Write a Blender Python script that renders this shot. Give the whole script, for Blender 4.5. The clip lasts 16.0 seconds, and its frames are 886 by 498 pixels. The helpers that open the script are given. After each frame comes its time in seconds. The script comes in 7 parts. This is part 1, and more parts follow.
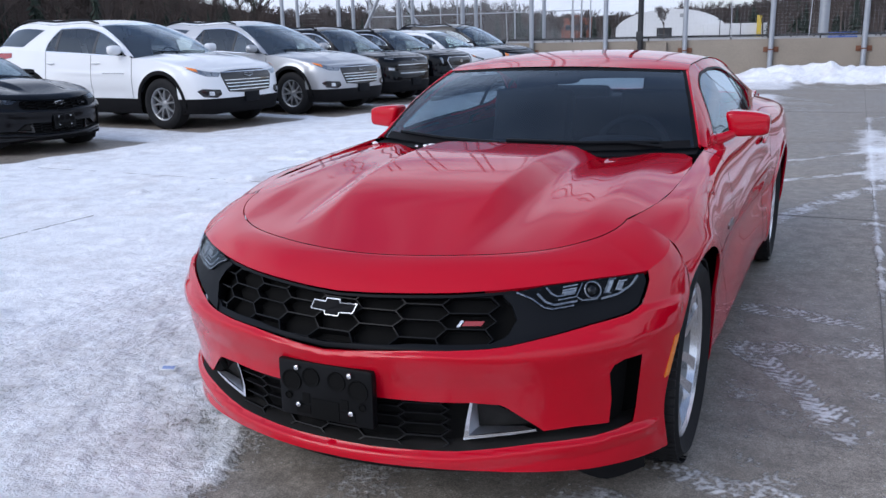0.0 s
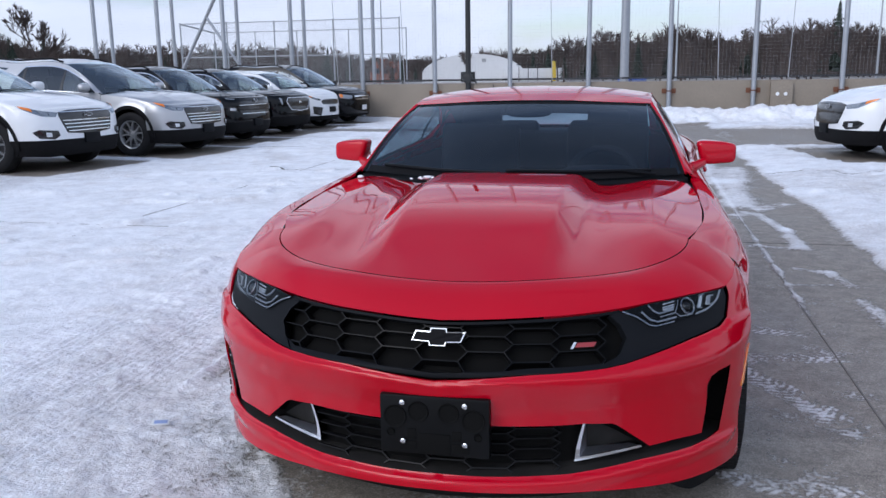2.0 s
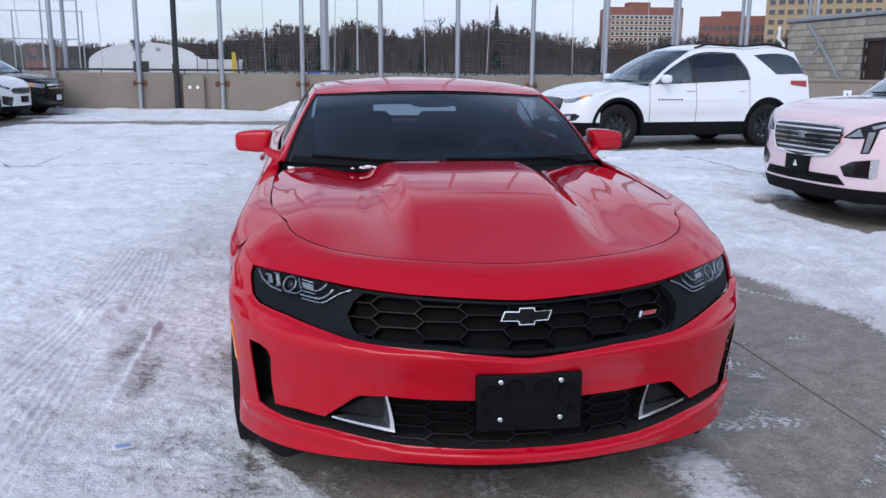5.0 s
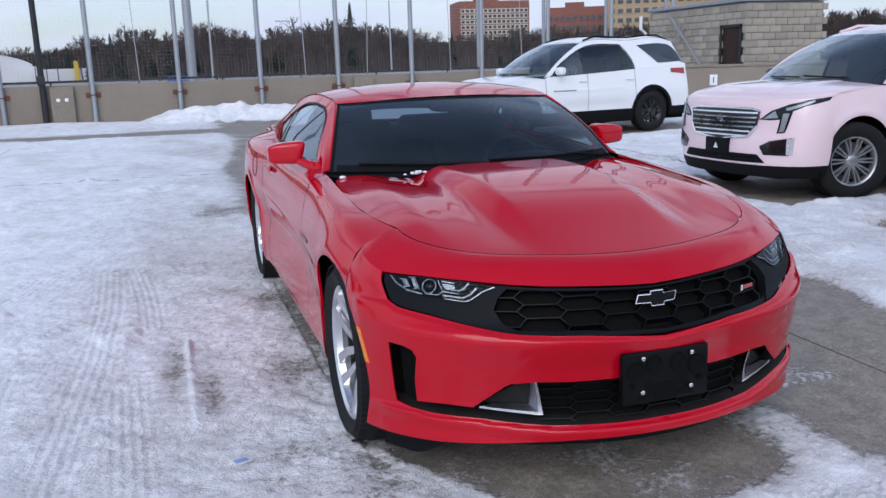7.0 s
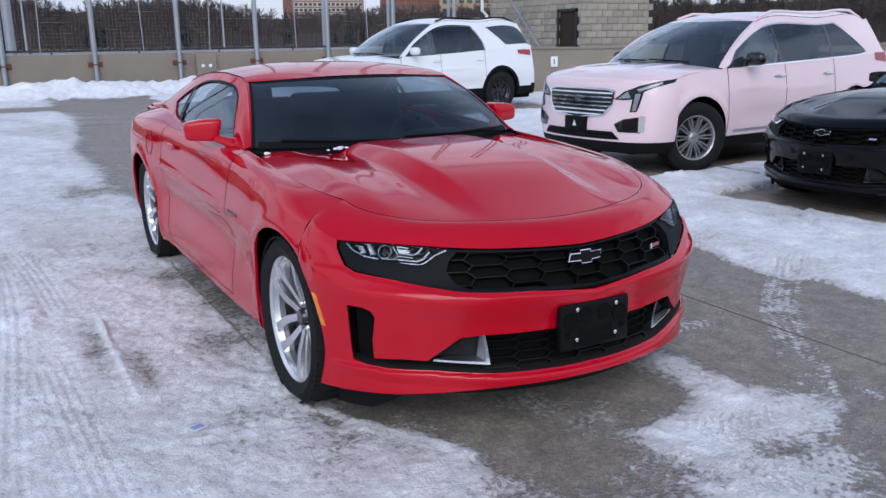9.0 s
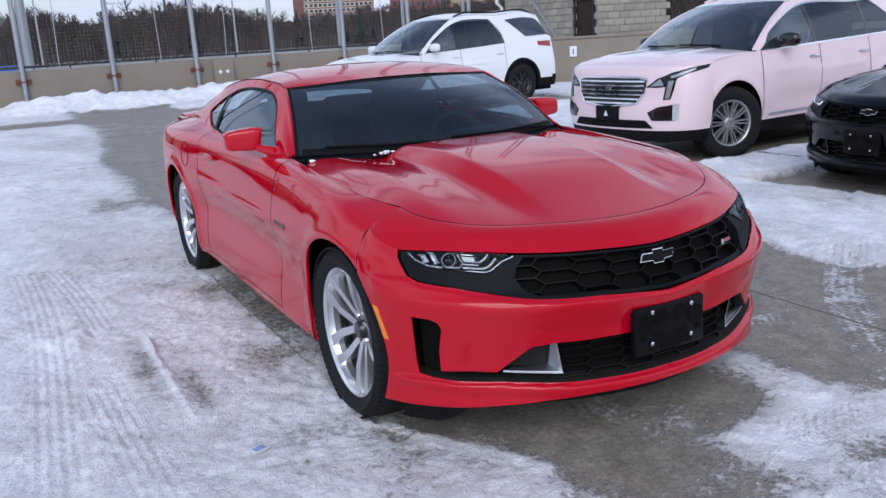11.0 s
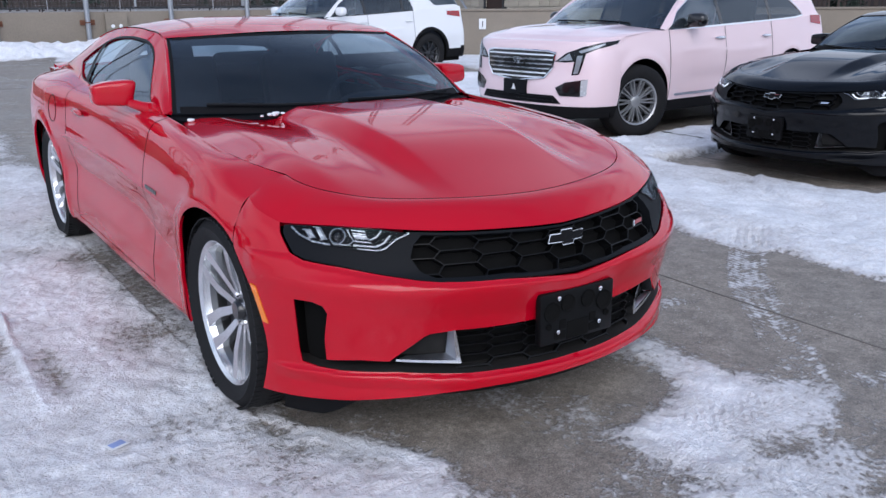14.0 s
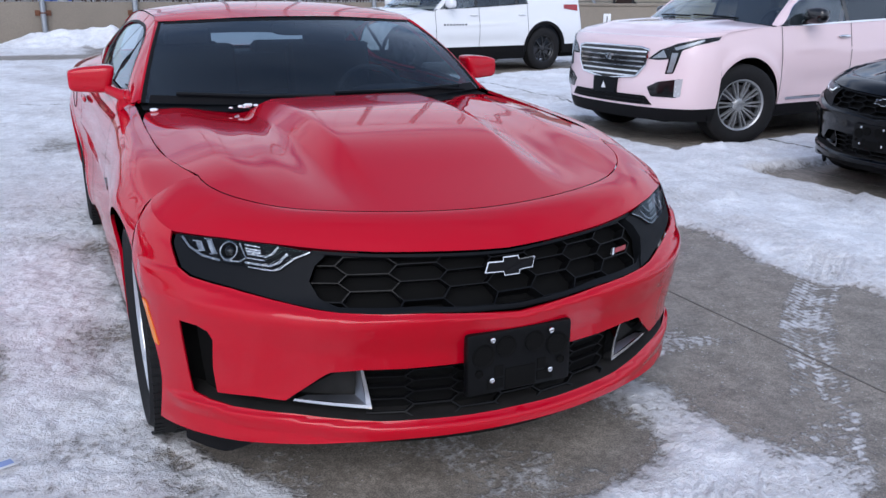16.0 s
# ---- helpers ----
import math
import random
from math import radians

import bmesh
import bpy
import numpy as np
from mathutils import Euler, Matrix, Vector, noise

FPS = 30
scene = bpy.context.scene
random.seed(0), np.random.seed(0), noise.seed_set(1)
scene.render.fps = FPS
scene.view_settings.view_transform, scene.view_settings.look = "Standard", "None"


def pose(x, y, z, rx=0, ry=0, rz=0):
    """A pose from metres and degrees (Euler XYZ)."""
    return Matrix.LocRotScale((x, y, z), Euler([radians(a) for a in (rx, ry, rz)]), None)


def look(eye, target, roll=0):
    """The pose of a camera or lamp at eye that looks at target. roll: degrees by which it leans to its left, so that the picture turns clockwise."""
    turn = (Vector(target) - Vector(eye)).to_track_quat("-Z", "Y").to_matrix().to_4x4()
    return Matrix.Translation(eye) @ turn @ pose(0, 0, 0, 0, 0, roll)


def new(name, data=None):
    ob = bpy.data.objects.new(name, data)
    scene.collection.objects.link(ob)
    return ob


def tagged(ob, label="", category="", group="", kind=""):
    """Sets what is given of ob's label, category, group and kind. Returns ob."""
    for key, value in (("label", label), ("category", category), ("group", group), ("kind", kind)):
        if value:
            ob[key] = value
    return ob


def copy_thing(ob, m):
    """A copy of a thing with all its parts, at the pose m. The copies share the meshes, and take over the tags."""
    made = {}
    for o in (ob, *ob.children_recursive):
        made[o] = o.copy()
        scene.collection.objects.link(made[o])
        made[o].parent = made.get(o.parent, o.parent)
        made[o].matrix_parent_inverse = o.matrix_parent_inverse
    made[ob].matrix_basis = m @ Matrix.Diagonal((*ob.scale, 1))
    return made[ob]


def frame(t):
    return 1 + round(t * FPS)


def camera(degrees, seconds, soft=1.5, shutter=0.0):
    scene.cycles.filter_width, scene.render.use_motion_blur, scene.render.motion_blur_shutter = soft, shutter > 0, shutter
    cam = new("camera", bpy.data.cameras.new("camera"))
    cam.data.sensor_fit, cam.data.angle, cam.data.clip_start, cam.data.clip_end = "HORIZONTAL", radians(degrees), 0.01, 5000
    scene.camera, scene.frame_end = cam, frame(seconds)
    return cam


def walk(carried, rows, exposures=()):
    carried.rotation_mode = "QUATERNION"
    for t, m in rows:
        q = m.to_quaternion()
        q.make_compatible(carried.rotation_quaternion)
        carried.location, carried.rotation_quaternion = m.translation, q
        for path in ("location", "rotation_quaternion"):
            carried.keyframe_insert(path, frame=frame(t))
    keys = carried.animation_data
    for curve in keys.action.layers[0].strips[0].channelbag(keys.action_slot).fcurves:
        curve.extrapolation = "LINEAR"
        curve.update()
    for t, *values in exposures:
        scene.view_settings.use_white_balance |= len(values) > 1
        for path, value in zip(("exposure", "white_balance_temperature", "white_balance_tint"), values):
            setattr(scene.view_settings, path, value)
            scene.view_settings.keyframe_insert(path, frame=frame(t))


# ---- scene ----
cam = camera(55.1, 16.0)
PATH = [
    (0, (1.298, -2.763, 1.411), (0.456, -1.015, 0.925), -1.3),
    (0.5, (1.134, -2.929, 1.436), (0.451, -1.110, 0.963), -2.5),
    (1, (0.964, -3.055, 1.442), (0.368, -1.202, 0.985), -1.5),
    (1.5, (0.736, -3.038, 1.382), (0.209, -1.15, 0.985), -1.5),
    (2, (0.524, -3.034, 1.384), (0.09, -1.123, 0.984), -0.8),
    (2.5, (0.377, -3.112, 1.397), (0.056, -1.178, 0.997), -1.3),
    (3, (0.175, -3.23, 1.418), (-0.041, -1.281, 1.024), -0.5),
    (3.5, (-0.029, -3.229, 1.383), (-0.189, -1.274, 0.992), 0.6),
    (4, (-0.261, -3.131, 1.393), (-0.313, -1.169, 1.005), -0.1),
    (4.5, (-0.404, -3.116, 1.379), (-0.299, -1.16, 0.979), 0.1),
    (4.7, (-0.478, -3.131, 1.371), (-0.291, -1.182, 0.962), 0.3),
    (6.8, (-1.388, -3.101, 1.422), (-0.811, -1.235, 0.991), -1.1),
    (7, (-1.463, -3.117, 1.427), (-0.866, -1.257, 1.0), -1.8),
    (7.5, (-1.632, -3.174, 1.471), (-0.936, -1.352, 1.029), -2.8),
    (8, (-1.701, -3.184, 1.457), (-0.885, -1.42, 0.986), -2.2),
    (8.2, (-1.745, -3.218, 1.453), (-0.895, -1.473, 0.97), -1.8),
    (10.3, (-2.047, -3.062, 1.447), (-1.071, -1.381, 0.977), -0.3),
    (10.5, (-2.018, -3.031, 1.456), (-1.073, -1.332, 0.985), -1.3),
    (11, (-1.988, -3.005, 1.462), (-1.094, -1.285, 0.971), -3.5),
    (11.5, (-2.007, -2.912, 1.437), (-1.008, -1.259, 0.919), -2.3),
    (12, (-2.067, -2.747, 1.422), (-0.938, -1.189, 0.878), -1.0),
    (12.5, (-2.109, -2.679, 1.42), (-0.939, -1.151, 0.876), 0.5),
    (13, (-2.099, -2.669, 1.431), (-0.917, -1.145, 0.898), 1.7),
    (13.5, (-2.005, -2.697, 1.413), (-0.836, -1.165, 0.879), 0.9),
    (14, (-1.811, -2.769, 1.398), (-0.735, -1.179, 0.836), -0.3),
    (14.5, (-1.639, -2.795, 1.4), (-0.584, -1.198, 0.819), -2.0),
    (15, (-1.479, -2.755, 1.392), (-0.412, -1.166, 0.811), -2.1),
    (15.5, (-1.326, -2.7, 1.404), (-0.343, -1.05, 0.846), -1.6),
    (16, (-1.068, -2.683, 1.351), (-0.263, -0.943, 0.779), 0.3),
]
walk(cam, [(t, look(eye, target, roll)) for t, eye, target, roll in PATH], [(0, 0.22, 5780, 12), (2, 0.12, 5780, 12), (4.5, 0.10, 5780, 12), (8, 0.0, 5780, 12), (12, 0.10, 5780, 12), (16, 0.17, 5780, 12)])

# ---- world and light ----
SUN_AZ, SUN_EL = -150.0, 34.0        # degrees: over the near side of the lot, a little to its left, behind thin cloud
world = bpy.data.worlds.new("winter_sky")
scene.world = world
world.use_nodes = True
wn, wl = world.node_tree.nodes, world.node_tree.links
wn.clear()
w_out, w_bg = wn.new("ShaderNodeOutputWorld"), wn.new("ShaderNodeBackground")
w_sky = wn.new("ShaderNodeTexSky")
w_sky.sky_type, w_sky.sun_disc = "NISHITA", False
w_sky.sun_elevation, w_sky.sun_rotation = radians(SUN_EL), radians(SUN_AZ)
w_sky.air_density, w_sky.dust_density, w_sky.ozone_density = 1.0, 1.5, 1.0
w_tc, w_map = wn.new("ShaderNodeTexCoord"), wn.new("ShaderNodeMapping")
w_map.inputs["Scale"].default_value = (1.6, 1.6, 6.5)
w_noise, w_ramp = wn.new("ShaderNodeTexNoise"), wn.new("ShaderNodeValToRGB")
w_noise.inputs["Scale"].default_value, w_noise.inputs["Detail"].default_value = 1.7, 7
w_noise.inputs["Roughness"].default_value = 0.58
w_ramp.color_ramp.elements[0].position, w_ramp.color_ramp.elements[1].position = 0.28, 0.50
w_shade, w_tone = wn.new("ShaderNodeTexNoise"), wn.new("ShaderNodeMix")
w_shade.inputs["Scale"].default_value, w_shade.inputs["Detail"].default_value = 2.6, 5
w_tone.data_type = "RGBA"
w_tone.inputs[6].default_value, w_tone.inputs[7].default_value = (4.6, 4.95, 5.7, 1), (6.9, 7.05, 7.5, 1)
w_mix = wn.new("ShaderNodeMix")
w_mix.data_type = "RGBA"
w_bg.inputs["Strength"].default_value = 0.14
wl.new(w_tc.outputs["Generated"], w_map.inputs["Vector"])
wl.new(w_map.outputs["Vector"], w_noise.inputs["Vector"])
wl.new(w_map.outputs["Vector"], w_shade.inputs["Vector"])
wl.new(w_noise.outputs["Fac"], w_ramp.inputs["Fac"])
wl.new(w_shade.outputs["Fac"], w_tone.inputs["Factor"])
# the cloud deck thins out towards the zenith, where the sky is clear
w_sep, w_up, w_cut = wn.new("ShaderNodeSeparateXYZ"), wn.new("ShaderNodeMapRange"), wn.new("ShaderNodeMath")
w_up.interpolation_type, w_cut.operation = "SMOOTHSTEP", "MULTIPLY"
w_up.inputs["From Min"].default_value, w_up.inputs["From Max"].default_value = 0.36, 0.74
w_up.inputs["To Min"].default_value, w_up.inputs["To Max"].default_value = 1.0, 0.15
wl.new(w_tc.outputs["Generated"], w_sep.inputs[0])
wl.new(w_sep.outputs["Z"], w_up.inputs["Value"])
wl.new(w_ramp.outputs["Color"], w_cut.inputs[0])
wl.new(w_up.outputs["Result"], w_cut.inputs[1])
wl.new(w_cut.outputs[0], w_mix.inputs["Factor"])
w_low, w_lit = wn.new("ShaderNodeMapRange"), wn.new("ShaderNodeVectorMath")   # greyer low down, brighter higher up
w_low.inputs["From Min"].default_value, w_low.inputs["From Max"].default_value = 0.05, 0.42
w_low.inputs["To Min"].default_value, w_low.inputs["To Max"].default_value = 0.92, 1.25
w_lit.operation = "SCALE"
wl.new(w_sep.outputs["Z"], w_low.inputs["Value"])
wl.new(w_tone.outputs[2], w_lit.inputs[0])
wl.new(w_low.outputs["Result"], w_lit.inputs["Scale"])
wl.new(w_lit.outputs[0], w_mix.inputs[7])
wl.new(w_sky.outputs["Color"], w_mix.inputs[6])
wl.new(w_mix.outputs[2], w_bg.inputs["Color"])
wl.new(w_bg.outputs["Background"], w_out.inputs["Surface"])

sun = new("sun", bpy.data.lights.new("sun", "SUN"))
sun.data.energy, sun.data.angle, sun.data.color = 1.3, radians(45), (1.0, 0.95, 0.88)
sun.matrix_world = look((60 * math.sin(radians(SUN_AZ)) * math.cos(radians(SUN_EL)),
                         60 * math.cos(radians(SUN_AZ)) * math.cos(radians(SUN_EL)), 60 * math.sin(radians(SUN_EL))), (0, 0, 0))


# ---- materials ----
def mat(name, rgb, rough=0.5, metal=0.0, coat=0.0, noise_scale=0, vary=0.0, bump=0.0, bump_scale=60, spec=0.5, flakes=0.0, island=0.0):
    m = bpy.data.materials.new(name)
    m.use_nodes = True
    n, l = m.node_tree.nodes, m.node_tree.links
    b = n["Principled BSDF"]
    b.inputs["Base Color"].default_value = (*rgb, 1)
    b.inputs["Roughness"].default_value, b.inputs["Metallic"].default_value = rough, metal
    b.inputs["Coat Weight"].default_value, b.inputs["Coat Roughness"].default_value = coat, 0.012
    b.inputs["Specular IOR Level"].default_value = spec
    tc = n.new("ShaderNodeTexCoord")
    if vary > 0:
        t, r = n.new("ShaderNodeTexNoise"), n.new("ShaderNodeMix")
        t.inputs["Scale"].default_value, t.inputs["Detail"].default_value = noise_scale or 4, 6
        l.new(tc.outputs["Object"], t.inputs["Vector"])
        r.data_type = "RGBA"
        r.inputs[6].default_value = (*[c * (1 - vary) for c in rgb], 1)
        r.inputs[7].default_value = (*[min(1, c * (1 + vary)) for c in rgb], 1)
        l.new(t.outputs["Fac"], r.inputs["Factor"])
        l.new(r.outputs[2], b.inputs["Base Color"])
        q = n.new("ShaderNodeMapRange")
        q.inputs["To Min"].default_value, q.inputs["To Max"].default_value = max(0, rough - 0.08), min(1, rough + 0.08)
        l.new(t.outputs["Fac"], q.inputs["Value"])
        l.new(q.outputs["Result"], b.inputs["Roughness"])
        if island > 0:
            g, h = n.new("ShaderNodeObjectInfo"), n.new("ShaderNodeHueSaturation")
            k = n.new("ShaderNodeMapRange")
            k.inputs["To Min"].default_value, k.inputs["To Max"].default_value = 1 - island, 1 + island
            l.new(g.outputs["Random"], k.inputs["Value"])
            l.new(k.outputs["Result"], h.inputs["Value"])
            l.new(r.outputs[2], h.inputs["Color"])
            l.new(h.outputs["Color"], b.inputs["Base Color"])
    if bump > 0 or flakes > 0:
        t, p = n.new("ShaderNodeTexNoise"), n.new("ShaderNodeBump")
        t.inputs["Scale"].default_value, t.inputs["Detail"].default_value = (900 if flakes else bump_scale), 4
        p.inputs["Strength"].default_value, p.inputs["Distance"].default_value = (flakes or bump), (0.0004 if flakes else 0.01)
        l.new(tc.outputs["Object"], t.inputs["Vector"])
        l.new(t.outputs["Fac"], p.inputs["Height"])
        l.new(p.outputs["Normal"], b.inputs["Normal"])
    return m


def glass(name, tint, rough=0.0, ior=1.36, sky_film=0.0):
    """Tinted car glass: a thin sheet that lets part of the light through and mirrors the rest."""
    m = bpy.data.materials.new(name)
    m.use_nodes = True
    n, l = m.node_tree.nodes, m.node_tree.links
    n.clear()
    out, mix = n.new("ShaderNodeOutputMaterial"), n.new("ShaderNodeMixShader")
    tr, gl, fr = n.new("ShaderNodeBsdfTransparent"), n.new("ShaderNodeBsdfGlossy"), n.new("ShaderNodeLayerWeight")
    pw, ad = n.new("ShaderNodeMath"), n.new("ShaderNodeMath")
    tr.inputs["Color"].default_value, gl.inputs["Roughness"].default_value = (*tint, 1), rough
    gl.inputs["Color"].default_value = (0.80, 0.90, 1, 1)
    fr.inputs["Blend"].default_value = 0.5
    pw.operation, ad.operation, r0 = "POWER", "MULTIPLY_ADD", 1.6 * ((ior - 1) / (ior + 1)) ** 2
    pw.inputs[1].default_value, ad.inputs[1].default_value, ad.inputs[2].default_value = 5.0, 1 - r0, r0
    l.new(fr.outputs["Facing"], pw.inputs[0])
    l.new(pw.outputs[0], ad.inputs[0])
    l.new(ad.outputs[0], mix.inputs["Fac"])
    if sky_film:
        # a thin, uneven bluish film: sky sheen put into the glass as diffuse colour
        df, fm, no, am = n.new("ShaderNodeBsdfDiffuse"), n.new("ShaderNodeMixShader"), n.new("ShaderNodeTexNoise"), n.new("ShaderNodeMapRange")
        tc = n.new("ShaderNodeTexCoord")
        df.inputs["Color"].default_value = (0.50, 0.58, 0.68, 1)
        no.inputs["Scale"].default_value, no.inputs["Detail"].default_value = 2.2, 6
        am.inputs["From Min"].default_value, am.inputs["From Max"].default_value = .32, .68
        am.inputs["To Min"].default_value, am.inputs["To Max"].default_value = sky_film * .45, sky_film * 1.55
        l.new(tc.outputs["Object"], no.inputs["Vector"])
        l.new(no.outputs["Fac"], am.inputs["Value"])
        l.new(am.outputs["Result"], fm.inputs["Fac"])
        l.new(tr.outputs["BSDF"], fm.inputs[1])
        l.new(df.outputs["BSDF"], fm.inputs[2])
        l.new(fm.outputs["Shader"], mix.inputs[1])
    else:
        l.new(tr.outputs["BSDF"], mix.inputs[1])
    l.new(gl.outputs["BSDF"], mix.inputs[2])
    l.new(mix.outputs["Shader"], out.inputs["Surface"])
    return m


RED = mat("red_car_paint", (0.46, 0.0009, 0.013), 0.5, 0.0, 1.0, 3, 0.05, flakes=0.06, spec=0.0)
RED.node_tree.nodes["Principled BSDF"].inputs["Coat IOR"].default_value = 1.44
WHITE_PAINT = mat("white_car_paint", (0.78, 0.79, 0.80), 0.35, 0.0, 1.0, 2, 0.03, spec=0.1)
PINK_PAINT = mat("pale_pink_car_paint", (0.80, 0.63, 0.66), 0.35, 0.0, 1.0, 2, 0.03, spec=0.1)
SILVER_PAINT = mat("silver_car_paint", (0.44, 0.445, 0.46), 0.33, 0.55, 1.0, 2, 0.04, flakes=0.08)
BLACK_PAINT = mat("black_car_paint", (0.0012, 0.0016, 0.003), 0.3, 0.0, 1.0, 2, 0.05, spec=0.0)
BLACK_PAINT.node_tree.nodes["Principled BSDF"].inputs["Coat IOR"].default_value = 1.34
SATIN_BLACK = mat("satin_black_plastic", (0.008, 0.009, 0.011), 0.5, 0, 0, 9, 0.2, 0.05, 400, spec=0.08)
DULL_BLACK = mat("dull_black_plastic", (0.009, 0.009, 0.010), 0.65, 0, 0, 14, 0.3, 0.1, 220, spec=0.08)
GLOSS_BLACK = mat("gloss_black_plastic", (0.008, 0.008, 0.009), 0.18, 0, 0.4, 8, 0.1)
GRIMY_BLACK = mat("road_grimed_black_plastic", (0.018, 0.0175, 0.017), 0.6, 0, 0, 18, 0.6, 0.1, 150, spec=0.15)
CHROME = mat("chrome", (0.82, 0.83, 0.85), 0.12, 1.0, 0, 20, 0.04)
SILVER_RIM = mat("silver_painted_rim", (0.36, 0.37, 0.38), 0.35, 0.6, 0.2, 25, 0.06)
ALLOY = mat("machined_alloy", (0.70, 0.71, 0.73), 0.22, 0.9, 0, 25, 0.06)
ALLOY_DARK = mat("dark_painted_alloy", (0.03, 0.031, 0.034), 0.35, 0.6, 0.3, 25, 0.1)
# a darker wheel metal: the barrel's shade is put into its colour
BARREL = mat("shaded_wheel_barrel", (0.16, 0.165, 0.17), 0.35, 0.8, 0, 25, 0.15)
RUBBER = mat("tyre_rubber", (0.013, 0.013, 0.014), 0.75, 0, 0, 30, 0.4, 0.15, 160, spec=0.2)
BRAKE = mat("brake_iron", (0.10, 0.10, 0.11), 0.5, 0.8, 0, 30, 0.3)
UNDERBODY = mat("underbody_black", (0.007, 0.007, 0.007), 0.8, spec=0.05)
CABIN = mat("charcoal_cabin_trim", (0.022, 0.026, 0.033), 0.65, 0, 0, 30, 0.2, spec=0.1)
AMBER = mat("amber_reflector", (0.75, 0.20, 0.015), 0.25, 0, 0.6, 40, 0.1)
TAIL_RED = mat("tail_lamp_red", (0.30, 0.006, 0.010), 0.2, 0, 0.8, 30, 0.1)
BADGE_RED = mat("badge_red", (0.28, 0.010, 0.014), 0.3, 0, 0.5)
LAMP_WHITE = mat("lamp_reflector_white", (0.66, 0.68, 0.70), 0.22, 0.8, 0.2, 50, 0.2, 0.3, 70)
LAMP_CHROME = mat("lamp_reflector_chrome", (0.42, 0.43, 0.45), 0.14, 1.0, 0, 60, 0.4, 0.5, 75)
SATIN_CHROME = mat("satin_chrome_trim", (0.46, 0.47, 0.49), 0.30, 1.0, 0, 30, 0.06)
LAMP_PALE = mat("pale_lamp_reflector", (0.62, 0.64, 0.67), 0.25, 0.4, 0.3, 50, 0.15)
LIT = mat("lit_running_light", (0.9, 0.92, 0.95), 0.3)
LIT.node_tree.nodes["Principled BSDF"].inputs["Emission Color"].default_value = (1, 1, 1, 1)
LIT.node_tree.nodes["Principled BSDF"].inputs["Emission Strength"].default_value = 1.5
PLATE_WHITE = mat("white_plastic", (0.75, 0.76, 0.77), 0.4, 0, 0, 30, 0.05)
GRILLE = mat("moulded_grille_plastic", (0.0055, 0.0057, 0.0063), 0.32, 0, 0, 40, 0.3, spec=0.14)
GLASS_TINT = glass("tinted_windscreen", (0.34, 0.42, 0.48), 0.0, 1.45, sky_film=.018)
GLASS_REAR = glass("frosted_rear_window", (0.70, 0.74, 0.76))
_n, _l = GLASS_REAR.node_tree.nodes, GLASS_REAR.node_tree.links
_fr, _mx = _n.new("ShaderNodeBsdfTranslucent"), _n.new("ShaderNodeMixShader")
_fr.inputs["Color"].default_value, _mx.inputs["Fac"].default_value = (0.80, 0.90, 0.92, 1), 0.65
_tr = next(k for k in _n if k.type == "BSDF_TRANSPARENT")
_top = next(k for k in _n if k.type == "MIX_SHADER" and k != _mx)
_l.new(_tr.outputs[0], _mx.inputs[1])
_l.new(_fr.outputs[0], _mx.inputs[2])
_l.new(_mx.outputs[0], _top.inputs[1])
GLASS_SIDE = glass("tinted_side_window", (0.62, 0.68, 0.70), 0.0, 1.62)
GLASS_SUV = glass("clear_windscreen", (0.80, 0.87, 0.84), 0.0, 1.75, sky_film=.03)
GLASS_DARK = glass("privacy_glass", (0.20, 0.22, 0.24), 0.0, 1.6)
GLASS_CLEAR = glass("lamp_lens", (0.66, 0.68, 0.70), 0.0, 1.12)
GALV = mat("galvanised_steel", (0.36, 0.38, 0.41), 0.45, 0.7, 0, 6, 0.15, 0.04, 80)
RUST = mat("rusted_steel", (0.16, 0.065, 0.035), 0.8, 0.2, 0, 20, 0.5, 0.2, 90)
BLACK_STEEL = mat("black_painted_steel", (0.02, 0.021, 0.023), 0.5, 0.2, 0, 10, 0.2)
NET = mat("net_twine", (0.40, 0.41, 0.43), 0.8)
FROST = mat("settled_snow", (0.86, 0.88, 0.91), 0.75, 0, 0, 40, 0.06, 0.3, 90)


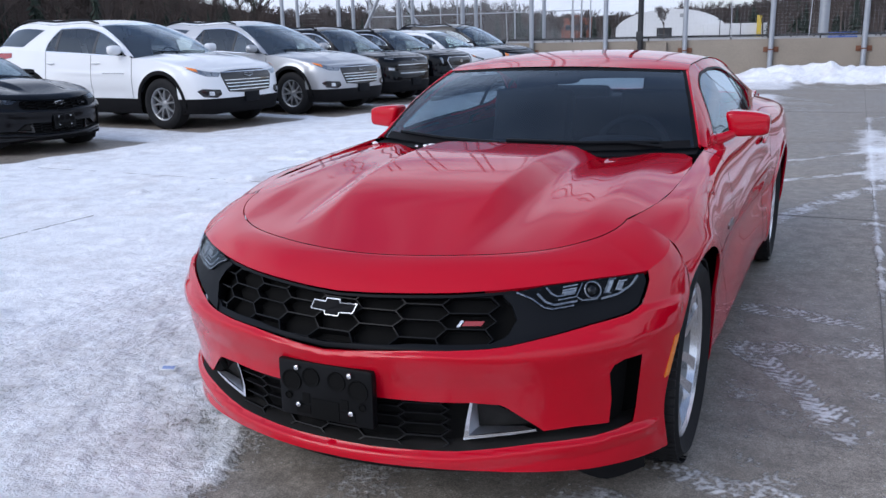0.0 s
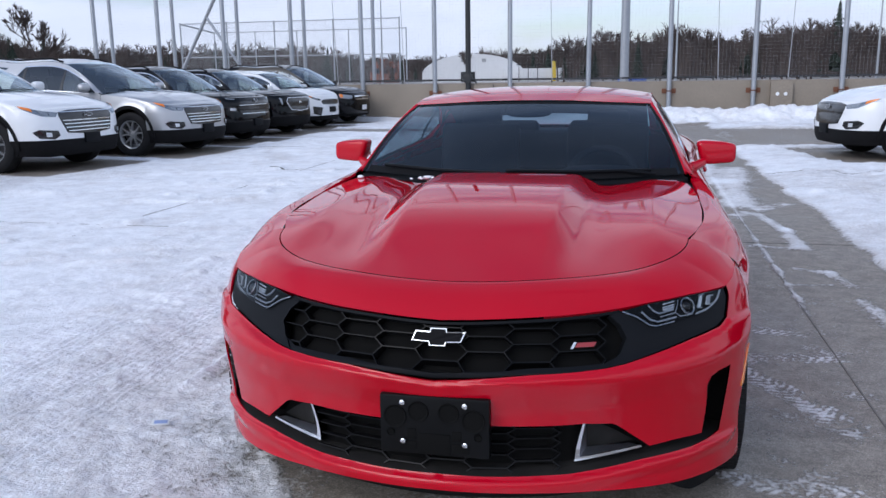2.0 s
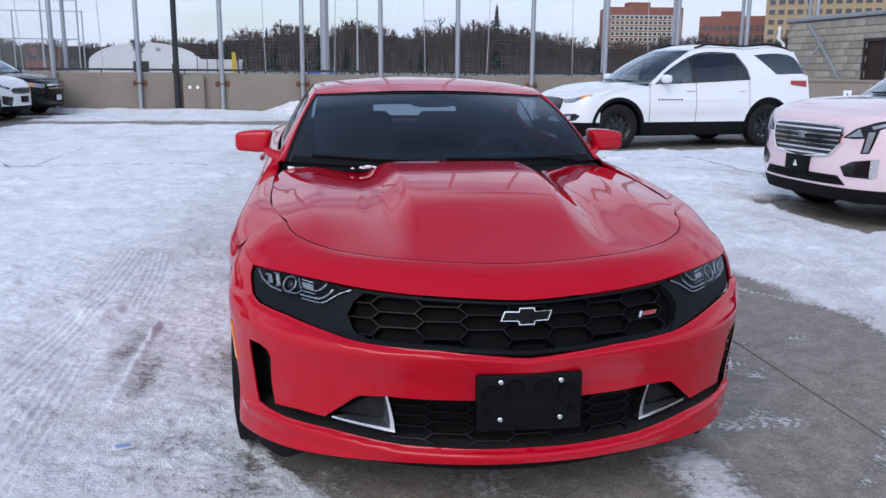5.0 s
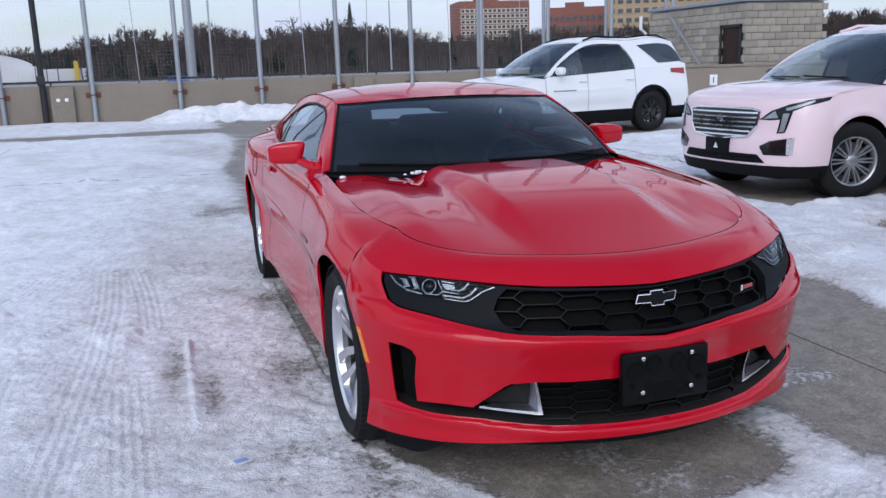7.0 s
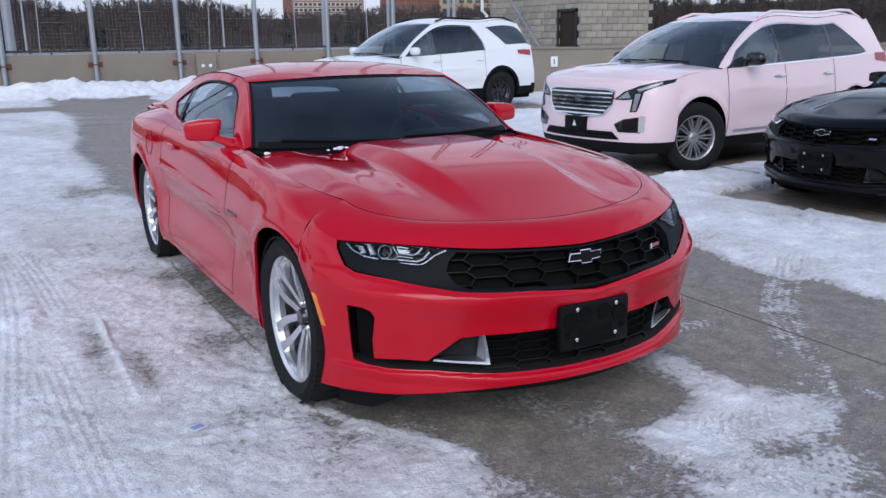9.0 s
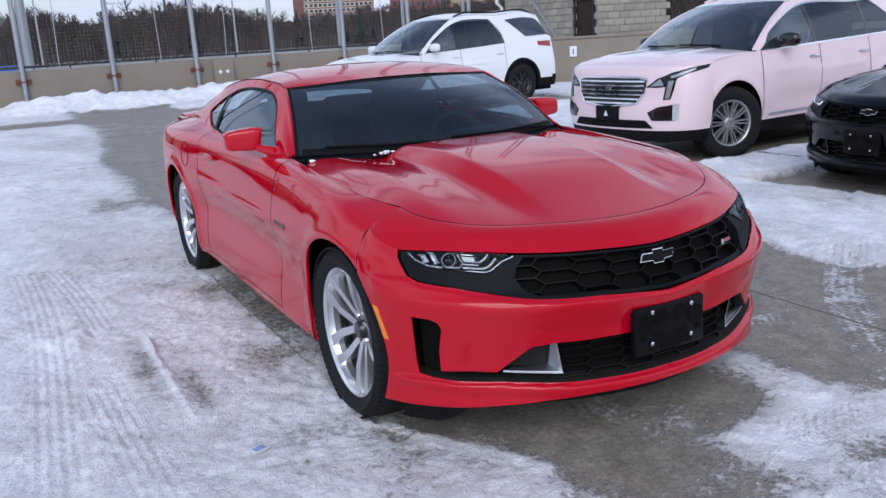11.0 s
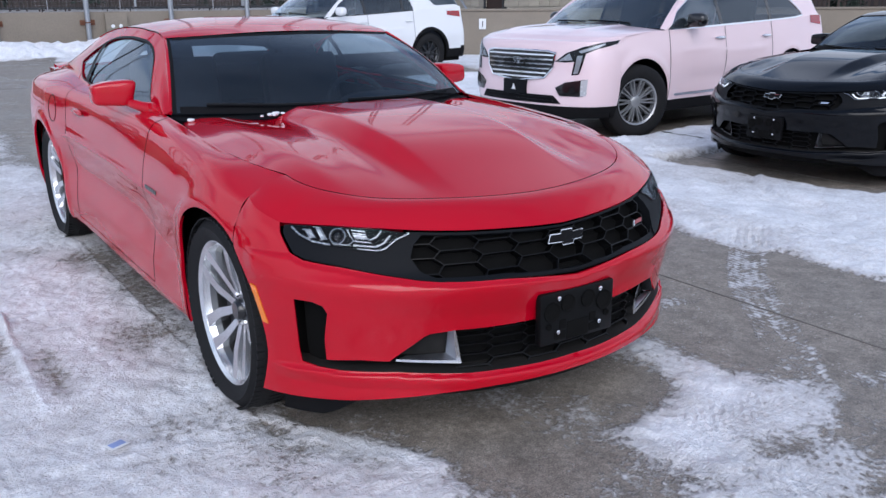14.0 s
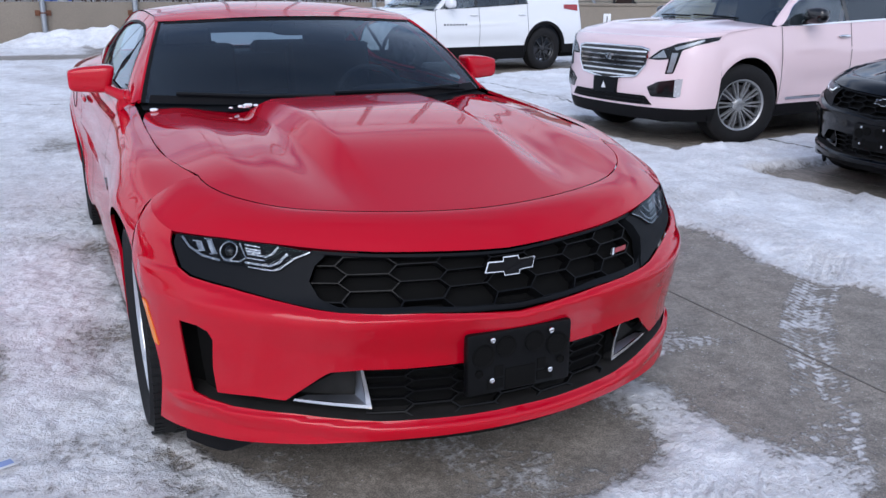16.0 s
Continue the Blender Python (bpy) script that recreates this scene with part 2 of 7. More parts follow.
# ---- geometry helpers ----
class Geo:
    """Collects verts and faces of one mesh."""

    def __init__(self):
        self.v, self.f = [], []

    def add(self, verts, faces):
        k = len(self.v)
        self.v += [tuple(map(float, p)) for p in verts]
        self.f += [tuple(i + k for i in q) for q in faces]
        return self

    def box(self, x0, x1, y0, y1, z0, z1, b=0.0):
        bm = bmesh.new()
        bmesh.ops.create_cube(bm, size=1)
        bmesh.ops.transform(bm, matrix=Matrix.Translation(((x0 + x1) / 2, (y0 + y1) / 2, (z0 + z1) / 2))
                            @ Matrix.Diagonal((x1 - x0, y1 - y0, z1 - z0, 1)), verts=bm.verts)
        if b:
            bmesh.ops.bevel(bm, geom=bm.edges[:], offset=b, segments=2, affect="EDGES", profile=0.6)
        return self.bm(bm)

    def bm(self, bm, m=None):
        if m is not None:
            bmesh.ops.transform(bm, matrix=m, verts=bm.verts)
        bm.verts.index_update()
        self.add([p.co[:] for p in bm.verts], [[p.index for p in q.verts] for q in bm.faces])
        bm.free()
        return self

    def tube(self, pts, radii, seg=8, caps=True):
        """A round bar through a few points."""
        pts = [Vector(p) for p in pts]
        if not hasattr(radii, "__len__"):
            radii = [radii] * len(pts)
        vs, fs = [], []
        for i, p in enumerate(pts):
            d = (pts[min(i + 1, len(pts) - 1)] - pts[max(i - 1, 0)]).normalized()
            a = d.cross(Vector((0, 0, 1)) if abs(d.z) < 0.9 else Vector((1, 0, 0))).normalized()
            c = d.cross(a)
            vs += [p + radii[i] * (a * math.cos(2 * math.pi * k / seg) + c * math.sin(2 * math.pi * k / seg)) for k in range(seg)]
        for i in range(len(pts) - 1):
            for k in range(seg):
                j = (k + 1) % seg
                fs.append((i * seg + k, i * seg + j, (i + 1) * seg + j, (i + 1) * seg + k))
        if caps:
            fs += [tuple(range(seg)), tuple((len(pts) - 1) * seg + k for k in range(seg))]
        return self.add(vs, fs)

    def lathe(self, prof, seg=48, closed=False):
        """Turns a profile of (x, r) round the x axis."""
        n = len(prof)
        vs = [(x, r * math.cos(2 * math.pi * k / seg), r * math.sin(2 * math.pi * k / seg)) for k in range(seg) for x, r in prof]
        fs = []
        for k in range(seg):
            j = (k + 1) % seg
            for i in range(n if closed else n - 1):
                h = (i + 1) % n
                fs.append((k * n + i, k * n + h, j * n + h, j * n + i))
        return self.add(vs, fs)

    def prism(self, poly, d0, d1, put):
        """Extrudes a flat outline: put(u, v, d) gives the place."""
        n = len(poly)
        vs = [put(u, v, d0) for u, v in poly] + [put(u, v, d1) for u, v in poly]
        fs = [tuple(range(n)), tuple(range(2 * n - 1, n - 1, -1))]
        fs += [(i, i + n, (i + 1) % n + n, (i + 1) % n) for i in range(n)]
        return self.add(vs, fs)

    def grid(self, pts, flip=False):
        """pts: array (rows, columns, 3)."""
        r, c = pts.shape[:2]
        fs = [(i * c + j, i * c + j + 1, (i + 1) * c + j + 1, (i + 1) * c + j) for i in range(r - 1) for j in range(c - 1)]
        return self.add(pts.reshape(-1, 3), [q[::-1] for q in fs] if flip else fs)

    def mesh(self, name, material, angle=35.0):
        me = bpy.data.meshes.new(name)
        me.from_pydata(self.v, [], self.f)
        bm = bmesh.new()
        bm.from_mesh(me)
        bmesh.ops.recalc_face_normals(bm, faces=bm.faces)
        bm.to_mesh(me)
        bm.free()
        me.shade_smooth()
        me.set_sharp_from_angle(angle=radians(angle))
        me.materials.append(material)
        return me


def part(name, geo, material, parent=None, label="", angle=35.0, at=None):
    """One mesh object, under a thing or a part where a parent is given."""
    me = geo if isinstance(geo, bpy.types.Mesh) else geo.mesh(name, material, angle)
    ob = new(name, me)
    ob.parent = parent
    if at is not None:
        ob.matrix_basis = at
    return tagged(ob, label) if label else ob


def thing(name, label, category, group="", at=None, kind=""):
    ob = new(name)
    ob.empty_display_size = 0.2
    if at is not None:
        ob.matrix_basis = at
    return tagged(ob, label, category, group, kind)


def skin(name, V, F, N, material, parent, label=""):
    """A mesh with given vertex normals (smooth car panels)."""
    me = bpy.data.meshes.new(name)
    me.from_pydata([tuple(map(float, p)) for p in V], [], F)
    me.shade_smooth()
    me.normals_split_custom_set_from_vertices([tuple(map(float, p)) for p in N])
    me.materials.append(material)
    return part(name, me, material, parent, label)


MID = np.array([0.0, 1.4, 0.45])     # a point inside every car body


def surf_normals(surf, u, v, e=1e-3):
    du = surf(u + e, v) - surf(u - e, v)
    dv = surf(u, v + e) - surf(u, v - e)
    n = np.cross(du, dv)
    n /= np.linalg.norm(n, axis=-1, keepdims=True) + 1e-12
    p = surf(u, v)
    out = np.sum(n * (p - MID), -1, keepdims=True)
    return p, np.where(out < 0, -n, n)


def orient(V, F, N):
    out = []
    for q in F:
        a, b, c = V[q[0]], V[q[1]], V[q[2]]
        out.append(tuple(q) if np.dot(np.cross(b - a, c - a), N[q[0]] + N[q[1]] + N[q[2]]) >= 0 else tuple(q[::-1]))
    return out


def close_loop(loop, V, N, F, depth):
    """Turns the panel's edge inwards, so that it has thickness."""
    k = len(V)
    inner = V[loop] - depth * N[loop]
    V2 = np.concatenate([V, V[loop], inner])
    n = len(loop)
    mid = V[loop].mean(0)
    NE = V[loop] - mid
    NE -= N[loop] * np.sum(NE * N[loop], -1, keepdims=True)
    NE /= np.linalg.norm(NE, axis=-1, keepdims=True) + 1e-9
    N2 = np.concatenate([N, NE, NE])
    F = F + [(k + i, k + (i + 1) % n, k + n + (i + 1) % n, k + n + i) for i in range(n)]
    return V2, F, N2


def inside(px, py, poly):
    poly = np.asarray(poly)
    r = np.zeros(px.shape, bool)
    x1, y1 = poly[-1]
    for x2, y2 in poly:
        hit = ((y1 > py) != (y2 > py)) & (px < (x2 - x1) * (py - y1) / (y2 - y1 + 1e-15) + x1)
        r ^= hit
        x1, y1 = x2, y2
    return r


def panel(name, surf, outline, step, material, parent, depth=0.012, lift=0.0, label=""):
    """A car panel: a flat outline in the surface's own (u, v), filled finely and laid on it. step: (du, dv)."""
    from mathutils.geometry import delaunay_2d_cdt
    su, sv = step
    edge = []
    for (a, b), (c, d) in zip(outline, outline[1:] + outline[:1]):
        k = max(1, int(math.ceil(math.hypot((c - a) / su, (d - b) / sv))))
        edge += [(a + (c - a) * i / k, b + (d - b) * i / k) for i in range(k)]
    E = np.array(edge)
    gu, gv = np.meshgrid(np.arange(E[:, 0].min() + su / 2, E[:, 0].max(), su), np.arange(E[:, 1].min() + sv / 2, E[:, 1].max(), sv))
    gu, gv = gu.ravel(), gv.ravel()
    ok = inside(gu, gv, E)
    if ok.any():
        gu, gv = gu[ok], gv[ok]
        far = np.ones(len(gu), bool)
        for a, b in edge:
            far &= ((gu - a) / su) ** 2 + ((gv - b) / sv) ** 2 > 0.2
        gu, gv = gu[far], gv[far]
    else:
        gu, gv = np.zeros(0), np.zeros(0)
    n = len(edge)
    pts = [Vector((a / su, b / sv)) for a, b in edge] + [Vector((a / su, b / sv)) for a, b in zip(gu, gv)]
    co, _, fc, _, _, _ = delaunay_2d_cdt(pts, [], [list(range(n))], 1, 1e-6)
    U, W = np.array([c.x * su for c in co]), np.array([c.y * sv for c in co])
    V, N = surf_normals(surf, U, W)
    V = V + lift * N
    F = orient(V, [tuple(q) for q in fc], N)
    if depth:
        # the border, in order, as it came in
        V, F, N = close_loop(np.arange(n), V, N, F, depth)
    return skin(name, V, F, N, material, parent, label)


def strip(name, surf, us, v0, v1, nv, material, parent, depth=0.012, lift=0.0, label="", mirror=False):
    """A panel between two edges v0(u) and v1(u)."""
    us = np.asarray(us, float)
    a, b = (v0(us) if callable(v0) else np.full(len(us), v0)), (v1(us) if callable(v1) else np.full(len(us), v1))
    t = np.linspace(0, 1, nv)[:, None]
    U, W = np.broadcast_to(us, (nv, len(us))), a + t * (b - a)
    V, N = surf_normals(surf, U.ravel(), W.ravel())
    V = V + lift * N
    c = len(us)
    F = orient(V, [(i * c + j, i * c + j + 1, (i + 1) * c + j + 1, (i + 1) * c + j) for i in range(nv - 1) for j in range(c - 1)], N)
    if depth:
        rim = list(range(c)) + [i * c + c - 1 for i in range(1, nv)] + [(nv - 1) * c + j for j in range(c - 2, -1, -1)] + [i * c for i in range(nv - 2, 0, -1)]
        V, F, N = close_loop(np.array(rim), V, N, F, depth)
    if mirror:
        V, N = V * [-1, 1, 1], N * [-1, 1, 1]
        F = [q[::-1] for q in F]
    return skin(name, V, F, N, material, parent, label)


def both(fn, *a, **k):
    """A strip on both flanks of a car."""
    return fn(*a, **k), fn(*a, mirror=True, **k)


def blob(cx, cy, cz, sx, sy, sz, p=2.6, nu=24, nv=14):
    """A rounded box (superellipsoid)."""
    g = Geo()
    u, v = np.meshgrid(np.linspace(-math.pi, math.pi, nu), np.linspace(-math.pi / 2, math.pi / 2, nv))
    f = lambda w: np.sign(w) * np.abs(w) ** (2 / p)
    return g.grid(np.stack([cx + sx * f(np.cos(v)) * f(np.cos(u)), cy + sy * f(np.cos(v)) * f(np.sin(u)), cz + sz * f(np.sin(v))], -1))


# ---- the deck: concrete, snow, parapets ----
def concrete(name, rgb, wet=False, marks=0.0):
    """Weathered concrete: broad stains, fine grain, pits."""
    m = mat(name, rgb, 0.75, bump=0.25, bump_scale=70)
    n, l = m.node_tree.nodes, m.node_tree.links
    b, tc = n["Principled BSDF"], n.new("ShaderNodeTexCoord")
    big, fine, mix, mul = n.new("ShaderNodeTexNoise"), n.new("ShaderNodeTexNoise"), n.new("ShaderNodeMix"), n.new("ShaderNodeMix")
    big.inputs["Scale"].default_value, big.inputs["Detail"].default_value = 0.9, 8
    fine.inputs["Scale"].default_value, fine.inputs["Detail"].default_value = 45, 6
    mix.data_type = mul.data_type = "RGBA"
    mul.blend_type = "OVERLAY"
    mul.inputs["Factor"].default_value = 0.55
    mix.inputs[6].default_value, mix.inputs[7].default_value = (*[c * 0.72 for c in rgb], 1), (*[c * 1.25 for c in rgb], 1)
    for t in (big, fine):
        l.new(tc.outputs["Object"], t.inputs["Vector"])
    l.new(big.outputs["Fac"], mix.inputs["Factor"])
    l.new(mix.outputs[2], mul.inputs[6])
    l.new(fine.outputs["Fac"], mul.inputs[7])
    last = mul.outputs[2]
    if marks:
        # thin frost and salt dust, in ragged sheets and streaks
        a, c, r, k, f = (n.new("ShaderNodeTexNoise"), n.new("ShaderNodeTexNoise"), n.new("ShaderNodeValToRGB"),
                         n.new("ShaderNodeMix"), n.new("ShaderNodeMath"))
        a.inputs["Scale"].default_value, a.inputs["Detail"].default_value, a.inputs["Roughness"].default_value = 0.75, 10, 0.66
        a.inputs["Distortion"].default_value = 0.6
        c.inputs["Scale"].default_value, c.inputs["Detail"].default_value = 55, 3
        f.operation = "MULTIPLY_ADD"
        f.inputs[1].default_value, f.inputs[2].default_value = 0.22, -0.11
        g = n.new("ShaderNodeMath")
        l.new(tc.outputs["Object"], a.inputs["Vector"])
        l.new(tc.outputs["Object"], c.inputs["Vector"])
        l.new(c.outputs["Fac"], f.inputs[0])
        l.new(f.outputs[0], g.inputs[0])
        l.new(a.outputs["Fac"], g.inputs[1])
        r.color_ramp.elements[0].position, r.color_ramp.elements[1].position = 0.56, 0.66
        r.color_ramp.elements[1].color = (marks, marks, marks, 1)
        l.new(g.outputs[0], r.inputs["Fac"])
        k.data_type = "RGBA"
        k.inputs[7].default_value = (0.62, 0.64, 0.67, 1)
        l.new(r.outputs["Color"], k.inputs["Factor"])
        l.new(last, k.inputs[6])
        last = k.outputs[2]
    l.new(last, b.inputs["Base Color"])
    if wet:
        q = n.new("ShaderNodeMapRange")
        q.inputs["To Min"].default_value, q.inputs["To Max"].default_value = 0.30, 0.85
        l.new(big.outputs["Fac"], q.inputs["Value"])
        l.new(q.outputs["Result"], b.inputs["Roughness"])
    return m


DECK = concrete("deck_concrete", (0.285, 0.265, 0.24), wet=True, marks=0.75)
WALL = concrete("parapet_concrete", (0.235, 0.200, 0.158))
BLOCK = mat("split_face_block", (0.33, 0.30, 0.245), 0.85, 0, 0, 7, 0.18, 0.5, 90, island=0.16)
MORTAR = mat("mortar", (0.30, 0.29, 0.27), 0.9, 0, 0, 20, 0.15)

ground = part("ground", Geo().box(-900, 900, -700, 1100, -0.30, 0.0), DECK)
tagged(ground, "grey damp concrete parking deck with thin frost", "ground", kind="structure")

WALL_Y, WALL_TOP = 23.42, 1.14
back = Geo().box(-45, 19, WALL_Y, WALL_Y + 0.22, 0.0, WALL_TOP, 0.015)
wall_north = tagged(part("wall_north", back, WALL), "stained grey concrete parapet along the deck's edge", "wall", kind="structure")
for bx in (-4.1, 4.58):
    pier = part("pier", Geo().box(bx - 0.30, bx + 0.30, WALL_Y - 0.16, WALL_Y + 0.002, 0.0, WALL_TOP - 0.05, 0.012), WALL, wall_north, "short concrete pier with two round white caps")
    for dx in (-0.11, 0.11):
        cap = Geo().lathe([(0, 0), (0, 0.052), (0.010, 0.052), (0.014, 0.046), (0.014, 0)], 16)
        part("cap", cap, PLATE_WHITE, pier, "round white plastic cap", at=pose(bx + dx, WALL_Y - 0.16, 0.74, 0, 0, -90))
# steel pipe rail on top of the parapet
rail = Geo().tube([(-45, WALL_Y + 0.10, WALL_TOP + 0.10), (19, WALL_Y + 0.10, WALL_TOP + 0.10)], 0.032, 8)
for i in range(28):
    rail.tube([(-44.5 + 2.36 * i, WALL_Y + 0.10, WALL_TOP - 0.01), (-44.5 + 2.36 * i, WALL_Y + 0.10, WALL_TOP + 0.10)], 0.022, 6)
tagged(part("guard_rail", rail, BLACK_STEEL), "dark steel pipe rail on top of the parapet", "rail", kind="structure")
# ---- coupe body surfaces ----
def lerp_curve(x, xs, ys):
    """Smooth (Catmull-Rom) interpolation through a few stations."""
    xs, ys = np.asarray(xs, float), np.asarray(ys, float)
    m = np.gradient(ys, xs)
    x = np.clip(np.asarray(x, float), xs[0], xs[-1])
    i = np.clip(np.searchsorted(xs, x) - 1, 0, len(xs) - 2)
    h = xs[i + 1] - xs[i]
    t = (x - xs[i]) / h
    return ((2 * t**3 - 3 * t**2 + 1) * ys[i] + (t**3 - 2 * t**2 + t) * h * m[i]
            + (3 * t**2 - 2 * t**3) * ys[i + 1] + (t**3 - t**2) * h * m[i + 1])


NOSE_END = -0.22                     # where the bumper cover meets the fender


def nose_half_width(z):
    return lerp_curve(z, [.10, .20, .33, .48, .66, .74, .80, .86], [.885, .897, .903, .902, .900, .876, .832, .745])


def nose_tip(z):
    return lerp_curve(z, [.10, .15, .20, .25, .31, .38, .46, .53, .572, .588, .606, .66, .71, .78],
                      [-.80, -.855, -.876, -.866, -.838, -.834, -.842, -.858, -.868, -.862, -.838, -.806, -.778, -.735])


def nose_power(z):
    return lerp_curve(z, [.10, .18, .33, .52, .64, .74, .86], [1.85, 1.85, 1.88, 2.05, 1.9, 1.8, 1.85])


def nose(th, z):
    """Front bumper surface: th runs round the nose from -pi/2 to pi/2, z is height."""
    th, z = np.broadcast_arrays(np.asarray(th, float), np.asarray(z, float))
    n = nose_power(z)
    s, c = np.sin(np.abs(th)), np.cos(th)
    x = np.sign(th) * nose_half_width(z) * s ** (2 / n)
    y = NOSE_END + (nose_tip(z) - NOSE_END) * np.maximum(c, 0) ** (2 / n)
    return np.stack([x, y, z], -1)


def nose_th(x, z):
    r = np.clip(np.abs(x) / nose_half_width(z), 0, 1)
    return np.sign(x) * np.arcsin(r ** (nose_power(z) / 2))


def ease(t):
    t = np.clip(t, 0, 1)
    return t * t * (3 - 2 * t)


def soft_ramp(u, r=.012):
    """1 below 0, 0 above 1, straight between, with rounded shoulders."""
    f = lambda w: .5 * (w + np.sqrt(w * w + r))
    return 1 - (f(u) - f(u - 1))


def hood_z(x, y):
    """Height of the bonnet over the plan: a flat-topped bulge with creased sides between two valleys."""
    a = np.abs(x)
    mid = lerp_curve(y, [-.80, -.64, -.40, -.15, .05, .20, .40, .60, .80], [.735, .787, .846, .900, .930, .942, .945, .941, .934])
    edge = lerp_curve(y, [-.80, -.50, -.20, .20, .76], [.70, .775, .853, .897, .927])
    z = mid + (edge - mid) * (a / .72) ** 2.4
    fade = ease((y + .62) / .50)
    half = .262 + .030 * np.clip((y + .35) / .95, 0, 1)
    z = z + fade * (.042 * soft_ramp((a - half) / .085) - .011 * ease((.69 - a) / .14) - .008 * np.exp(-((a - half - .12) / .06) ** 2))
    return z + fade * .013 * np.exp(-((a - .59) / .070) ** 2)


def hood_surf(x, y):
    return np.stack([x, y, hood_z(x, y)], -1)


def hood_edge(th):
    """Plan of the bonnet's shut line round the front, th from -pi/2 to pi/2."""
    s, c = np.sin(np.abs(th)), np.cos(th)
    return np.sign(th) * .702 * s ** (2 / 1.9), -.216 - .428 * np.maximum(c, 0) ** (2 / 1.9)


def nose_th_y(y, z):
    c = np.clip((y - NOSE_END) / (nose_tip(z) - NOSE_END), 0, 1)
    return np.arccos(c ** (nose_power(z) / 2))


ARCH_R, ARCH_Z, BASE = 0.374, 0.352, 2.811
SIDE_Y = [-.22, 0.0, .35, .80, 1.4, 2.1, 2.81, 3.3, 3.62]
SIDE_X = [[.80, .82, .82, .82, .82, .82, .83, .80, .74],
          [.872, .890, .880, .885, .885, .885, .900, .860, .800],
          [.894, .912, .892, .890, .890, .895, .935, .900, .830],
          [.900, .918, .897, .872, .862, .880, .942, .912, .840],
          [.900, .922, .915, .900, .890, .906, .947, .920, .850],
          [.876, .900, .888, .872, .878, .896, .928, .900, .830],
          [.832, .850, .846, .836, .846, .870, .886, .855, .790],
          [.704, .760, .772, .766, .795, .800, .745, .700, .660]]
SIDE_Z = [[.15] * 9, [.20] * 9, [.33] * 9, [.48] * 9, [.66, .66, .67, .67, .67, .68, .69, .68, .66],
          [.74, .785, .815, .835, .850, .862, .870, .860, .840],
          [.80, .850, .888, .912, .922, .932, .945, .940, .925],
          [.853, .876, .904, .938, .955, .968, 1.01, .990, .968]]


def flank(y, q):
    """Side of the coupe: y along the car, q from the sill (0) over the shoulder to the belt (1)."""
    y, q = np.broadcast_arrays(np.asarray(y, float), np.asarray(q, float))
    X = np.stack([lerp_curve(y, SIDE_Y, r) for r in SIDE_X])
    Z = np.stack([lerp_curve(y, SIDE_Y, r) for r in SIDE_Z])
    n = len(SIDE_X) - 1
    s = np.clip(q, 0, 1) * n
    i = np.clip(s.astype(int), 0, n - 1)
    t = s - i
    pick = lambda A, k: np.take_along_axis(A, np.clip(k, 0, n)[None], 0)[0]

    def cr(A):
        a, b, c, d = pick(A, i - 1), pick(A, i), pick(A, i + 1), pick(A, i + 2)
        return 0.5 * (2 * b + (c - a) * t + (2 * a - 5 * b + 4 * c - d) * t**2 + (3 * b - a - 3 * c + d) * t**3)
    x, z = cr(X), cr(Z)
    # the crease that rises along the door and the hollow below it
    f = ease((y - .55) / .5) * ease((2.6 - y) / .5)
    line = .655 + .055 * (y - .8) / 1.4
    x = x + f * (.010 * np.exp(-((z - line) / .028) ** 2) - .012 * np.exp(-((z - .53) / .06) ** 2))
    # flares round the wheels
    for yc in (0.0, BASE):
        r = np.hypot(y - yc, z - ARCH_Z)
        x = x + .008 * ease((y + .22) / .16) * np.exp(-((r - ARCH_R - .02) / .035) ** 2)
    return np.stack([x, y, z], -1)


def flank_q(y, z):
    q = np.linspace(0, 1, 400)
    y, z = np.atleast_1d(y).astype(float), np.atleast_1d(z).astype(float)
    return np.array([np.interp(b, np.maximum.accumulate(flank(np.full(400, a), q)[:, 2]), q) for a, b in zip(y, np.broadcast_to(z, y.shape))])


def sill(y):
    """Lower edge of the flank, with the two wheel arches."""
    z = np.full(np.shape(y), .19)
    for yc in (0.0, BASE):
        d = np.abs(y - yc)
        z = np.where(d < ARCH_R, np.maximum(z, ARCH_Z + np.sqrt(np.maximum(ARCH_R**2 - d**2, 0))), z)
    return z


def arch_ys(a, b, yc):
    th = np.linspace(0, math.pi, 61)
    ys = np.concatenate([yc - ARCH_R * np.cos(th), [yc - ARCH_R - .002, yc + ARCH_R + .002], np.linspace(a, b, 40)])
    ys = np.unique(np.round(ys[(ys >= a) & (ys <= b)], 4))
    return ys


RAIL_Y = [.84, 1.10, 1.34, 1.60, 1.95, 2.35, 2.75, 3.20]
RAIL_X = [.748, .672, .603, .600, .606, .622, .652, .690]
RAIL_Z = [.948, 1.106, 1.233, 1.264, 1.268, 1.226, 1.128, 1.000]


def rail_at(y):
    return lerp_curve(y, RAIL_Y, RAIL_X), lerp_curve(y, RAIL_Y, RAIL_Z)


def cabin_side(y, v):
    """Side of the cabin between belt (v = 0) and roof rail (v = 1)."""
    y, v = np.broadcast_arrays(np.asarray(y, float), np.asarray(v, float))
    b = flank(y, np.ones(y.shape))
    xr, zr = rail_at(y)
    x = b[..., 0] + (xr - b[..., 0]) * v + .018 * np.sin(np.pi * np.clip(v, 0, 1))
    return np.stack([x, y, b[..., 2] + (zr - b[..., 2]) * v], -1)


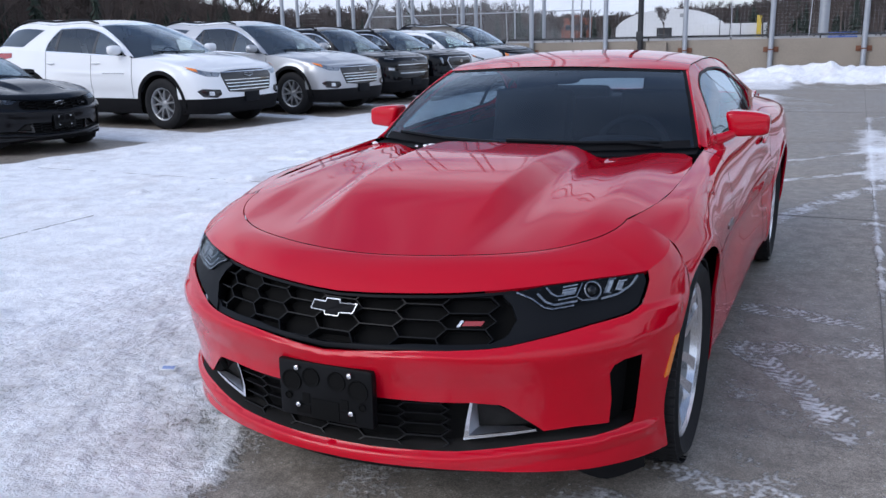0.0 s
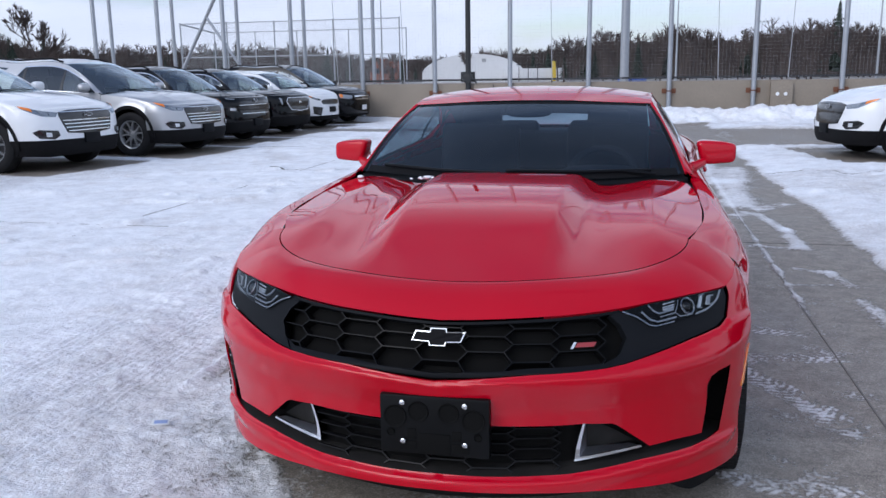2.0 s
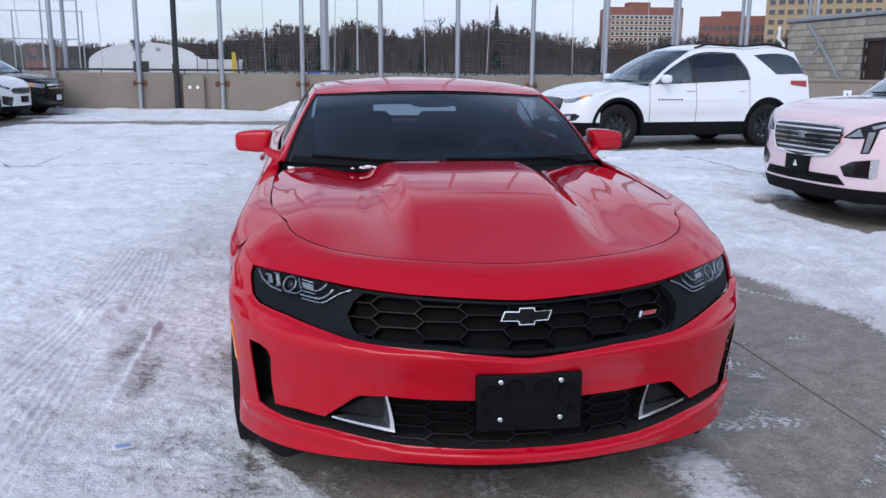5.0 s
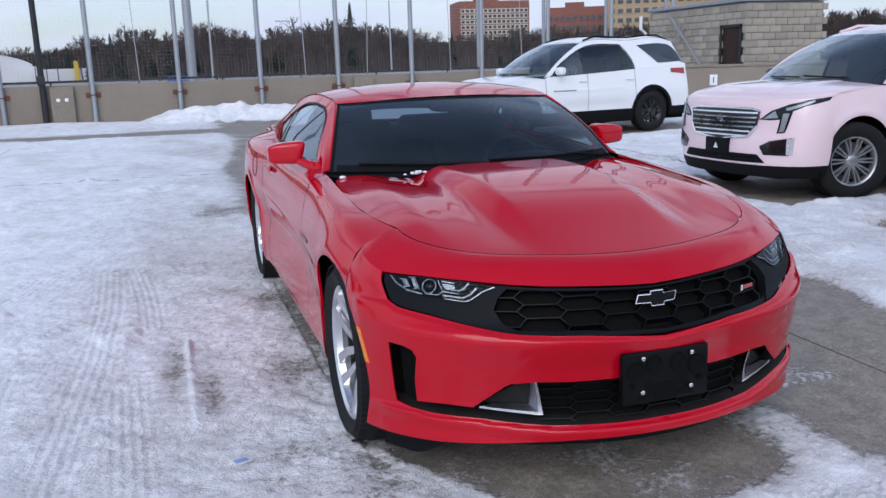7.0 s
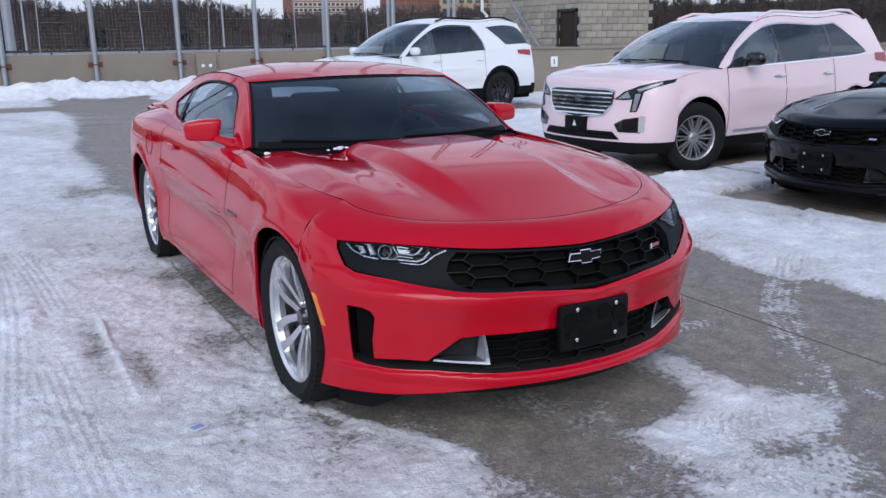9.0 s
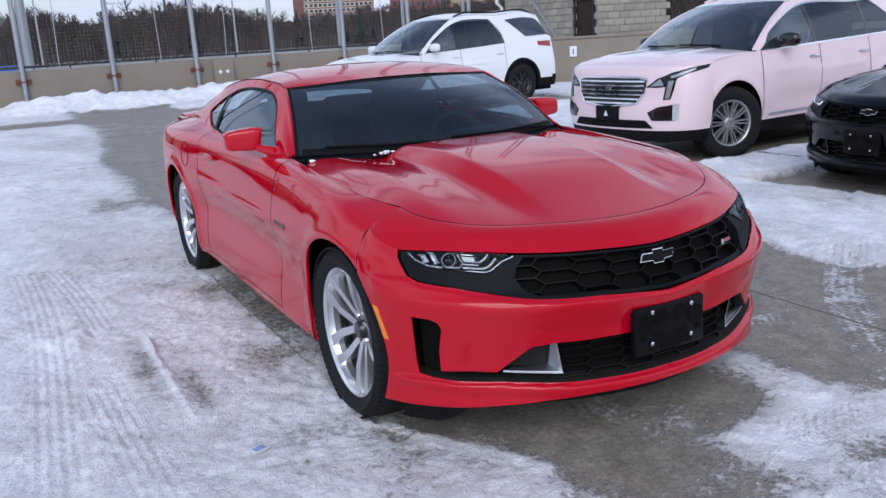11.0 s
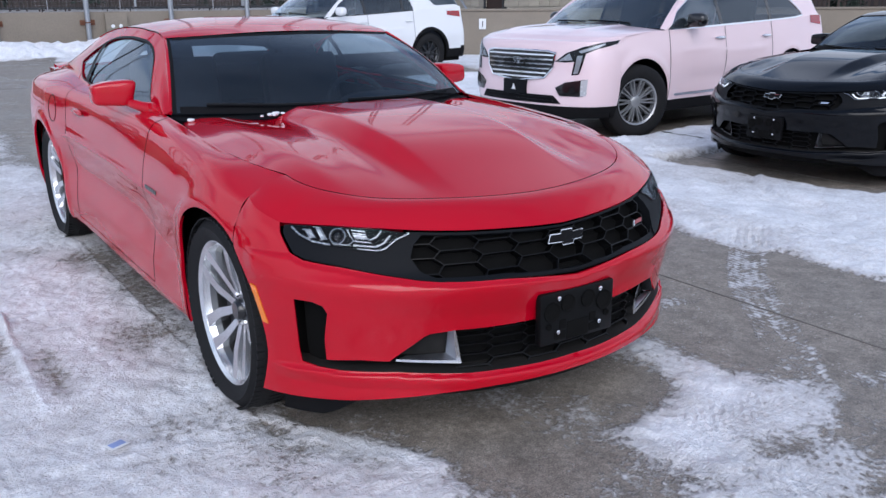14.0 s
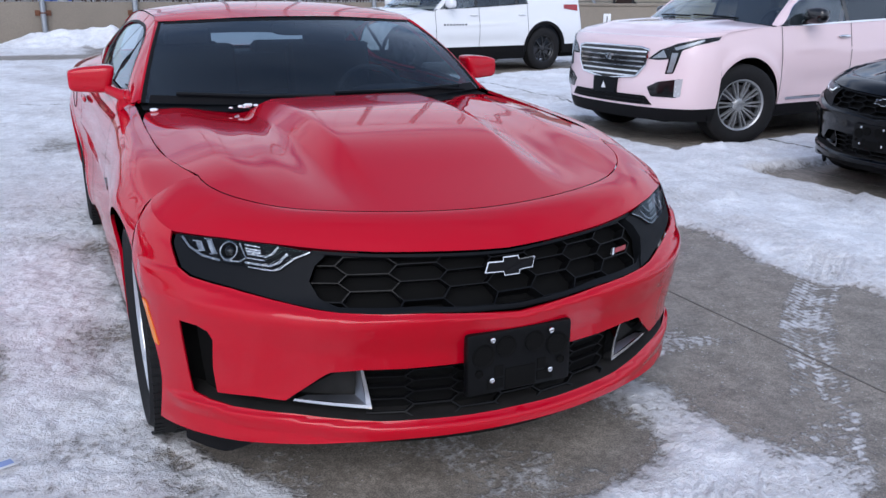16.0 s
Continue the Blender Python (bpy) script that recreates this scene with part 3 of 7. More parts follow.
def windscreen(s, v):
    s, v = np.broadcast_arrays(np.asarray(s, float), np.asarray(v, float))
    lo = np.stack([.742 * s, .60 + .235 * s**2, .938 + .008 * s**2], -1)
    hi = np.stack([.590 * s, 1.21 + .118 * s**2, 1.253 - .020 * s**2], -1)
    w = v[..., None]
    return lo + (hi - lo) * w + np.stack([0 * s, -.02 * np.sin(np.pi * np.clip(v, 0, 1)), .028 * np.sin(np.pi * np.clip(v, 0, 1))], -1)


def roof(s, y):
    s, y = np.broadcast_arrays(np.asarray(s, float), np.asarray(y, float))
    xr, zr = rail_at(y)
    mid = lerp_curve(y, [1.20, 1.45, 1.8, 2.2, 2.55], [1.251, 1.297, 1.315, 1.302, 1.258])
    return np.stack([xr * s, y, zr + .006 + (mid - zr) * (1 - np.abs(s) ** 2.4)], -1)


def header(s):
    return 1.213 + .118 * s**2


def rear_screen(s, v):
    s, v = np.broadcast_arrays(np.asarray(s, float), np.asarray(v, float))
    hi = np.stack([.57 * s, 2.42 + 0 * s, 1.272 - .03 * s**2], -1)
    lo = np.stack([.62 * s, 3.16 - .03 * s**2, 1.035 - .02 * s**2], -1)
    return lo + (hi - lo) * v[..., None] + np.stack([0 * s, 0 * s, .03 * np.sin(np.pi * v)], -1)


def tail(th, z):
    th, z = np.broadcast_arrays(np.asarray(th, float), np.asarray(z, float))
    w = lerp_curve(z, [.15, .20, .33, .48, .66, .84, .925, .968], [.74, .80, .83, .84, .85, .83, .79, .66])
    out = lerp_curve(z, [.15, .30, .50, .70, .90, .968], [.10, .17, .20, .19, .22, .20])
    s, c = np.sin(np.abs(th)), np.cos(th)
    return np.stack([np.sign(th) * w * s ** .75, 3.62 + out * np.maximum(c, 0) ** .75, z], -1)


# outlines on the nose, right half: x, z
MASK_TOP = [(0, .707), (.10, .710), (.203, .714), (.345, .719), (.458, .726), (.58, .737), (.70, .745), (.808, .746)]
MASK_LOW = [(.816, .72), (.809, .664), (.786, .645), (.698, .629), (.604, .609), (.519, .594), (.464, .588), (.368, .583), (.262, .580), (.143, .570), (0, .556)]
LOW_TOP = [(0, .418), (.142, .419), (.299, .419), (.409, .422), (.486, .416), (.502, .406), (.569, .346), (.591, .326), (.664, .331), (.745, .327)]
SLOT = [(.752, .40), (.751, .49), (.762, .514), (.784, .526), (.822, .528), (.818, .48), (.812, .42), (.806, .36), (.800, .314)]
LOW_LIP = [(.765, .302), (.714, .295), (.574, .292), (.45, .281), (.372, .275), (.262, .274), (.139, .273), (0, .275)]
CHIN = [(0, .236), (.139, .234), (.30, .230), (.45, .222), (.58, .211), (.70, .199)]


LOW_TH = np.array([float(nose_th(x, z)) for x, z in MASK_LOW[::-1][:-1]])
LOW_Z = np.array([z for _, z in MASK_LOW[::-1][:-1]])
LIP_TH = np.array([float(nose_th(x, z)) for x, z in LOW_LIP[::-1]])
LIP_Z = np.array([z for _, z in LOW_LIP[::-1]])


def bumper_surf(th, z):
    """The bumper cover: the nose with a lip that stands proud below the black mask, and another along the chin."""
    th, z = np.broadcast_arrays(np.asarray(th, float), np.asarray(z, float))
    d = np.interp(np.abs(th), LOW_TH, LOW_Z) - z
    f = .013 * ease(d / .015) * (1 - ease((d - .03) / .10)) * ease((1.45 - np.abs(th)) / .12)
    e = np.interp(np.abs(th), LIP_TH, LIP_Z) - z
    f = f + .014 * ease(e / .012) * (1 - ease((e - .014) / .045)) * ease((1.30 - np.abs(th)) / .15)
    s = np.sin(th)
    return nose(th, z) + np.stack([f * s, -f * np.sqrt(np.maximum(1 - s * s, 0)), 0 * f], -1)


def on_nose(pts, side=1):
    return [(side * float(nose_th(x, z)), z) for x, z in pts]


def hex_mesh(x0, x1, z0f, z1f, cw, ch, at, bar=.006, deep=.018):
    """Bars of a stretched honeycomb between two edges; at(x, z, d) gives places, d goes inwards."""
    g = Geo()
    h = ch
    def seg(a, b):
        (xa, za), (xb, zb) = a, b
        mx, mz = (xa + xb) / 2, (za + zb) / 2
        if not (x0 <= mx <= x1 and z0f(mx) <= mz <= z1f(mx)):
            return
        L = math.hypot(xb - xa, zb - za)
        nx, nz = -(zb - za) / L * bar / 2, (xb - xa) / L * bar / 2
        vs = []
        for d in (0, deep):
            vs += [at(xa + nx, za + nz, d), at(xb + nx, zb + nz, d), at(xb - nx, zb - nz, d), at(xa - nx, za - nz, d)]
        g.add(vs, [(0, 1, 2, 3), (7, 6, 5, 4), (0, 4, 5, 1), (2, 6, 7, 3), (1, 5, 6, 2), (0, 3, 7, 4)])
    q = cw * .10
    rows = int(0.3 / h) + 2
    cols = int((x1 - x0) / cw) + 2
    zb = z0f((x0 + x1) / 2) - .1
    for i in range(-1, cols):
        for j in range(rows * 2):
            cx = x0 + i * cw
            cz = zb + j * h + (h / 2 if i % 2 else 0)
            A, B, C = (cx - cw / 2 + q, cz - h / 2), (cx + cw / 2 - q, cz - h / 2), (cx + cw / 2 + q, cz)
            seg(A, B)
            seg(B, C)
            seg(C, (cx + cw / 2 - q, cz + h / 2))
    return g


def wheel(parent, x, y, R, rim, width, side, style, tyre=RUBBER, metal=ALLOY, lugs=True, turn=0.0, z=None):
    """A road wheel: tyre, rim, spokes, hub, brake disc. side: +1 for the car's left."""
    m = pose(x, y, R - .006 if z is None else z, 0, 0, turn) @ Matrix.Diagonal((side, 1, 1, 1))
    w = thing("wheel", "", "")
    w.parent, w.matrix_basis = parent, m
    h = width / 2
    t = Geo().lathe([(-h * .92, rim + .004), (-h, rim + .03), (-h * 1.04, (rim + R) / 2), (-h * .96, R - .03), (-h * .80, R - .006), (-h * .5, R), (h * .5, R),
                     (h * .80, R - .006), (h * .96, R - .03), (h * 1.04, (rim + R) / 2), (h, rim + .03), (h * .92, rim + .004), (h * .85, rim - .01), (-h * .85, rim - .01)], 64, closed=True)
    if lugs:
        n = 74
        for k in range(n):
            for row, (xa, xb) in enumerate(((-.98, -.55), (-.46, -.05), (.05, .46), (.55, .98))):
                a = 2 * math.pi * (k + .5 * (row % 2)) / n
                e = 2 * math.pi / n * .36
                r0, r1 = R - .010, R + (.003 if row in (1, 2) else -.0035)
                sk = .35 * e * (1 if row < 2 else -1)
                vs = [(xx * h, r * math.cos(b), r * math.sin(b)) for r in (r0, r1) for xx, b in ((xa, a - e), (xb, a - e + sk), (xb, a + e + sk), (xa, a + e))]
                t.add(vs, [(4, 5, 6, 7), (0, 1, 5, 4), (2, 3, 7, 6), (1, 2, 6, 5), (0, 4, 7, 3)])
    part("tyre", t, tyre, w, "black rubber tyre with winter tread")
    # rim barrel and outer flange
    f = h * .80
    part("rim", Geo().lathe([(f - .030, rim - .032), (f - .025, rim - .030), (f - .004, rim - .026), (f + .006, rim - .012), (f + .004, rim + .004), (f - .01, rim + .004)], 64), metal, w)
    part("barrel", Geo().lathe([(-h * .8, rim - .005), (-h * .8, rim - .02), (f - .05, rim - .045), (f - .030, rim - .032)], 64), BARREL, w)
    part("brake_disc", Geo().lathe([(0, .07), (0, rim * .72), (.022, rim * .72), (.022, .07)], 48), BRAKE, w, "plain iron brake disc")
    hub = .045
    arms = Geo()
    def arm(a0, a1, w0, w1, r0, r1, d0, d1, th=.026, face=.72):
        # one spoke from the hub to the rim, with a bevelled face
        vs = []
        for r, a, ww, d in ((r0, a0, w0, d0), (r0 + (r1 - r0) * .5, a0 + (a1 - a0) * .5, (w0 + w1) / 2 * .95, (d0 + d1) / 2 + .004), (r1, a1, w1, d1)):
            c, s = math.cos(a), math.sin(a)
            for u, dd in ((-ww, -th), (-ww * face, 0), (ww * face, 0), (ww, -th)):
                vs.append((f - .012 + d + dd, r * c - u * s, r * s + u * c))
        fs = []
        for i in range(2):
            for k in range(3):
                fs.append((4 * i + k, 4 * i + k + 1, 4 * i + k + 5, 4 * i + k + 4))
            fs.append((4 * i + 3, 4 * i, 4 * i + 4, 4 * i + 7))
        arms.add(vs, fs + [(0, 1, 2, 3), (11, 10, 9, 8)])
    if style == "split5":
        for k in range(5):
            a = 2 * math.pi * (k + .5) / 5
            for sgn in (-1, 1):
                arm(a + sgn * .42, a + sgn * .185, .016, .0265, .046, rim - .020, -.046, .008, .040, .86)
    elif style == "multi10":
        for k in range(10):
            a = 2 * math.pi * k / 10
            for sgn in (-1, 1):
                arm(a + sgn * .13, a + sgn * .10, .011, .009, .050, rim - .028, -.020, .002, .024)
    else:
        for k in range(5):
            a = 2 * math.pi * k / 5 + .2
            for sgn in (-1, 1):
                arm(a + sgn * .16, a + sgn * .30, .022, .014, .055, rim - .028, -.010, .004)
    part("spokes", arms, metal, w, angle=20)
    part("hub_cap", Geo().lathe([(f - .075, .078), (f - .062, .074), (f - .058, .040), (f - .040, .034), (f - .036, .030), (f - .035, 0)] if style == "split5" else [(f - .060, .072), (f - .040, .070), (f - .030, .052), (f - .022, hub * .78), (f - .020, 0)], 32), GLOSS_BLACK if metal is ALLOY and style == "split5" else metal, w)
    if style == "split5":
        nut = Geo().tube([(f - .070, 0, 0), (f - .048, 0, 0)], .010, 6).mesh("wheel_nut", CHROME)
        for k in range(5):
            a = 2 * math.pi * k / 5
            part("wheel_nut", nut, CHROME, w, at=pose(0, .056 * math.cos(a), .056 * math.sin(a)))
    return w


def bow_badge(parent, put, s=1.0, chrome=CHROME, centre=DULL_BLACK):
    """A plain cross-shaped badge: a bright rim with a dark face."""
    o = [(-.078, -.014), (-.066, .014), (-.024, .014), (-.022, .024), (.024, .024), (.026, .014), (.078, .014), (.066, -.014), (.024, -.014), (.022, -.024), (-.024, -.024), (-.026, -.014)]
    part("badge_rim", Geo().prism([(a * s, b * s) for a, b in o], 0, .006, put), chrome, parent, "bright chrome badge rim")
    q = .0030
    i = [(-.078 + 1.6 * q, -.014 + q), (-.066 + q, .014 - q), (-.024 + q, .014 - q), (-.022 + q, .024 - q), (.022 - q + .002, .024 - q), (.026 - q, .014 - q), (.078 - 1.6 * q, .014 - q), (.066 - q, -.014 + q), (.024 - q, -.014 + q), (.022 - q, -.024 + q), (-.024 + q, -.024 + q), (-.026 + q, -.014 + q)]
    part("badge_face", Geo().prism([(a * s, b * s) for a, b in i], .005, .009, put), centre, parent)


def coupe(name, paint, label, at, group="", detail=True, rim_metal=ALLOY, turn=0.0, trim=CHROME, slash=LAMP_WHITE, badge=BADGE_RED, drl=LAMP_CHROME):
    """The low two-door coupe, front axle at its origin, nose towards -y."""
    car = thing(name, label, "car", group, at)
    half = math.pi / 2
    # front bumper cover, one half each side of the centre line
    for sd in (1, -1):
        top = on_nose(MASK_LOW[::-1]) + on_nose([MASK_TOP[-1]])
        th0 = top[-1][0]
        edge = [(th0 + (half - th0) * k / 8, .746 + .054 * (k / 8)) for k in range(1, 9)]
        zs = np.linspace(.79, .185, 26)
        ya = -np.sqrt(np.maximum(ARCH_R**2 - (zs - ARCH_Z) ** 2, 0))
        rear = [(float(nose_th_y(min(a, NOSE_END), b)), float(b)) for a, b in zip(ya, zs)]
        low = on_nose(CHIN[::-1])
        out = top + edge + rear + low + on_nose(LOW_LIP[::-1]) + on_nose(SLOT[::-1]) + on_nose(LOW_TOP[::-1])
        out = [(sd * a, b) for a, b in out]
        panel("bumper_cover", bumper_surf, out, (.016, .007), paint, car, depth=.005)
        # side air slot behind the bumper's corner, and the lower intake's black floor
        part("side_marker", Geo().add([flank_pt for flank_pt in marker_pts(sd)], [(0, 1, 2, 3), (7, 6, 5, 4), (0, 4, 5, 1), (1, 5, 6, 2), (2, 6, 7, 3), (3, 7, 4, 0)]), AMBER, car, "amber side marker")
    # nose panel between grille and bonnet
    bth = np.array([a for a, _ in on_nose(MASK_TOP)] + [half])
    bz = np.array([b for _, b in MASK_TOP] + [.80])

    def nose_top(th, v):
        th, v = np.broadcast_arrays(np.asarray(th, float), np.asarray(v, float))
        a = np.clip(np.abs(th), 0, half)
        lo = nose(np.sign(th) * a, np.interp(a, bth, bz))
        hx, hy = hood_edge(np.sign(th) * a)
        hi = np.stack([hx, hy, hood_z(hx, hy)], -1)
        w = v[..., None]
        n = lo + (hi - lo) * w
        lift = .046 * np.clip(v, 0, 1) * (1 - np.clip(v, 0, 1))
        return n + np.stack([0 * a, -.4 * lift, lift], -1)
    strip("nose_panel", nose_top, np.linspace(-half, half, 121), .0, .996, 14, paint, car, depth=.02)
    # bonnet
    ths = np.linspace(-half, half, 61)
    hx, hy = hood_edge(ths * .999)
    side_edge = [(.732, -.13), (.757, -.02), (.769, .15), (.771, .35), (.765, .55), (.744, .68), (.700, .745)]
    rear_edge = [(.60, .700), (.45, .640), (.33, .590), (.26, .555), (0, .545), (-.26, .555), (-.33, .590), (-.45, .640), (-.60, .700)]
    outline = [(float(a), float(b)) for a, b in zip(hx * .997, hy + .003)] + side_edge + rear_edge + [(-a, b) for a, b in side_edge[::-1]]
    panel("bonnet", hood_surf, outline, (.011, .014), paint, car, depth=.02)
    # flanks
    qlow = lambda ys: flank_q(ys, sill(ys))
    ys = arch_ys(-.2192, .796, 0.0)
    both(strip, "front_wing", flank, ys, qlow, .995, 40, paint, car, depth=.012)
    both(strip, "door", flank, np.linspace(.804, 2.216, 60), lambda y: flank_q(y, np.full(len(y), .245)), 1.0, 40, paint, car, depth=.025)
    both(strip, "sill", flank, np.linspace(.70, 2.40, 40), lambda y: flank_q(y, np.full(len(y), .17)), lambda y: flank_q(y, np.full(len(y), .24)), 8, paint, car, depth=.03)
    both(strip, "rear_quarter", flank, arch_ys(2.224, 3.62, BASE), qlow, 1.0, 40, paint, car, depth=.012)
    # cabin
    vb = lambda y: lerp_curve(y, [.985, 1.2, 1.7, 2.1, 2.36, 2.46], [.02, .03, .04, .06, .17, .40])
    vt = lambda y: np.minimum(lerp_curve(y, [.985, 1.10, 1.25, 1.42, 1.8, 2.1, 2.32, 2.46], [.03, .46, .74, .84, .86, .80, .62, .41]), .87)
    wy = np.linspace(.99, 2.455, 70)
    both(strip, "window_frame_low", cabin_side, wy, 0.0, vb, 4, paint, car, depth=.015)
    both(strip, "roof_rail", cabin_side, wy, vt, 1.0, 8, paint, car, depth=.02)
    both(strip, "front_pillar", cabin_side, np.linspace(.842, .99, 14), 0.0, 1.0, 8, paint, car, depth=.02)
    both(strip, "rear_pillar", cabin_side, np.linspace(2.455, 3.2, 36), 0.0, 1.0, 12, paint, car, depth=.02)
    for ob in both(strip, "side_window", cabin_side, wy, vb, vt, 12, GLASS_SIDE, car, depth=0, lift=-.006, label="dark tinted side window"):
        ob.visible_shadow = False
    seal = lambda w: (lambda y: vb(y) - .012 * w, lambda y: vb(y) + .022)
    both(strip, "window_seal", cabin_side, wy, seal(1)[0], seal(1)[1], 3, SATIN_BLACK, car, depth=0, lift=.002)
    both(strip, "window_seal", cabin_side, wy, lambda y: vt(y) - .025, lambda y: vt(y) + .012, 3, SATIN_BLACK, car, depth=0, lift=.002)
    both(strip, "window_post", cabin_side, np.linspace(2.13, 2.19, 4), lambda y: vb(y), lambda y: vt(y), 8, SATIN_BLACK, car, depth=0, lift=.001)
    both(strip, "front_pillar_inner", windscreen_edge, np.linspace(.0, 1.0, 20), 0.0, 1.0, 5, paint, car, depth=.01)
    g = strip("windscreen", windscreen, np.linspace(-1, 1, 41), 0.0, 1.0, 20, GLASS_TINT, car, depth=0, label="tinted windscreen")
    g.visible_shadow = False
    both(strip, "windscreen_band", windscreen, np.linspace(.978, 1.0, 4), 0.0, 1.0, 14, DULL_BLACK, car, depth=0, lift=.001)
    strip("windscreen_band", windscreen, np.linspace(-.96, .96, 30), .955, 1.0, 4, DULL_BLACK, car, depth=0, lift=.001)
    strip("windscreen_band", windscreen, np.linspace(-.96, .96, 30), 0.0, .07, 4, DULL_BLACK, car, depth=0, lift=.001)
    strip("roof", roof_h, np.linspace(-1, 1, 45), 0.0, 1.0, 36, paint, car, depth=.015)
    g = strip("rear_window", rear_screen, np.linspace(-1, 1, 25), 0.0, 1.0, 14, GLASS_REAR, car, depth=0)
    g.visible_shadow = False
    both(strip, "rear_window_frame", rear_side, np.linspace(0, 1, 14), 0.0, 1.0, 4, paint, car, depth=0)
    # tail
    strip("tail_panel", tail, np.linspace(-half, half, 61), .19, .955, 24, paint, car, depth=.03)
    both(strip, "tail_lamp", tail, np.linspace(.75, 1.42, 14), .77, .87, 5, TAIL_RED, car, depth=.0, lift=.006)
    dk = lambda s, y: np.stack([s * .69, y + 0 * s, lerp_curve(y, [3.10, 3.3, 3.55, 3.80], [1.035, 1.005, .985, .985]) - .02 * np.abs(s) ** 3], -1)
    strip("boot_lid", dk, np.linspace(-1, 1, 21), 3.12, 3.78, 14, paint, car, depth=.02)
    sp = Geo()
    xs = np.linspace(-.68, .68, 21)
    pr = [(3.60, .982), (3.66, .996), (3.76, 1.008), (3.78, 1.002), (3.76, .982)]
    sp.grid(np.array([[(x, y - .12 * abs(x / .68) ** 3, z - .012 * abs(x / .68) ** 4) for y, z in pr] for x in xs]))
    part("spoiler", sp, paint, car)
    # black mask, grille, lamps
    mask_out = on_nose([(-a, b) for a, b in MASK_TOP[::-1]][:-1]) + on_nose(MASK_TOP) + on_nose(MASK_LOW[:-1]) + on_nose([(-a, b) for a, b in MASK_LOW[::-1]])
    mask_out = [p for i, p in enumerate(mask_out) if i == 0 or p != mask_out[i - 1]]
    panel("grille_backing", nose, mask_out, (.03, .012), UNDERBODY, car, depth=.0, lift=-.052)
    for sd in (1, -1):
        o = [(.470, .714), (.58, .733), (.70, .741), (.802, .742), (.811, .72), (.803, .664), (.782, .649), (.698, .633), (.604, .613), (.519, .598), (.470, .592), (.505, .62), (.520, .655), (.500, .69)]
        panel("lamp_surround", nose, [(sd * a, b) for a, b in on_nose(o)], (.02, .010), SATIN_BLACK, car, depth=.03, lift=-.006)
        lens = [(.500, .7215), (.58, .7355), (.67, .743), (.792, .743), (.785, .722), (.772, .706), (.745, .692), (.703, .685), (.661, .680), (.597, .672), (.578, .677), (.54, .703)]
        lamp = panel("headlamp", nose, [(sd * a, b) for a, b in on_nose(lens)], (.02, .008), GLASS_CLEAR, car, depth=.0, lift=.004, label="clear headlamp lens")
        lamp.visible_shadow = False
        panel("lamp_bowl", nose, [(sd * a, b) for a, b in on_nose(lens)], (.02, .010), SATIN_BLACK, lamp, depth=.0, lift=-.0048)

        def lamp_piece(kind, pts, material, lift=.0002, thick=.004):
            panel(kind, nose, [(sd * a, b) for a, b in on_nose(pts)], (.01, .006), material, lamp, depth=thick, lift=lift)

        def lamp_line(kind, pts, w, material, lift=.0005):
            # a light guide of even width along a bent line
            up, down = [], []
            for i, (u, v) in enumerate(pts):
                (u0, v0), (u1, v1) = pts[max(i - 1, 0)], pts[min(i + 1, len(pts) - 1)]
                L = math.hypot(u1 - u0, v1 - v0)
                nu, nv = -(v1 - v0) / L * w / 2, (u1 - u0) / L * w / 2
                up.append((u + nu, v + nv))
                down.append((u - nu, v - nv))
            lamp_piece(kind, up + down[::-1], material, lift)
        # one large projector with its bright ring
        p, nn = surf_normals(nose, np.array(sd * nose_th(.688, .716)), np.array(.716))
        turn_ = Vector(nn).to_track_quat("Z", "Y").to_matrix().to_4x4()
        part("projector", Geo().bm(sphere_bm(.019, 20), Matrix.Translation(p - nn * .016)), GLOSS_BLACK, lamp, "dark round projector lens")
        part("projector_ring", Geo().bm(torus_bm(.0235, .0030), Matrix.Translation(p - nn * .001) @ turn_), LAMP_CHROME, lamp)
        # outer light guide, lower rim, the two bent inner guides, small reflectors
        lamp_line("light_strip", [(.786, .738), (.774, .716), (.748, .699), (.712, .692)], .0055, drl, .001)
        lamp_line("lens_rim", [(.650, .6815), (.599, .6755), (.580, .6800), (.542, .7045), (.503, .7195)], .0032, LAMP_CHROME, .001)
        lamp_line("light_strip", [(.648, .7120), (.606, .7060), (.590, .7140), (.574, .7300)], .0042, LAMP_CHROME)
        lamp_line("light_strip", [(.656, .6915), (.602, .6860), (.580, .6940), (.556, .7150)], .0048, drl)
        lamp_piece("reflector", [(.760, .729), (.748, .729), (.745, .713), (.756, .711)], LAMP_CHROME, -.003)
        lamp_piece("reflector", [(.734, .736), (.725, .736), (.720, .709), (.729, .707)], LAMP_WHITE, -.003)
        lamp_piece("reflector", [(.650, .722), (.618, .718), (.622, .710), (.648, .713)], LAMP_CHROME, -.003)
        lamp_line("reflector_edge", [(.764, .731), (.746, .731), (.742, .711), (.758, .709)], .0030, LAMP_WHITE)
        lamp_line("reflector_edge", [(.738, .738), (.722, .738), (.716, .707), (.732, .704)], .0030, LAMP_CHROME)
        lamp_line("reflector_edge", [(.660, .735), (.652, .703), (.668, .692), (.704, .693)], .0028, LAMP_CHROME)
        for z in (.7325, .7245, .7185):
            lamp_line("reflector_fin", [(.650, z), (.616, z - .0045)], .0030, LAMP_WHITE, -.001)
        lamp_line("reflector_fin", [(.652, .7030), (.610, .6975)], .0030, LAMP_CHROME, -.001)
    def deep(x, z, d):
        u = np.array(nose_th(x, z))
        p, n = surf_normals(nose, u, np.array(z))
        return p - n * (d + .016)
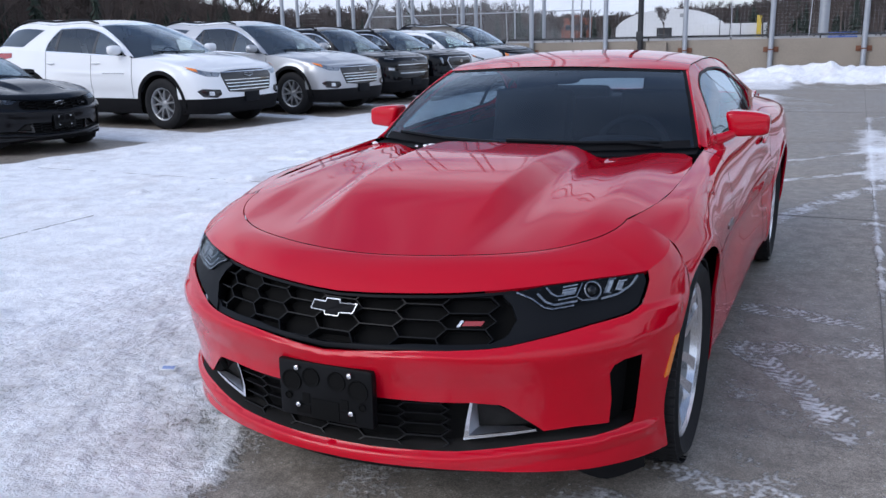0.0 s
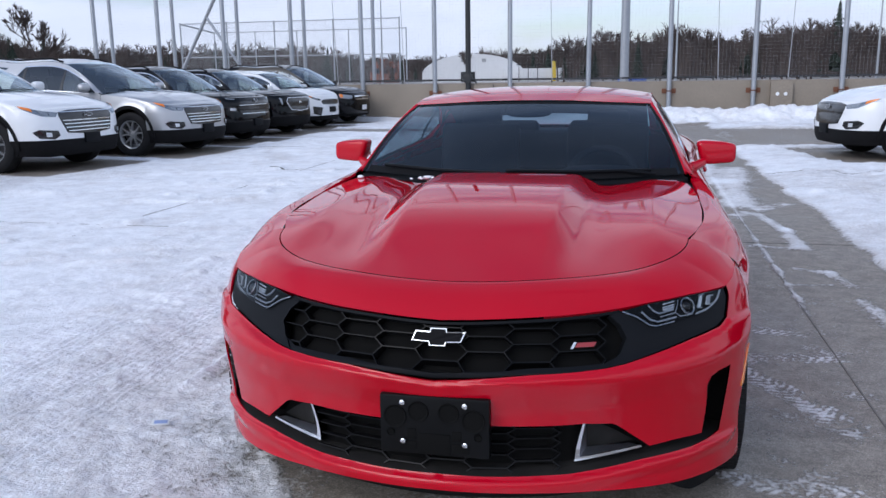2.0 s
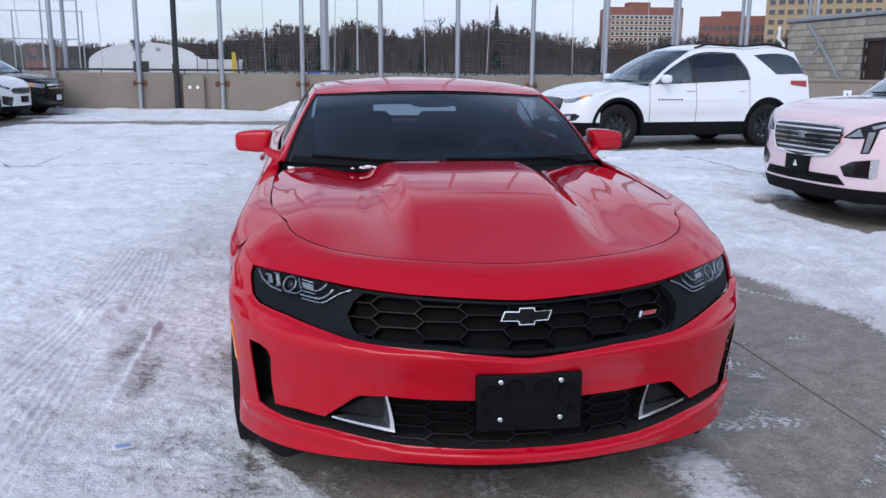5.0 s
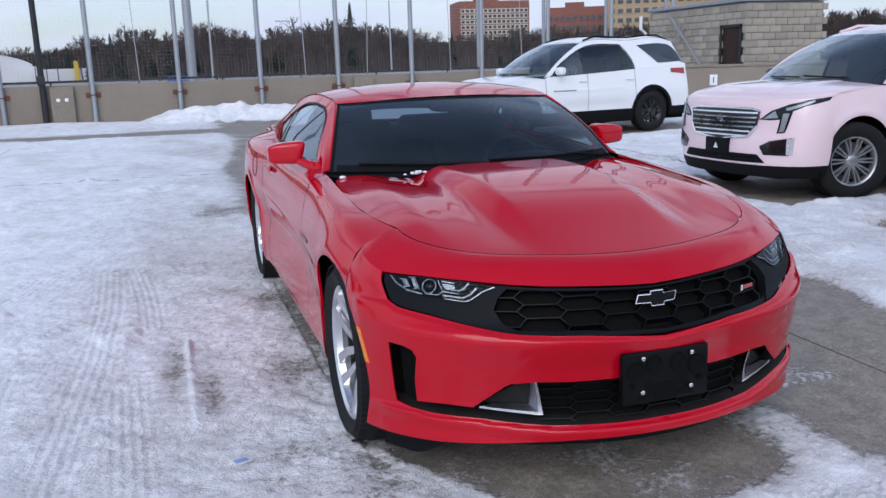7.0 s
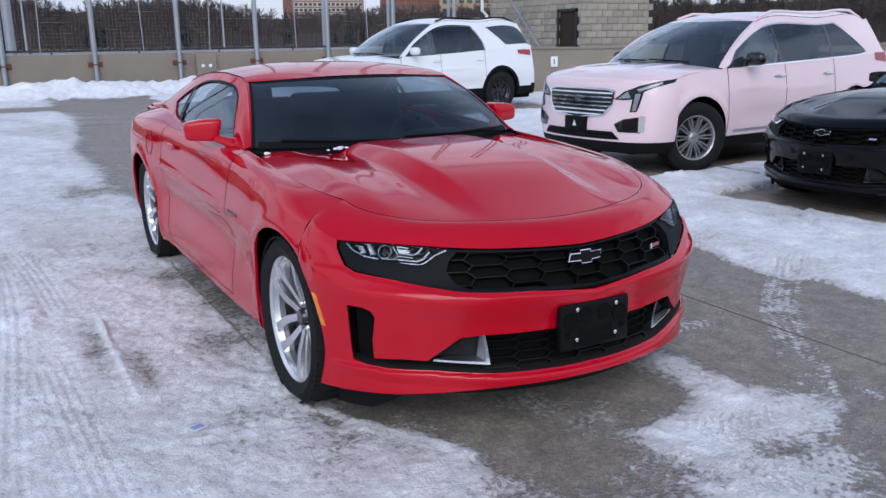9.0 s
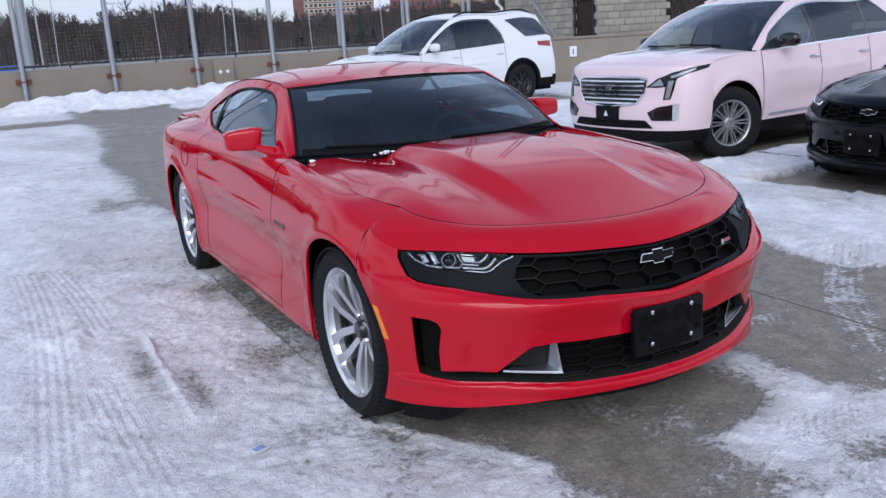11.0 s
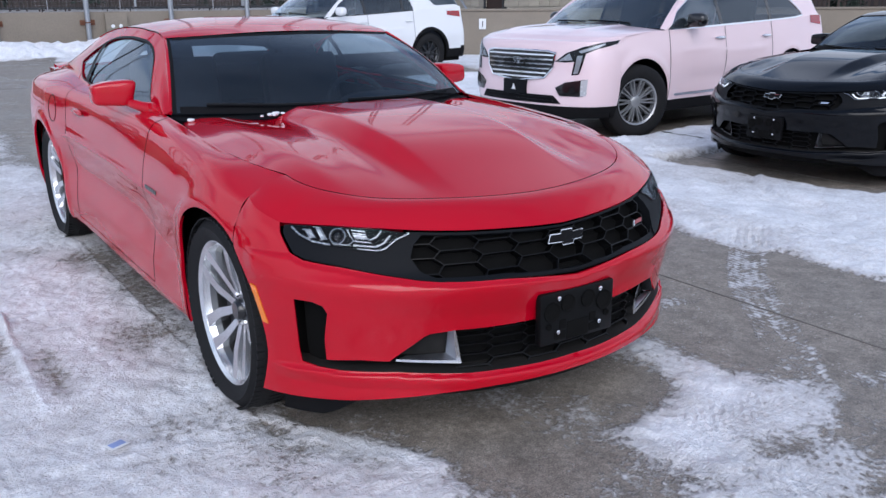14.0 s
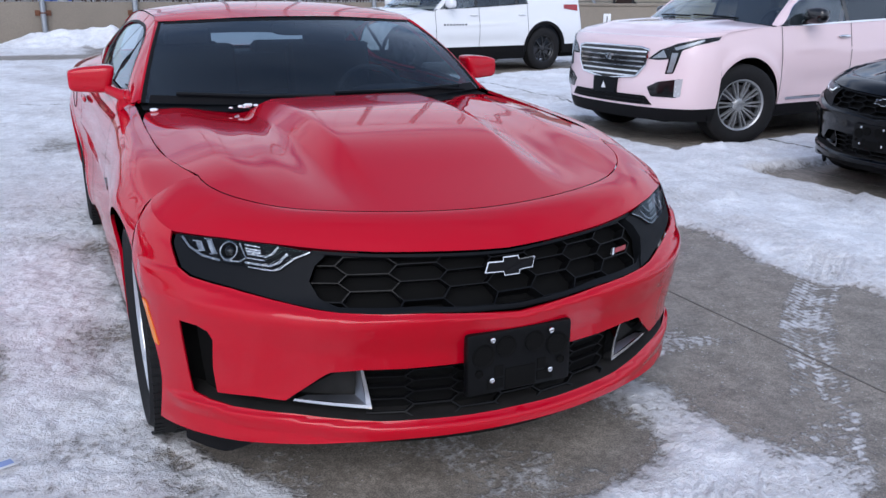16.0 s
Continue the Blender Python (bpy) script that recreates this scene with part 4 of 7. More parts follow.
    mt = lambda x: float(np.interp(abs(x), [a for a, _ in MASK_TOP], [b for _, b in MASK_TOP]))
    ml = lambda x: float(np.interp(abs(x), [a for a, _ in MASK_LOW[::-1]][:-2], [b for _, b in MASK_LOW[::-1]][:-2]))
    grille = part("grille", hex_mesh(-.505, .505, lambda x: ml(x) + .016 - .010 * (abs(x) / .5) ** 2, mt, .128, .040, deep, .0027, .034), GRILLE, car, "satin black honeycomb grille", angle=20)
    frame_top = on_nose([(-.50, .728)] + [(-a, b) for a, b in MASK_TOP[4::-1]]) + on_nose(MASK_TOP[1:5] + [(.50, .728)])
    low_edge = [(a, b - .010) for a, b in frame_top[::-1]]
    panel("grille_rim", nose, frame_top + low_edge, (.03, .006), SATIN_BLACK, grille, depth=.03, lift=-.010)
    low_line = [(-.50, .603), (-.464, .590), (-.368, .585), (-.262, .582), (-.143, .572), (0, .558), (.143, .572), (.262, .582), (.368, .585), (.464, .590), (.50, .603)]
    low_band = on_nose(low_line) + on_nose([(a, b + .020 - .008 * (abs(a) / .5) ** 2) for a, b in low_line[::-1]])
    panel("grille_rim", nose, low_band, (.03, .006), SATIN_BLACK, grille, depth=.03, lift=-.012)
    # lower intake
    for sd in (1, -1):
        o = LOW_TOP + SLOT + LOW_LIP
        panel("intake_backing", nose, [(sd * a, b) for a, b in on_nose(o)], (.03, .012), UNDERBODY, car, depth=.0, lift=-.055)
        put = lambda d: [(sd * float(nose_th(a, b)), b) for a, b in d]
        fog = panel("fog_trim", nose, put([(.572, .3285), (.575, .322), (.386, .304), (.4085, .4175), (.4150, .4175), (.4000, .3140)]), (.02, .008), trim, car, depth=.03, lift=-.010, label="bright wedge-shaped trim round the fog light pocket")
        def sunk(x, z, d):
            p, n = surf_normals(nose, np.array(sd * nose_th(x, z)), np.array(z))
            return tuple(p - n * d)
        face = Geo().add([sunk(.4145, .4170, .011), sunk(.4000, .3145, .011), sunk(.428, .331, .036), sunk(.424, .406, .036)], [(0, 1, 2, 3)])
        face.add([sunk(.4000, .3145, .011), sunk(.566, .3290, .011), sunk(.545, .3325, .026), sunk(.428, .331, .036)], [(0, 1, 2, 3)])
        part("inner_face", face, SATIN_CHROME if trim is CHROME else trim, fog)
        panel("fog_pocket", nose, put([(.566, .331), (.43, .415), (.412, .325)]), (.02, .008), GRIMY_BLACK, car, depth=.0, lift=-.045)
    lt = lambda x: float(np.interp(abs(x), [a for a, _ in LOW_TOP], [b for _, b in LOW_TOP]))
    part("lower_grille", hex_mesh(-.352, .352, lambda x: .285, lt, .125, .031, deep, .0036), GRILLE, car, "satin black lower honeycomb grille", angle=20)
    strip("intake_shelf", lambda th, v: shelf_pt(th, v), np.linspace(-1.25, 1.25, 61), 0.0, 1.0, 4, GRIMY_BLACK, car, depth=0)
    # badges and plate bracket
    def on_centre(u, v, d):
        y = float(nose_tip(.666)) + .028 * (abs(u) / .08) ** 1.4 * .35 + .30 * v
        return (u, y - .002 - d, .666 + v)
    bow_badge(car, on_centre)
    def on_rs(u, v, d):
        x, z = .405 + u, .645 + v
        p, n = surf_normals(nose, np.array(nose_th(x, z)), np.array(z))
        return tuple(p + n * (d - .012))
    part("side_badge", Geo().prism([(-.038, -.009), (-.030, -.009), (-.021, .008), (-.029, .008)], 0, .006, on_rs), slash, car, "small slash badge")
    part("side_badge", Geo().prism([(-.025, -.006), (.026, -.0055), (.033, .006), (-.018, .006)], 0, .006, on_rs), badge, car, "small slanted badge bar")
    plate_bracket(car)
    # under the nose, wheel wells, floor
    dam = Geo()
    tt = np.linspace(-1.22, 1.22, 61)
    up = nose(tt, np.full(61, .225))
    dip = .105 + .075 * ease((1.04 - np.abs(tt)) / .26)[:, None]
    low = up * [.965, 1, 0] + [0, .075, 0] + dip * [0, 0, 1]
    dam.grid(np.stack([up * [.98, 1, 1] + [0, .03, 0], up * [.975, 1, 1] + [0, .05, -.03], low, low + [0, .03, 0]], 1))
    part("air_dam", dam, DULL_BLACK, car, "black plastic air dam under the nose")
    fl = Geo().box(-.72, .72, -.30, 3.62, .13, .24, .02).box(-.50, .50, -.62, -.30, .17, .24, .02)
    fl.box(-.52, .52, -.50, .62, .24, .66, .02).box(-.80, .80, .45, .62, .24, .60).box(-.62, .62, 2.3, 3.65, .24, .80, .02)
    part("underbody", fl, UNDERBODY, car)
    for yc in (0.0, BASE):
        for sd in (1, -1):
            arc = Geo()
            th = np.linspace(-.35, math.pi + .35, 33)
            rows = np.array([[(sd * xx, yc - (ARCH_R + .012) * math.cos(a), ARCH_Z + (ARCH_R + .012) * math.sin(a)) for a in th] for xx in (.62, .75, .845)])
            part("wheel_well", arc.grid(rows).grid(np.array([[(sd * .62, yc - r * math.cos(a), ARCH_Z + r * math.sin(a)) for a in th] for r in (0.02, ARCH_R + .012)])), UNDERBODY, car)
    for (wx, wy_, sd) in ((.771, 0, 1), (-.771, 0, -1), (.790, BASE, 1), (-.790, BASE, -1)):
        wheel(car, wx, wy_, .347, .270, .245, sd, "split5", metal=rim_metal, turn=turn if wy_ == 0 else 0)
    cabin_fittings(car)
    for sd in (1, -1):
        door_mirror(car, sd, paint)
        hp = flank(np.array([1.97]), flank_q(np.array([1.97]), np.array([.855])))[0]
        h = Geo().bm(blob_bm(.012, .115, .018), Matrix.Translation((sd * (hp[0] + .014), 1.93, .855)))
        part("door_handle", h, paint, car)
        g = Geo()
        for k in range(6):
            a = flank(np.array([.60 + .028 * k]), flank_q(np.array([.60 + .028 * k]), np.array([.672])))[0]
            g.box(sd * a[0] - .004, sd * a[0] + .004, a[1] - .010, a[1] + .010, .664, .680, .001)
        part("wing_badge", g, GLOSS_BLACK, car, "small dark badge of plain bars")
    # filler flap on the right rear quarter: a round shut line
    fy, fz = 2.49, .825
    ring = []
    for k in range(33):
        a = 2 * math.pi * k / 32
        p = flank(np.array([fy + .075 * math.cos(a)]), flank_q(np.array([fy + .075 * math.cos(a)]), np.array([fz + .075 * math.sin(a)])))[0]
        ring.append((-float(p[0]) - .0005, float(p[1]), float(p[2])))
    part("filler_flap", Geo().tube(ring, .0022, 5), UNDERBODY, car)
    # wipers
    for x0, x1, yb in ((-.60, -.05, .70), (-.02, .58, .67)):
        a = windscreen(np.array([x0 / .72, (x0 + x1) / 1.44, x1 / .72]), np.array([.06, .045, .035]))
        part("wiper", Geo().tube([tuple(p + np.array([0, -.012, .014])) for p in a], .008, 6).tube([tuple(a[2] + np.array([.02, -.03, -.002])), tuple(a[1] * .35 + a[2] * .65 + np.array([0, -.014, .012]))], .008, 6), SATIN_BLACK, car)
    strip("cowl", lambda s, v: np.stack([.74 * s, .53 + .02 * np.abs(s) + .22 * s**2 + .12 * v, .925 + .012 * v + 0 * s], -1), np.linspace(-1, 1, 31), 0.0, 1.0, 4, DULL_BLACK, car, depth=0)
    return car


def marker_pts(sd):
    """The amber marker on the bumper's flank, by the wheel."""
    vs = []
    for d in (.004, -.006):
        for yy, z in ((-.355, .545), (-.331, .548), (-.372, .430), (-.393, .427)):
            p, n = surf_normals(nose, np.array(sd * nose_th_y(yy, z)), np.array(z))
            vs.append(tuple(p + n * d))
    return vs


def windscreen_edge(v, w):
    """Painted strip of the front pillar, from the side of the screen round to the cabin's flank."""
    v, w = np.broadcast_arrays(np.asarray(v, float), np.asarray(w, float))
    a = windscreen(np.ones(v.shape), v)
    y = .842 + (1.34 - .842) * v
    xr, zr = rail_at(y)
    b = np.stack([xr, y, zr], -1)
    k = w[..., None]
    return a + (b - a) * k + np.stack([.006 * np.sin(np.pi * w), 0 * w, .008 * np.sin(np.pi * w)], -1)


def roof_h(s, v):
    s, v = np.broadcast_arrays(np.asarray(s, float), np.asarray(v, float))
    return roof(s, header(s) + v * (2.46 - header(s)))


def rear_side(v, w):
    v, w = np.broadcast_arrays(np.asarray(v, float), np.asarray(w, float))
    a = rear_screen(np.ones(v.shape), v)
    y = 3.18 - (3.18 - 2.42) * v
    xr, zr = rail_at(y)
    b = np.stack([xr, y, zr], -1)
    return a + (b - a) * w[..., None]


def shelf_pt(th, v):
    th, v = np.broadcast_arrays(np.asarray(th, float), np.asarray(v, float))
    xs = np.array([0, .139, .262, .372, .45, .574, .714, .832])
    zs = np.array([.275, .273, .274, .275, .281, .292, .295, .295])
    tx = np.array([float(nose_th(a, b)) for a, b in zip(xs, zs)])
    z = np.interp(np.abs(th), tx, zs)
    p = nose(th, z)
    return p + np.stack([-.05 * v * np.sin(th), .07 * v, .012 * v], -1)


def sphere_bm(r, seg=14):
    bm = bmesh.new()
    bmesh.ops.create_uvsphere(bm, u_segments=seg, v_segments=seg // 2 + 1, radius=r)
    return bm


def blob_bm(sx, sy, sz):
    bm = sphere_bm(1, 16)
    bmesh.ops.transform(bm, matrix=Matrix.Diagonal((sx, sy, sz, 1)), verts=bm.verts)
    return bm


def plate_bracket(car):
    """Empty front plate bracket: a black plastic plate with round and square wells, drawn as dull black pieces, and
    four screws.
    """
    yb = -.872
    br = Geo().box(-.158, .158, yb, yb + .030, .336, .512, .010)
    b = part("plate_bracket", br, GRILLE, car, "empty black plastic plate bracket")
    # nothing is cut out: dull black pieces on the face stand for the wells' shade
    for x, z, r in ((-.112, .448, .030), (-.045, .466, .027), (.042, .466, .027), (.112, .448, .030), (-.125, .400, .010), (.125, .400, .010)):
        part("well", Geo().lathe([(0, 0), (0, r * .9), (.003, r), (.004, r * 1.08), (0, r * 1.12)], 20), UNDERBODY, b, at=pose(x, yb - .0005, z, 0, 0, -90))
    for x0, x1, z0, z1 in ((-.100, -.052, .350, .376), (.052, .100, .350, .376), (-.046, .046, .342, .402), (-.078, -.052, .384, .414), (.052, .078, .384, .414)):
        part("recess_shade", Geo().box(x0, x1, yb - .002, yb + .004, z0, z1, .001), UNDERBODY, b)
    for x in (-.089, .089):
        for z in (.378, .492):
            part("screw", Geo().lathe([(0, 0.0), (.004, .006), (.006, .008), (.009, .0075), (.011, .004), (.011, 0)], 12), CHROME, b, at=pose(x, yb, z, 0, 0, -90))
    return b


def door_mirror(car, sd, paint):
    """Wing mirror: tall and square inboard, tapering outwards to a rounded lower tip, on a slanting arm."""
    g = blob(0, 0, 0, .086, .064, .050, 5.5, 36, 20)
    out = []
    for x, y, z in g.v:
        k = ease((x + .086) / .172)
        top = .050 - .006 * k - .008 * k ** 4
        z = z * (top / .050 if z > 0 else 1 - .10 * k)
        crease = .004 * math.exp(-((z + .012) / .010) ** 2)
        out.append((sd * (.900 + x - .016 * (z / .05) * (1 - k)), 1.155 + y * (1 - .25 * k) + .020 * k - (crease if y < 0 else 0), 1.016 + 1.14 * z))
    g.v = out
    m = part("door_mirror", g, paint, car)
    part("mirror_arm", Geo().tube([(sd * .760, 1.03, .945), (sd * .800, 1.06, .958), (sd * .832, 1.10, .970), (sd * .852, 1.14, .986)], [.034, .023, .020, .022], 12), paint, m)
    part("mirror_base", Geo().bm(blob_bm(.02, .075, .03), Matrix.Translation((sd * .770, 1.03, .952))), paint, m)
    part("mirror_glass", Geo().box(sd * .895 - .070, sd * .895 + .070, 1.226, 1.233, .982, 1.050, .003), CHROME, m)


def cabin_fittings(car):
    g = Geo().box(-.70, .70, .74, 1.16, .62, .915, .05)
    part("dashboard", g, CABIN, car)
    part("instrument_hood", blob(.37, 1.02, .915, .20, .13, .045), CABIN, car)
    part("steering_wheel", Geo().bm(torus_bm(.175, .016), pose(.37, 1.24, .855, 68, 0, 0)).tube([(.37, 1.10, .80), (.37, 1.24, .855)], .035, 10), CABIN, car)
    for sx in (.37, -.37):
        s = part("seat", blob(sx, 1.62, .50, .26, .27, .12, 4), CABIN, car)
        part("backrest", Geo().bm(rbox_bm(.46, .13, .62), pose(sx, 1.92, .80, -14, 0, 0)), CABIN, s)
        part("headrest", Geo().bm(rbox_bm(.24, .09, .17), pose(sx, 2.01, 1.10, -10, 0, 0)), CABIN, s)
    part("rear_seat", Geo().bm(rbox_bm(1.15, .16, .60), pose(0, 2.58, .72, -14, 0, 0)).bm(rbox_bm(.40, .12, .14), pose(.30, 2.66, 1.015, -10, 0, 0)).bm(rbox_bm(.40, .12, .14), pose(-.30, 2.66, 1.015, -10, 0, 0)).box(-.58, .58, 2.2, 2.66, .42, .56, .04), CABIN, car)
    part("parcel_shelf", Geo().box(-.62, .62, 2.72, 3.14, .98, 1.01, .01), CABIN, car)
    part("cabin_tub", Geo().box(-.76, .76, .62, 3.1, .25, .40).box(-.80, -.76, .70, 3.0, .25, .90).box(.76, .80, .70, 3.0, .25, .90), CABIN, car)
    part("headlining", Geo().grid(np.array([[roof(np.array(s), np.array(y)) - [0, 0, .028 + .095 * max(0, (y - 1.36) / 1.09) ** 2 * (1 + .6 * ease((abs(s) - .62) / .15))] for s in np.linspace(-.96, .96, 17)] for y in np.linspace(1.36, 2.50, 9)])), CABIN, car)
    m = part("inner_mirror", blob(0, 1.25, 1.205, .115, .018, .032, 3), CABIN, car)
    part("mirror_stem", Geo().tube([(0, 1.22, 1.232), (0, 1.25, 1.215)], .010, 6), CABIN, m)


def torus_bm(R, r):
    g = Geo().lathe([(r * math.cos(a), R + r * math.sin(a)) for a in np.linspace(0, 2 * math.pi, 9)[:-1]], 32, closed=True)
    bm = bmesh.new()
    vs = [bm.verts.new((p[1], p[2], p[0])) for p in g.v]
    for q in g.f:
        bm.faces.new([vs[i] for i in q])
    return bm


def rbox_bm(sx, sy, sz, b=.045):
    bm = bmesh.new()
    bmesh.ops.create_cube(bm, size=1)
    bmesh.ops.transform(bm, matrix=Matrix.Diagonal((sx, sy, sz, 1)), verts=bm.verts)
    bmesh.ops.bevel(bm, geom=bm.edges[:], offset=min(b, sx * .45, sy * .45, sz * .45), segments=3, affect="EDGES", profile=0.6)
    return bm


coupe("coupe", RED, "glossy red two-door sports coupe parked on damp concrete", pose(0, 0, 0), turn=0)


# ---- tall cars of the two parked rows ----
class Tall:
    """Surfaces of an estate, van or crossover; front axle at the origin, nose towards -y."""

    def __init__(self, fo, wb, ro, w, h, zn, zc, ycowl, yhead, belt, yroof, wr, R, zb=.24, n=2.5, bluff=.10, fall=None):
        self.fo, self.wb, self.ro, self.w, self.h, self.zn, self.zc = fo, wb, ro, w, h, zn, zc
        self.ycowl, self.yhead, self.belt, self.yroof, self.wr, self.R, self.zb, self.n, self.bluff = ycowl, yhead, belt, yroof, wr, R, zb, n, bluff
        self.yE, self.yT, self.tip0 = -.36, wb + ro - .30, wb + ro
        self.arch = R + .055
        self.fall = fall or belt[1] + .02

    def wz(self, z):
        w, zt = self.w, self.belt[1]
        return lerp_curve(z, [.15, .30, .50, .78, .95, zt], [w - .075, w - .035, w - .008, w, w - .022, w - .075])

    def nose(self, th, z):
        th, z = np.broadcast_arrays(np.asarray(th, float), np.asarray(z, float))
        f, zn = self.fo, self.zn
        tip = lerp_curve(z, [.15, .30, .48, .70, zn - .10, zn - .02, zn + .05], [-f + .10, -f + .02, -f, -f + .025, -f + .045, -f + self.bluff, -f + self.bluff + .08])
        s, c = np.sin(np.abs(th)), np.cos(th)
        w = self.wz(z) - .02 * ease((.5 - z) / .3)
        return np.stack([np.sign(th) * w * s ** (2 / self.n), self.yE + (tip - self.yE) * np.maximum(c, 0) ** (2 / self.n), z], -1)

    def nose_th(self, x, z):
        w = self.wz(np.asarray(z, float)) - .02 * ease((.5 - z) / .3)
        return np.sign(x) * np.arcsin(np.clip(np.abs(x) / w, 0, 1) ** (self.n / 2))

    def ztop(self, y):
        y = np.asarray(y, float)
        k = np.clip((y - self.yE) / (self.ycowl - self.yE), 0, 1)
        hood = self.zn + .03 + (self.zc - self.zn - .03) * (1 - (1 - k) ** 1.7)
        b = self.belt[0] + (self.belt[1] - self.belt[0]) * np.clip((y - self.ycowl) / (self.yT - self.ycowl), 0, 1) ** 1.3
        return np.where(y < self.ycowl, hood, b)

    def flank(self, y, z):
        y, z = np.broadcast_arrays(np.asarray(y, float), np.asarray(z, float))
        taper = 1 - .035 * ease((y - self.wb) / (self.ro + .2)) - .012 * ease((-y + .2) / .6)
        x = self.wz(z) * taper
        d = ease((y - .55) / .3) * ease((self.wb - .45 - y) / .3)
        x = x - d * (.016 * np.exp(-((z - .56) / .09) ** 2)) + d * .008 * np.exp(-((z - .86) / .03) ** 2)
        for yc in (0.0, self.wb):
            r = np.hypot(y - yc, z - self.R)
            x = x + .012 * np.exp(-((r - self.arch - .03) / .05) ** 2)
        return np.stack([x, y, z], -1)

    def low(self, y, base):
        z = np.full(np.shape(y), base)
        for yc in (0.0, self.wb):
            d = np.abs(y - yc)
            z = np.where(d < self.arch, np.maximum(z, self.R + np.sqrt(np.maximum(self.arch**2 - d**2, 0))), z)
        return z

    def ys(self, a, b):
        th = np.linspace(0, math.pi, 41)
        e = [np.linspace(a, b, 60)]
        for yc in (0.0, self.wb):
            e += [yc - self.arch * np.cos(th), [yc - self.arch - .002, yc + self.arch + .002]]
        ys = np.concatenate(e)
        return np.unique(np.round(ys[(ys >= a) & (ys <= b)], 4))

    def hood(self, s, v):
        s, v = np.broadcast_arrays(np.asarray(s, float), np.asarray(v, float))
        zf = np.full(s.shape, self.zn)
        th = np.sign(s) * np.arcsin(np.clip(np.abs(s), 0, 1) ** (self.n / 2))
        f = self.nose(th, zf)
        xc = self.flank(np.array(self.ycowl), np.array(self.zc))[0]
        yb = self.ycowl - .20 * (1 - s**2)
        y = f[..., 1] + (yb - f[..., 1]) * v
        x = f[..., 0] + (s * xc - f[..., 0]) * v
        lip = .03 * ease(v / .12)
        z = self.zn + lip + (self.zc - self.zn - .03) * (1 - (1 - v) ** 1.7) + .055 * (1 - np.abs(s) ** 3) * ease(v / .35)
        z = z + ease(v / .4) * .012 * np.exp(-((np.abs(s) - .52) / .06) ** 2)
        return np.stack([x, y, z], -1)

    def rail(self, y):
        h, w = self.h, self.wr
        x0 = self.flank(np.array(self.ycowl), np.array(self.zc))[0] - .03
        m = (self.yhead + self.yroof) / 2
        ys = [self.ycowl, (self.ycowl + self.yhead) / 2, self.yhead, m, self.yroof, self.yroof + .12, self.yT]
        xs = [x0, (x0 + w) / 2 + .02, w, w + .01, w - .03, w - .035, w + .03]
        zs = [self.zc + .01, (self.zc + h) / 2 + .015, h - .095, h - .050, h - .075, h - .125, self.fall]
        return lerp_curve(y, ys, xs), lerp_curve(y, ys, zs)

    def side(self, y, v):
        y, v = np.broadcast_arrays(np.asarray(y, float), np.asarray(v, float))
        b = self.flank(y, self.ztop(np.maximum(y, self.ycowl + .001)))
        xr, zr = self.rail(y)
        zr = np.maximum(zr, b[..., 2] + .01)
        return np.stack([b[..., 0] + (xr - b[..., 0]) * v + .02 * np.sin(np.pi * np.clip(v, 0, 1)), y, b[..., 2] + (zr - b[..., 2]) * v], -1)

    def screen(self, s, v):
        s, v = np.broadcast_arrays(np.asarray(s, float), np.asarray(v, float))
        x0, z0 = self.rail(np.array(self.ycowl + .01))
        x1, z1 = self.rail(np.array(self.yhead))
        lo = np.stack([(x0 - .02) * s, self.ycowl - .20 * (1 - s**2), z0 + .03 * (1 - s**2)], -1)
        hi = np.stack([(x1 - .03) * s, self.yhead - .10 * (1 - s**2), z1 + .055 - .045 * s**2], -1)
        return lo + (hi - lo) * v[..., None] + np.stack([0 * s, -.02 * np.sin(np.pi * v), .035 * np.sin(np.pi * v)], -1)

    def pillar(self, v, w):
        v, w = np.broadcast_arrays(np.asarray(v, float), np.asarray(w, float))
        a = self.screen(np.ones(v.shape), v)
        y = self.ycowl + (self.yhead - self.ycowl) * v
        xr, zr = self.rail(y)
        return a + (np.stack([xr, y, zr], -1) - a) * w[..., None]

    def roof(self, s, v):
        s, v = np.broadcast_arrays(np.asarray(s, float), np.asarray(v, float))
        y0 = self.yhead - .10 * (1 - s**2)
        y = y0 + (self.yroof + .10 - y0) * v
        xr, zr = self.rail(y)
        return np.stack([xr * s, y, zr + .006 + (.045 + .012 * np.sin(np.pi * v)) * (1 - np.abs(s) ** 2.6)], -1)

    def back(self, s, v):
        s, v = np.broadcast_arrays(np.asarray(s, float), np.asarray(v, float))
        y = self.yroof + .10 + (self.yT - self.yroof - .10) * v
        xr, zr = self.rail(y)
        return np.stack([xr * s, y + .10 * v * (1 - s**2), zr + .03 * (1 - np.abs(s) ** 2.6)], -1)

    def tail(self, th, z):
        th, z = np.broadcast_arrays(np.asarray(th, float), np.asarray(z, float))
        s, c = np.sin(np.abs(th)), np.cos(th)
        w = self.flank(np.full(z.shape, self.yT), z)[..., 0]
        out = lerp_curve(z, [.2, .4, .6, .9, 1.2], [.20, .29, .28, .24, .16])
        return np.stack([np.sign(th) * w * s ** .7, self.yT + out * np.maximum(c, 0) ** .7, z], -1)


def arch_trim(T, yc, width, sd):
    """Black trim round a wheel opening."""
    def f(a, k):
        r = T.arch - .004 + width * k
        y, z = yc - r * np.cos(a), T.R + r * np.sin(a)
        return T.flank(y, z)
    return f


